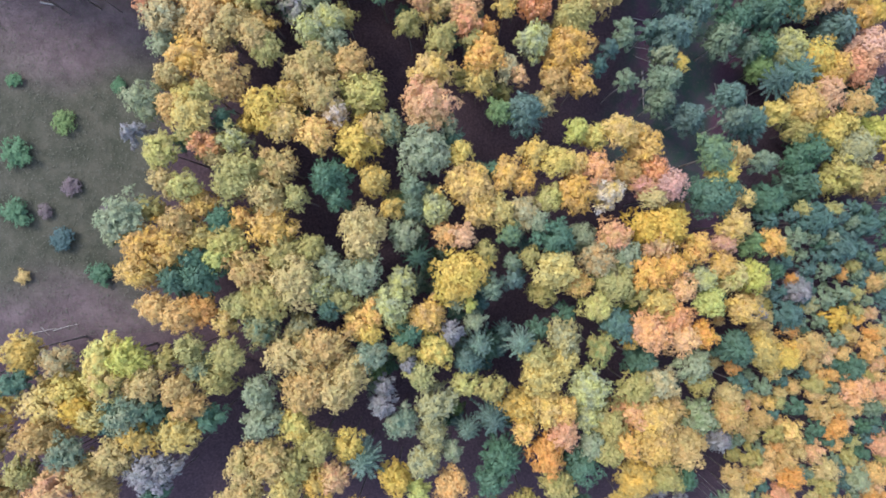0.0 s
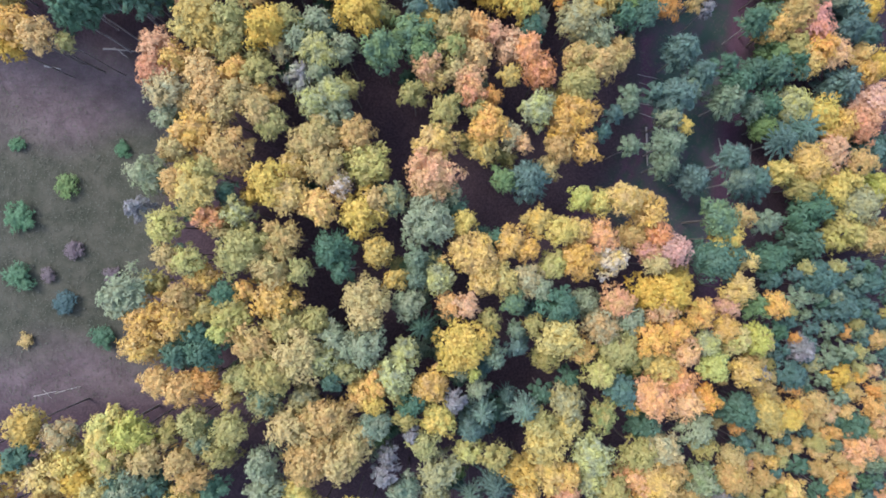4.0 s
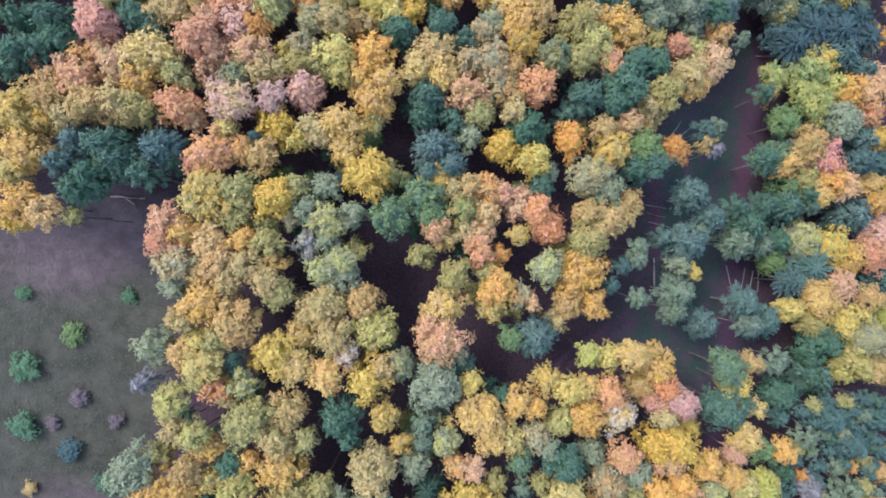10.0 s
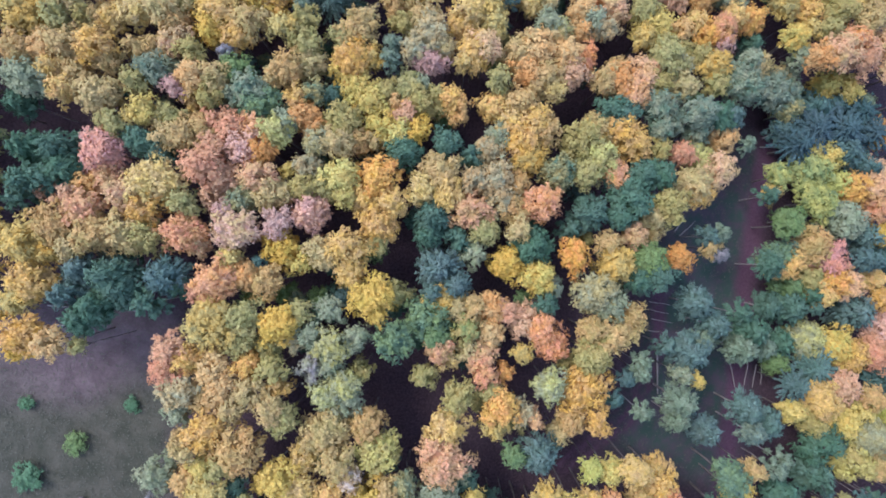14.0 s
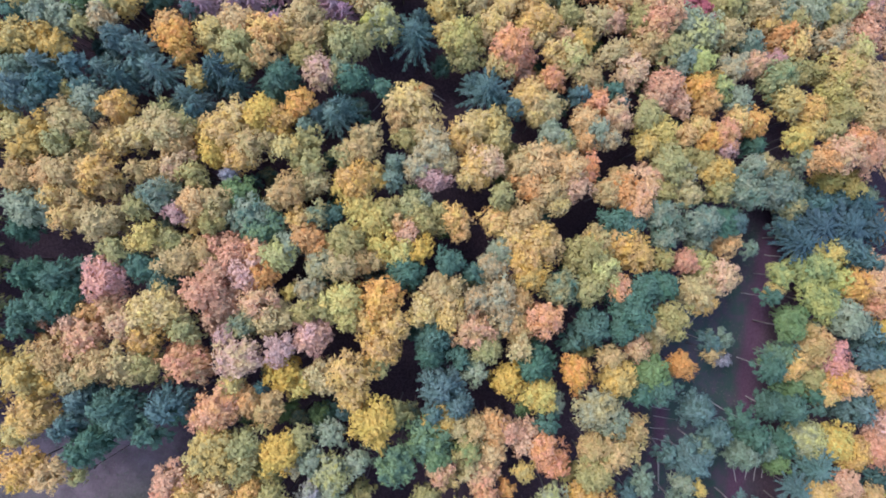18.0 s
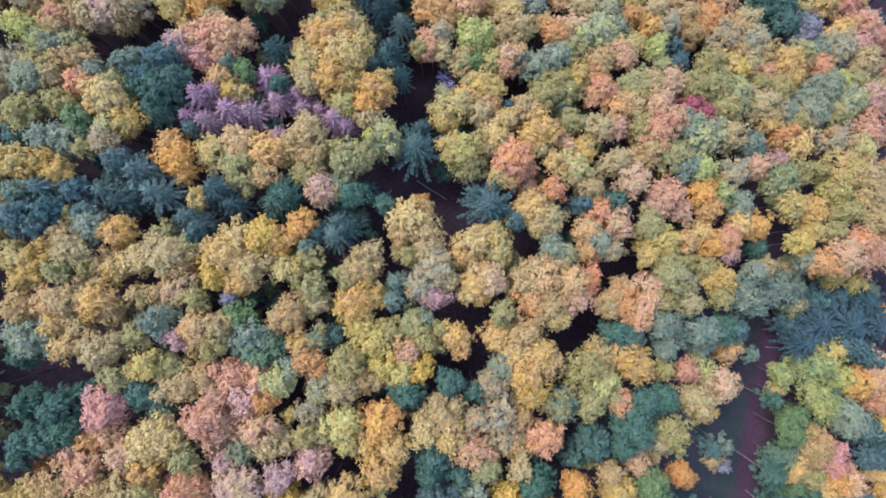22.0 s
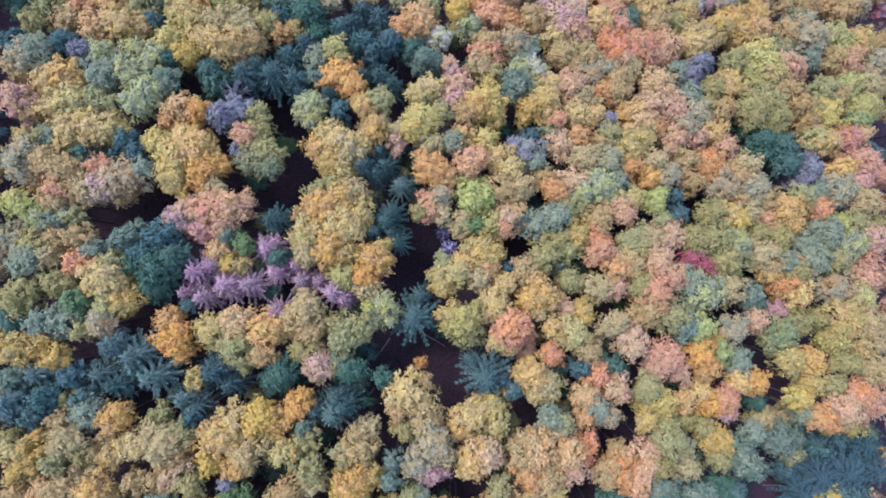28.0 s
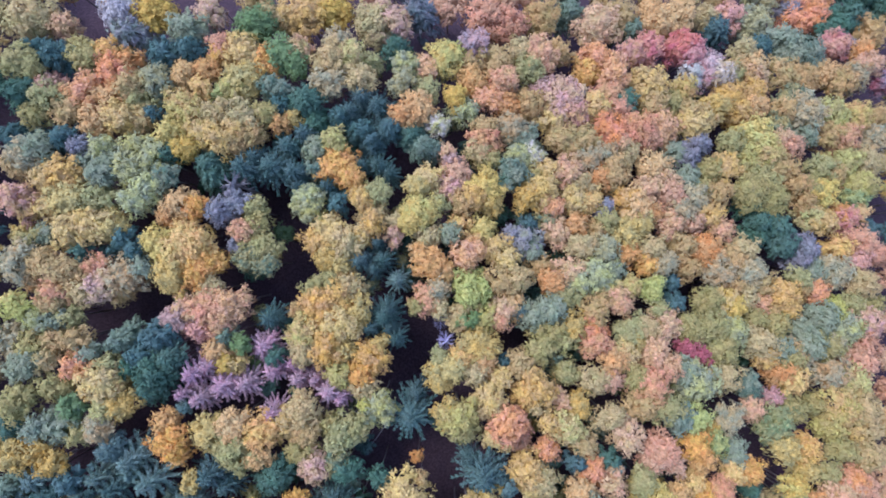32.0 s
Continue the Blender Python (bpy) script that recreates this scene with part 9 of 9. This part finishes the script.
conifer(82.4, 52.5, 3.07, 11.3, "B")
conifer(-95.3, 62.5, 2.84, 18.1, "V", True)
conifer(-89.6, 57.7, 2.96, 19.2, "V", True)
conifer(-79.7, 58.7, 2.80, 18.8, "TO", True)
conifer(-74.9, 59.2, 3.49, 17.9, "TV", True)
conifer(-69.9, 57.5, 2.98, 17.6, "TO", True)
conifer(-60.3, 58.3, 1.90, 17.4, "G")
conifer(-59.2, 60.8, 2.64, 19.0, "G")
conifer(-56.2, 61.1, 2.10, 19.4, "G")
conifer(-54.3, 62.2, 2.43, 19.1, "G")
conifer(-50.4, 59.1, 1.75, 9.7, "GK")
conifer(-7.8, 57.2, 1.50, 11.7, "G")
conifer(-4.7, 57.3, 3.00, 19.9, "G")
conifer(19.6, 62.6, 1.73, 9.8, "B")
conifer(20.2, 58.8, 3.16, 20.4, "G")
conifer(84.6, 63.0, 2.49, 17.2, "E")
conifer(89.9, 61.7, 3.14, 18.8, "E", True)
conifer(-78.3, 64.4, 3.24, 18.4, "TV", True)
conifer(-60.1, 65.4, 2.68, 18.1, "G")
conifer(-55.6, 65.1, 2.87, 19.9, "G")
conifer(-52.9, 66.7, 1.86, 15.5, "G")
conifer(-40.2, 65.3, 1.60, 11.8, "GK")
conifer(-22.0, 65.7, 1.76, 10.6, "G")
conifer(-19.4, 65.1, 1.32, 11.6, "G")
conifer(-12.9, 66.9, 1.60, 10.1, "B")
conifer(-8.9, 67.1, 2.91, 20.1, "G")
conifer(17.4, 67.3, 1.69, 10.1, "G")
conifer(55.3, 63.5, 1.98, 13.8, "G")
conifer(88.8, 67.9, 3.08, 17.7, "E", True)
conifer(-89.1, 69.2, 3.18, 19.3, "T", True)
conifer(-62.3, 71.9, 2.30, 16.0, "G")
conifer(-52.4, 70.3, 1.41, 11.3, "GK")
conifer(-26.7, 74.0, 1.47, 12.1, "B")
conifer(49.6, 72.0, 1.66, 15.8, "K")
conifer(72.5, 72.4, 3.84, 14.1, "B")
conifer(78.2, 70.2, 3.47, 13.1, "B")
conifer(86.5, 73.3, 2.76, 17.9, "E", True)
conifer(91.4, 72.0, 2.70, 18.8, "E", True)
conifer(-45.7, 79.3, 1.60, 9.9, "G")
conifer(-34.6, 80.3, 1.37, 17.8, "U")
conifer(-33.1, 80.1, 1.35, 12.3, "G")
conifer(-11.5, 80.6, 2.01, 19.3, "K")
conifer(46.0, 76.3, 2.30, 18.4, "J")
conifer(61.1, 76.4, 2.57, 10.6, "B")
conifer(88.4, 78.2, 3.23, 18.4, "E", True)
conifer(-96.0, 83.7, 2.79, 19.8, "TK", True)
conifer(-90.0, 84.4, 2.81, 19.8, "G", True)
conifer(-78.7, 84.4, 2.83, 18.9, "T", True)
conifer(-11.2, 83.2, 1.68, 18.9, "K")
conifer(67.1, 81.2, 4.09, 12.9, "B")
conifer(72.2, 82.0, 3.29, 11.5, "B")
conifer(79.5, 83.5, 2.79, 11.4, "K")
conifer(90.7, 84.5, 3.31, 17.8, "E", True)
conifer(-83.4, 90.3, 3.37, 19.7, "V", True)
conifer(-73.5, 90.0, 3.13, 19.8, "TO", True)
conifer(-63.7, 91.0, 2.64, 19.3, "J")
conifer(-60.8, 89.6, 2.19, 18.7, "J")
conifer(-59.6, 92.0, 2.66, 19.4, "B")
conifer(-55.0, 92.0, 2.24, 18.0, "J")
conifer(-44.9, 91.2, 1.31, 12.3, "GK")
conifer(-43.6, 90.2, 1.69, 11.2, "B")
conifer(-40.6, 89.1, 1.96, 17.6, "B")
conifer(-24.5, 88.1, 1.66, 18.6, "K")
conifer(-18.2, 93.0, 1.88, 11.9, "GK")
conifer(-16.3, 90.2, 1.42, 12.1, "G")
conifer(6.1, 91.3, 1.86, 10.5, "B")
conifer(14.7, 91.5, 1.83, 11.0, "GK")
conifer(52.0, 90.7, 2.49, 16.0, "G")
conifer(-100.9, 95.2, 3.17, 17.7, "V", True)
conifer(-89.8, 95.6, 3.13, 17.7, "T", True)
conifer(-64.4, 94.5, 2.70, 17.9, "K")
conifer(-56.6, 95.1, 2.23, 18.4, "B")
conifer(-54.7, 97.5, 1.68, 12.4, "B")
conifer(-48.8, 95.9, 2.14, 17.0, "J")
conifer(-29.3, 94.9, 2.87, 18.2, "G")
conifer(-28.2, 96.0, 2.34, 19.2, "G")
conifer(-27.2, 93.2, 1.53, 10.6, "G")
conifer(-21.4, 93.5, 1.57, 9.6, "G")
conifer(-17.4, 98.2, 1.76, 10.2, "B")
conifer(-16.3, 97.6, 1.31, 11.3, "B")
conifer(6.9, 93.4, 1.97, 18.5, "J")
conifer(16.1, 95.4, 1.36, 11.8, "G")
conifer(16.2, 96.9, 1.62, 10.2, "B")
conifer(18.5, 96.7, 2.25, 17.3, "B")
conifer(24.1, 97.4, 2.25, 18.6, "G")
conifer(25.4, 96.1, 1.89, 17.4, "J")
conifer(-99.9, 100.2, 2.79, 18.0, "TO", True)
conifer(-99.3, 104.3, 3.02, 17.8, "VY", True)
conifer(-94.4, 100.5, 3.41, 18.7, "T", True)
conifer(-63.5, 102.2, 1.64, 11.4, "GK")
conifer(-57.6, 100.3, 1.51, 10.2, "B")
conifer(-51.4, 99.4, 2.40, 19.7, "J")
conifer(-22.4, 100.1, 1.39, 9.6, "GK")
conifer(60.0, 101.7, 1.70, 10.6, "G")
conifer(-94.0, 110.1, 3.44, 17.4, "T", True)
conifer(-88.7, 105.5, 2.98, 18.5, "V", True)
conifer(-84.3, 105.1, 3.05, 18.9, "TV", True)
conifer(-79.8, 106.2, 2.73, 17.1, "TO", True)
conifer(-56.9, 105.3, 1.14, 17.3, "K")
conifer(-50.8, 110.8, 2.51, 18.4, "G")
conifer(-47.9, 107.6, 2.68, 18.2, "G")
conifer(-47.0, 110.6, 3.14, 20.5, "G")
conifer(-42.5, 105.3, 1.34, 17.1, "J")
conifer(-1.2, 109.8, 1.50, 11.0, "G")
conifer(15.2, 109.2, 1.78, 10.8, "GK")
conifer(-94.5, 115.8, 3.39, 19.5, "TK", True)
conifer(-52.9, 114.4, 2.01, 18.4, "K")
conifer(-51.9, 115.2, 2.71, 18.1, "K")
conifer(-49.4, 112.5, 2.85, 19.2, "B")
conifer(-47.1, 115.5, 2.85, 20.2, "B")
conifer(-45.0, 112.3, 2.50, 20.0, "G")
conifer(-37.9, 115.8, 1.72, 18.2, "K")
conifer(-30.3, 112.8, 1.72, 18.7, "G")
conifer(5.7, 112.6, 1.50, 16.8, "B")
conifer(14.7, 113.4, 2.22, 16.0, "GV")
conifer(53.4, 112.1, 1.57, 10.8, "G")
conifer(-3.9, 121.0, 1.81, 12.1, "G")
conifer(-90.8, 125.1, 2.90, 17.8, "TO", True)
conifer(-84.2, 125.4, 2.75, 17.8, "G", True)
conifer(-60.3, 127.3, 2.25, 17.5, "G")
conifer(-56.4, 127.9, 2.18, 16.0, "B")
conifer(-52.3, 128.0, 2.06, 19.2, "B")
conifer(9.6, 128.0, 1.67, 11.8, "G")
conifer(10.7, 124.7, 1.74, 10.4, "B")
conifer(11.5, 123.3, 1.67, 12.2, "G")
conifer(34.5, 124.9, 1.48, 9.7, "G")
conifer(36.3, 126.8, 2.05, 17.8, "B")
conifer(36.6, 123.3, 2.41, 19.6, "B")
conifer(-93.9, 130.9, 3.25, 18.6, "T", True)
conifer(-77.3, 133.7, 2.44, 18.6, "B", True)
conifer(-75.3, 130.1, 2.52, 18.9, "B", True)
conifer(-54.5, 129.7, 2.08, 18.6, "B")
conifer(-52.0, 129.8, 1.74, 10.1, "B")
conifer(-13.9, 130.6, 1.42, 11.0, "GK")
conifer(-4.6, 130.4, 1.65, 11.6, "B")
conifer(11.5, 134.1, 1.53, 10.0, "B")
conifer(35.0, 132.8, 1.79, 11.7, "B")
conifer(65.0, 132.2, 2.66, 17.8, "U")
conifer(66.2, 134.5, 3.34, 19.0, "U")
conifer(-101.0, 136.6, 3.11, 19.0, "VY", True)
conifer(-80.8, 136.5, 2.83, 18.4, "B", True)
conifer(-47.3, 139.7, 1.43, 9.8, "G")
conifer(-43.3, 140.5, 2.77, 18.0, "G")
conifer(-43.0, 136.6, 1.88, 10.1, "G")
conifer(-41.3, 135.0, 2.49, 20.0, "U")
conifer(-31.5, 138.6, 1.57, 9.7, "GK")
conifer(-27.5, 139.9, 1.65, 12.4, "G")
conifer(-23.1, 137.5, 2.25, 18.6, "B")
conifer(8.5, 137.5, 1.84, 12.5, "GK")
conifer(9.8, 136.1, 1.80, 17.1, "B")
conifer(55.0, 136.0, 3.06, 18.5, "G")
conifer(55.5, 139.2, 2.83, 20.1, "G")
conifer(83.6, 139.3, 3.74, 16.8, "B")
conifer(91.1, 139.3, 2.67, 17.3, "B")
conifer(-100.9, 141.8, 2.94, 18.3, "VY", True)
conifer(-89.4, 146.2, 2.79, 19.3, "TK", True)
conifer(-81.9, 144.6, 3.31, 18.9, "G", True)
conifer(-75.3, 145.5, 3.23, 16.3, "B")
conifer(-66.3, 145.0, 2.85, 19.4, "B")
conifer(-63.6, 143.8, 2.50, 19.0, "U")
conifer(-50.1, 143.9, 2.36, 19.2, "G")
conifer(-44.4, 142.8, 2.77, 18.3, "G")
conifer(-1.2, 145.4, 1.36, 11.9, "B")
conifer(54.3, 142.7, 3.10, 18.9, "G")
conifer(-94.3, 151.4, 2.84, 18.9, "TO", True)
conifer(-74.0, 152.3, 3.39, 20.8, "G")
conifer(-53.7, 150.5, 1.65, 18.8, "B")
conifer(-28.3, 151.4, 2.52, 18.4, "G")
conifer(-24.7, 152.8, 2.35, 18.4, "B")
conifer(-23.2, 151.3, 1.70, 12.5, "G")
conifer(-20.7, 150.7, 2.76, 18.2, "B")
conifer(-18.7, 148.8, 2.56, 17.8, "B")
conifer(-15.8, 151.4, 2.36, 19.1, "B")
conifer(-11.9, 150.5, 2.80, 18.2, "G")
conifer(-9.8, 148.3, 2.76, 19.2, "K")
conifer(-7.8, 148.2, 2.40, 17.9, "K")
conifer(-2.0, 150.6, 1.64, 9.9, "G")
conifer(36.7, 152.6, 1.44, 10.2, "GK")
conifer(37.2, 149.7, 1.57, 12.0, "G")
conifer(41.5, 151.1, 2.61, 19.8, "U")
conifer(67.8, 151.1, 1.36, 11.8, "B")
conifer(-100.2, 158.4, 3.30, 19.2, "T", True)
conifer(-95.7, 157.7, 2.79, 19.9, "G", True)
conifer(-84.3, 153.6, 2.63, 18.2, "G", True)
conifer(-79.9, 154.7, 2.89, 18.5, "G")
conifer(-49.8, 155.3, 1.37, 11.5, "G")
conifer(-34.4, 154.2, 2.92, 18.2, "B")
conifer(-30.2, 154.9, 3.27, 20.8, "G")
conifer(-20.3, 153.6, 1.53, 10.1, "B")
conifer(-5.9, 154.4, 1.39, 10.4, "G")
conifer(3.1, 155.1, 1.56, 9.7, "G")
conifer(43.6, 153.8, 2.87, 19.9, "U")
conifer(69.2, 153.5, 1.66, 12.2, "GK")
conifer(-99.5, 162.9, 3.17, 17.7, "TK", True)
conifer(-74.0, 160.4, 2.59, 19.4, "B")
conifer(-70.1, 159.1, 3.32, 20.4, "B")
conifer(-61.0, 164.5, 4.19, 19.7, "UK")
conifer(-54.4, 161.3, 3.83, 20.0, "B")
conifer(-50.7, 162.5, 3.07, 20.2, "B")
conifer(19.6, 161.4, 2.17, 18.5, "U")
conifer(31.1, 160.7, 1.72, 9.7, "B")
conifer(-100.3, 166.5, 2.92, 17.2, "VY", True)
conifer(-20.7, 166.4, 1.69, 10.2, "GK")
conifer(-16.1, 167.5, 2.90, 19.2, "G")
conifer(49.0, 167.6, 1.78, 9.8, "B")
conifer(-12.3, 175.7, 4.27, 19.7, "UB")
conifer(-95.1, 178.8, 2.95, 18.6, "VY", True)
conifer(-90.7, 178.2, 3.29, 17.0, "TK", True)
conifer(-16.5, 181.8, 2.81, 18.1, "UB")
conifer(-10.3, 182.4, 2.86, 18.4, "UB")
conifer(-2.4, 182.6, 3.28, 18.7, "UB")
conifer(18.4, 181.1, 3.47, 18.2, "K")
conifer(31.9, 179.1, 3.54, 18.2, "K")
conifer(52.3, 182.4, 3.71, 18.2, "B")
conifer(61.4, 178.5, 3.18, 20.6, "B")
conifer(87.4, 182.9, 2.63, 17.8, "U")
conifer(-99.8, 183.8, 2.93, 19.9, "TO", True)
conifer(-95.7, 188.3, 2.76, 19.2, "TV", True)
conifer(12.7, 187.5, 2.62, 18.0, "K")
conifer(17.3, 186.5, 2.68, 17.8, "K")
conifer(29.6, 188.9, 2.42, 17.4, "K")
conifer(-100.1, 194.1, 2.79, 17.2, "TK", True)
conifer(21.1, 189.1, 2.40, 17.6, "K")
conifer(43.8, 193.7, 2.63, 18.6, "B")
conifer(73.6, 191.1, 3.45, 17.3, "U")
conifer(88.4, 191.5, 4.86, 19.4, "G")
conifer(98.5, 194.6, 3.53, 18.0, "G")
conifer(78.7, 200.1, 2.69, 18.6, "G")
conifer(88.2, 198.4, 2.83, 18.2, "G")
conifer(94.0, 197.3, 2.89, 18.4, "G")
conifer(84.6, 201.4, 3.05, 17.9, "G")
conifer(91.4, 203.3, 3.23, 17.4, "G")
conifer(98.6, 201.3, 3.44, 17.2, "G")
spruce(-12.3, -32.3, 3.04, 19.7, "K")
spruce(3.9, -28.6, 1.85, 19.0, "K")
spruce(8.1, -27.0, 2.98, 19.0, "J")
spruce(5.7, -14.9, 2.37, 19.3, "K")
spruce(9.9, -13.3, 1.61, 14.8, "B")
spruce(12.5, -14.9, 2.60, 19.1, "K")
spruce(-3.7, -1.2, 2.13, 19.0, "G")
spruce(59.4, 29.9, 2.72, 16.4, "B")
spruce(65.0, 32.3, 4.14, 12.8, "J")
spruce(62.2, 73.4, 3.50, 13.8, "E")
spruce(65.6, 76.6, 4.39, 14.6, "E")
spruce(72.0, 76.7, 4.68, 14.4, "E")
spruce(79.5, 76.8, 3.90, 13.1, "E")
spruce(77.7, 81.1, 3.92, 12.4, "E")
spruce(-41.5, 91.9, 2.40, 18.6, "K")
spruce(-39.9, 90.8, 2.07, 18.3, "K")
spruce(-23.3, 90.1, 2.14, 17.8, "K")
spruce(-20.6, 90.0, 2.65, 19.3, "K")
spruce(-20.1, 91.9, 2.33, 18.2, "B")
spruce(-19.0, 91.0, 2.31, 19.4, "B")
spruce(-61.0, 95.3, 2.83, 18.9, "K")
spruce(-53.6, 95.2, 2.56, 17.5, "K")
spruce(-50.8, 93.9, 2.71, 18.5, "B")
spruce(-48.3, 98.3, 2.87, 20.3, "K")
spruce(-45.6, 95.2, 2.86, 20.5, "K")
spruce(-39.1, 94.9, 2.11, 17.1, "B")
spruce(-37.6, 96.2, 2.93, 19.8, "B")
spruce(-35.7, 94.1, 2.46, 17.7, "B")
spruce(0.5, 97.4, 1.90, 17.6, "B")
spruce(2.6, 95.6, 3.49, 21.2, "B")
spruce(5.1, 94.8, 2.28, 18.0, "B")
spruce(-29.9, 104.5, 2.15, 18.8, "P")
spruce(-9.1, 104.2, 3.52, 19.5, "B")
spruce(-43.1, 107.1, 1.95, 18.3, "P")
spruce(-41.7, 110.3, 2.46, 19.8, "P")
spruce(-40.6, 106.5, 2.30, 18.6, "P")
spruce(-37.6, 108.4, 2.86, 18.6, "P")
spruce(-34.6, 108.5, 2.54, 17.6, "P")
spruce(-30.6, 110.7, 2.38, 17.8, "P")
spruce(-26.7, 109.6, 2.21, 17.8, "P")
spruce(-24.2, 109.4, 2.04, 17.6, "P")
spruce(-21.6, 108.0, 2.54, 20.0, "P")
spruce(-20.0, 107.0, 2.01, 19.1, "P")
spruce(-8.4, 107.5, 2.09, 17.7, "B")
spruce(-39.7, 111.3, 2.14, 19.0, "P")
spruce(-32.3, 114.2, 2.76, 17.9, "P")
spruce(-27.7, 111.8, 2.03, 18.1, "P")
spruce(-12.3, 116.1, 2.09, 18.8, "B")
spruce(-31.5, 118.6, 2.38, 19.8, "B")
spruce(-16.3, 117.6, 2.27, 18.9, "B")
spruce(-14.5, 119.3, 3.06, 18.5, "B")
spruce(-13.7, 120.7, 2.10, 19.1, "B")
spruce(-13.5, 117.5, 1.92, 18.1, "B")
spruce(8.0, 121.1, 2.63, 17.8, "K")
spruce(-18.7, 128.2, 2.50, 19.5, "B")
spruce(-16.4, 127.0, 1.93, 19.2, "B")
spruce(-15.1, 128.4, 2.14, 19.2, "B")
spruce(-12.6, 125.3, 2.14, 18.9, "K")
spruce(-16.4, 131.3, 2.38, 17.6, "B")
spruce(-29.7, 139.9, 1.96, 19.0, "B")
spruce(-25.2, 140.3, 2.17, 19.1, "B")
spruce(-38.8, 142.5, 3.10, 19.5, "B")
spruce(-37.6, 144.4, 2.56, 18.2, "B")
spruce(-34.6, 143.0, 3.33, 18.9, "B")
spruce(-32.5, 146.8, 3.00, 18.4, "B")
spruce(-30.8, 142.2, 2.75, 19.3, "B")
spruce(-20.2, 144.5, 2.04, 17.9, "B")
spruce(-17.3, 144.6, 2.44, 18.5, "B")
spruce(-15.4, 143.3, 2.25, 17.9, "B")
spruce(-29.9, 149.1, 2.82, 18.9, "B")
spruce(-23.0, 154.2, 2.70, 18.3, "B")
spruce(-21.2, 157.0, 3.14, 18.9, "B")
spruce(-18.1, 155.4, 2.91, 19.9, "B")

# ---- bushes in the meadow ----
bush(-60.9, 20.5, 1.81, 1.6, "L")
bush(-68.0, 15.2, 2.25, 2.0, "J")
bush(-68.0, 5.9, 2.26, 2.0, "J")
bush(-60.0, 10.1, 1.46, 1.3, "I")
bush(-61.5, 1.5, 1.83, 1.6, "E")
bush(-56.0, -4.1, 1.85, 1.7, "G")
bush(-67.6, -4.5, 1.18, 1.1, "T")
bush(-52.5, 26.4, 1.28, 1.1, "H")
bush(-68.3, 26.8, 1.16, 1.0, "H")
bush(-54.5, 6.2, 1.28, 1.2, "I")
bush(-63.9, 6.0, 1.18, 1.1, "I")

# ---- dead trees ----
dead_tree(-4.0, 115.4, 1.3, 15.0, "W")
dead_tree(-5.1, 118.2, 1.2, 11.5, "W")
dead_tree(-40.1, 139.5, 2.07, 17.0, "U")
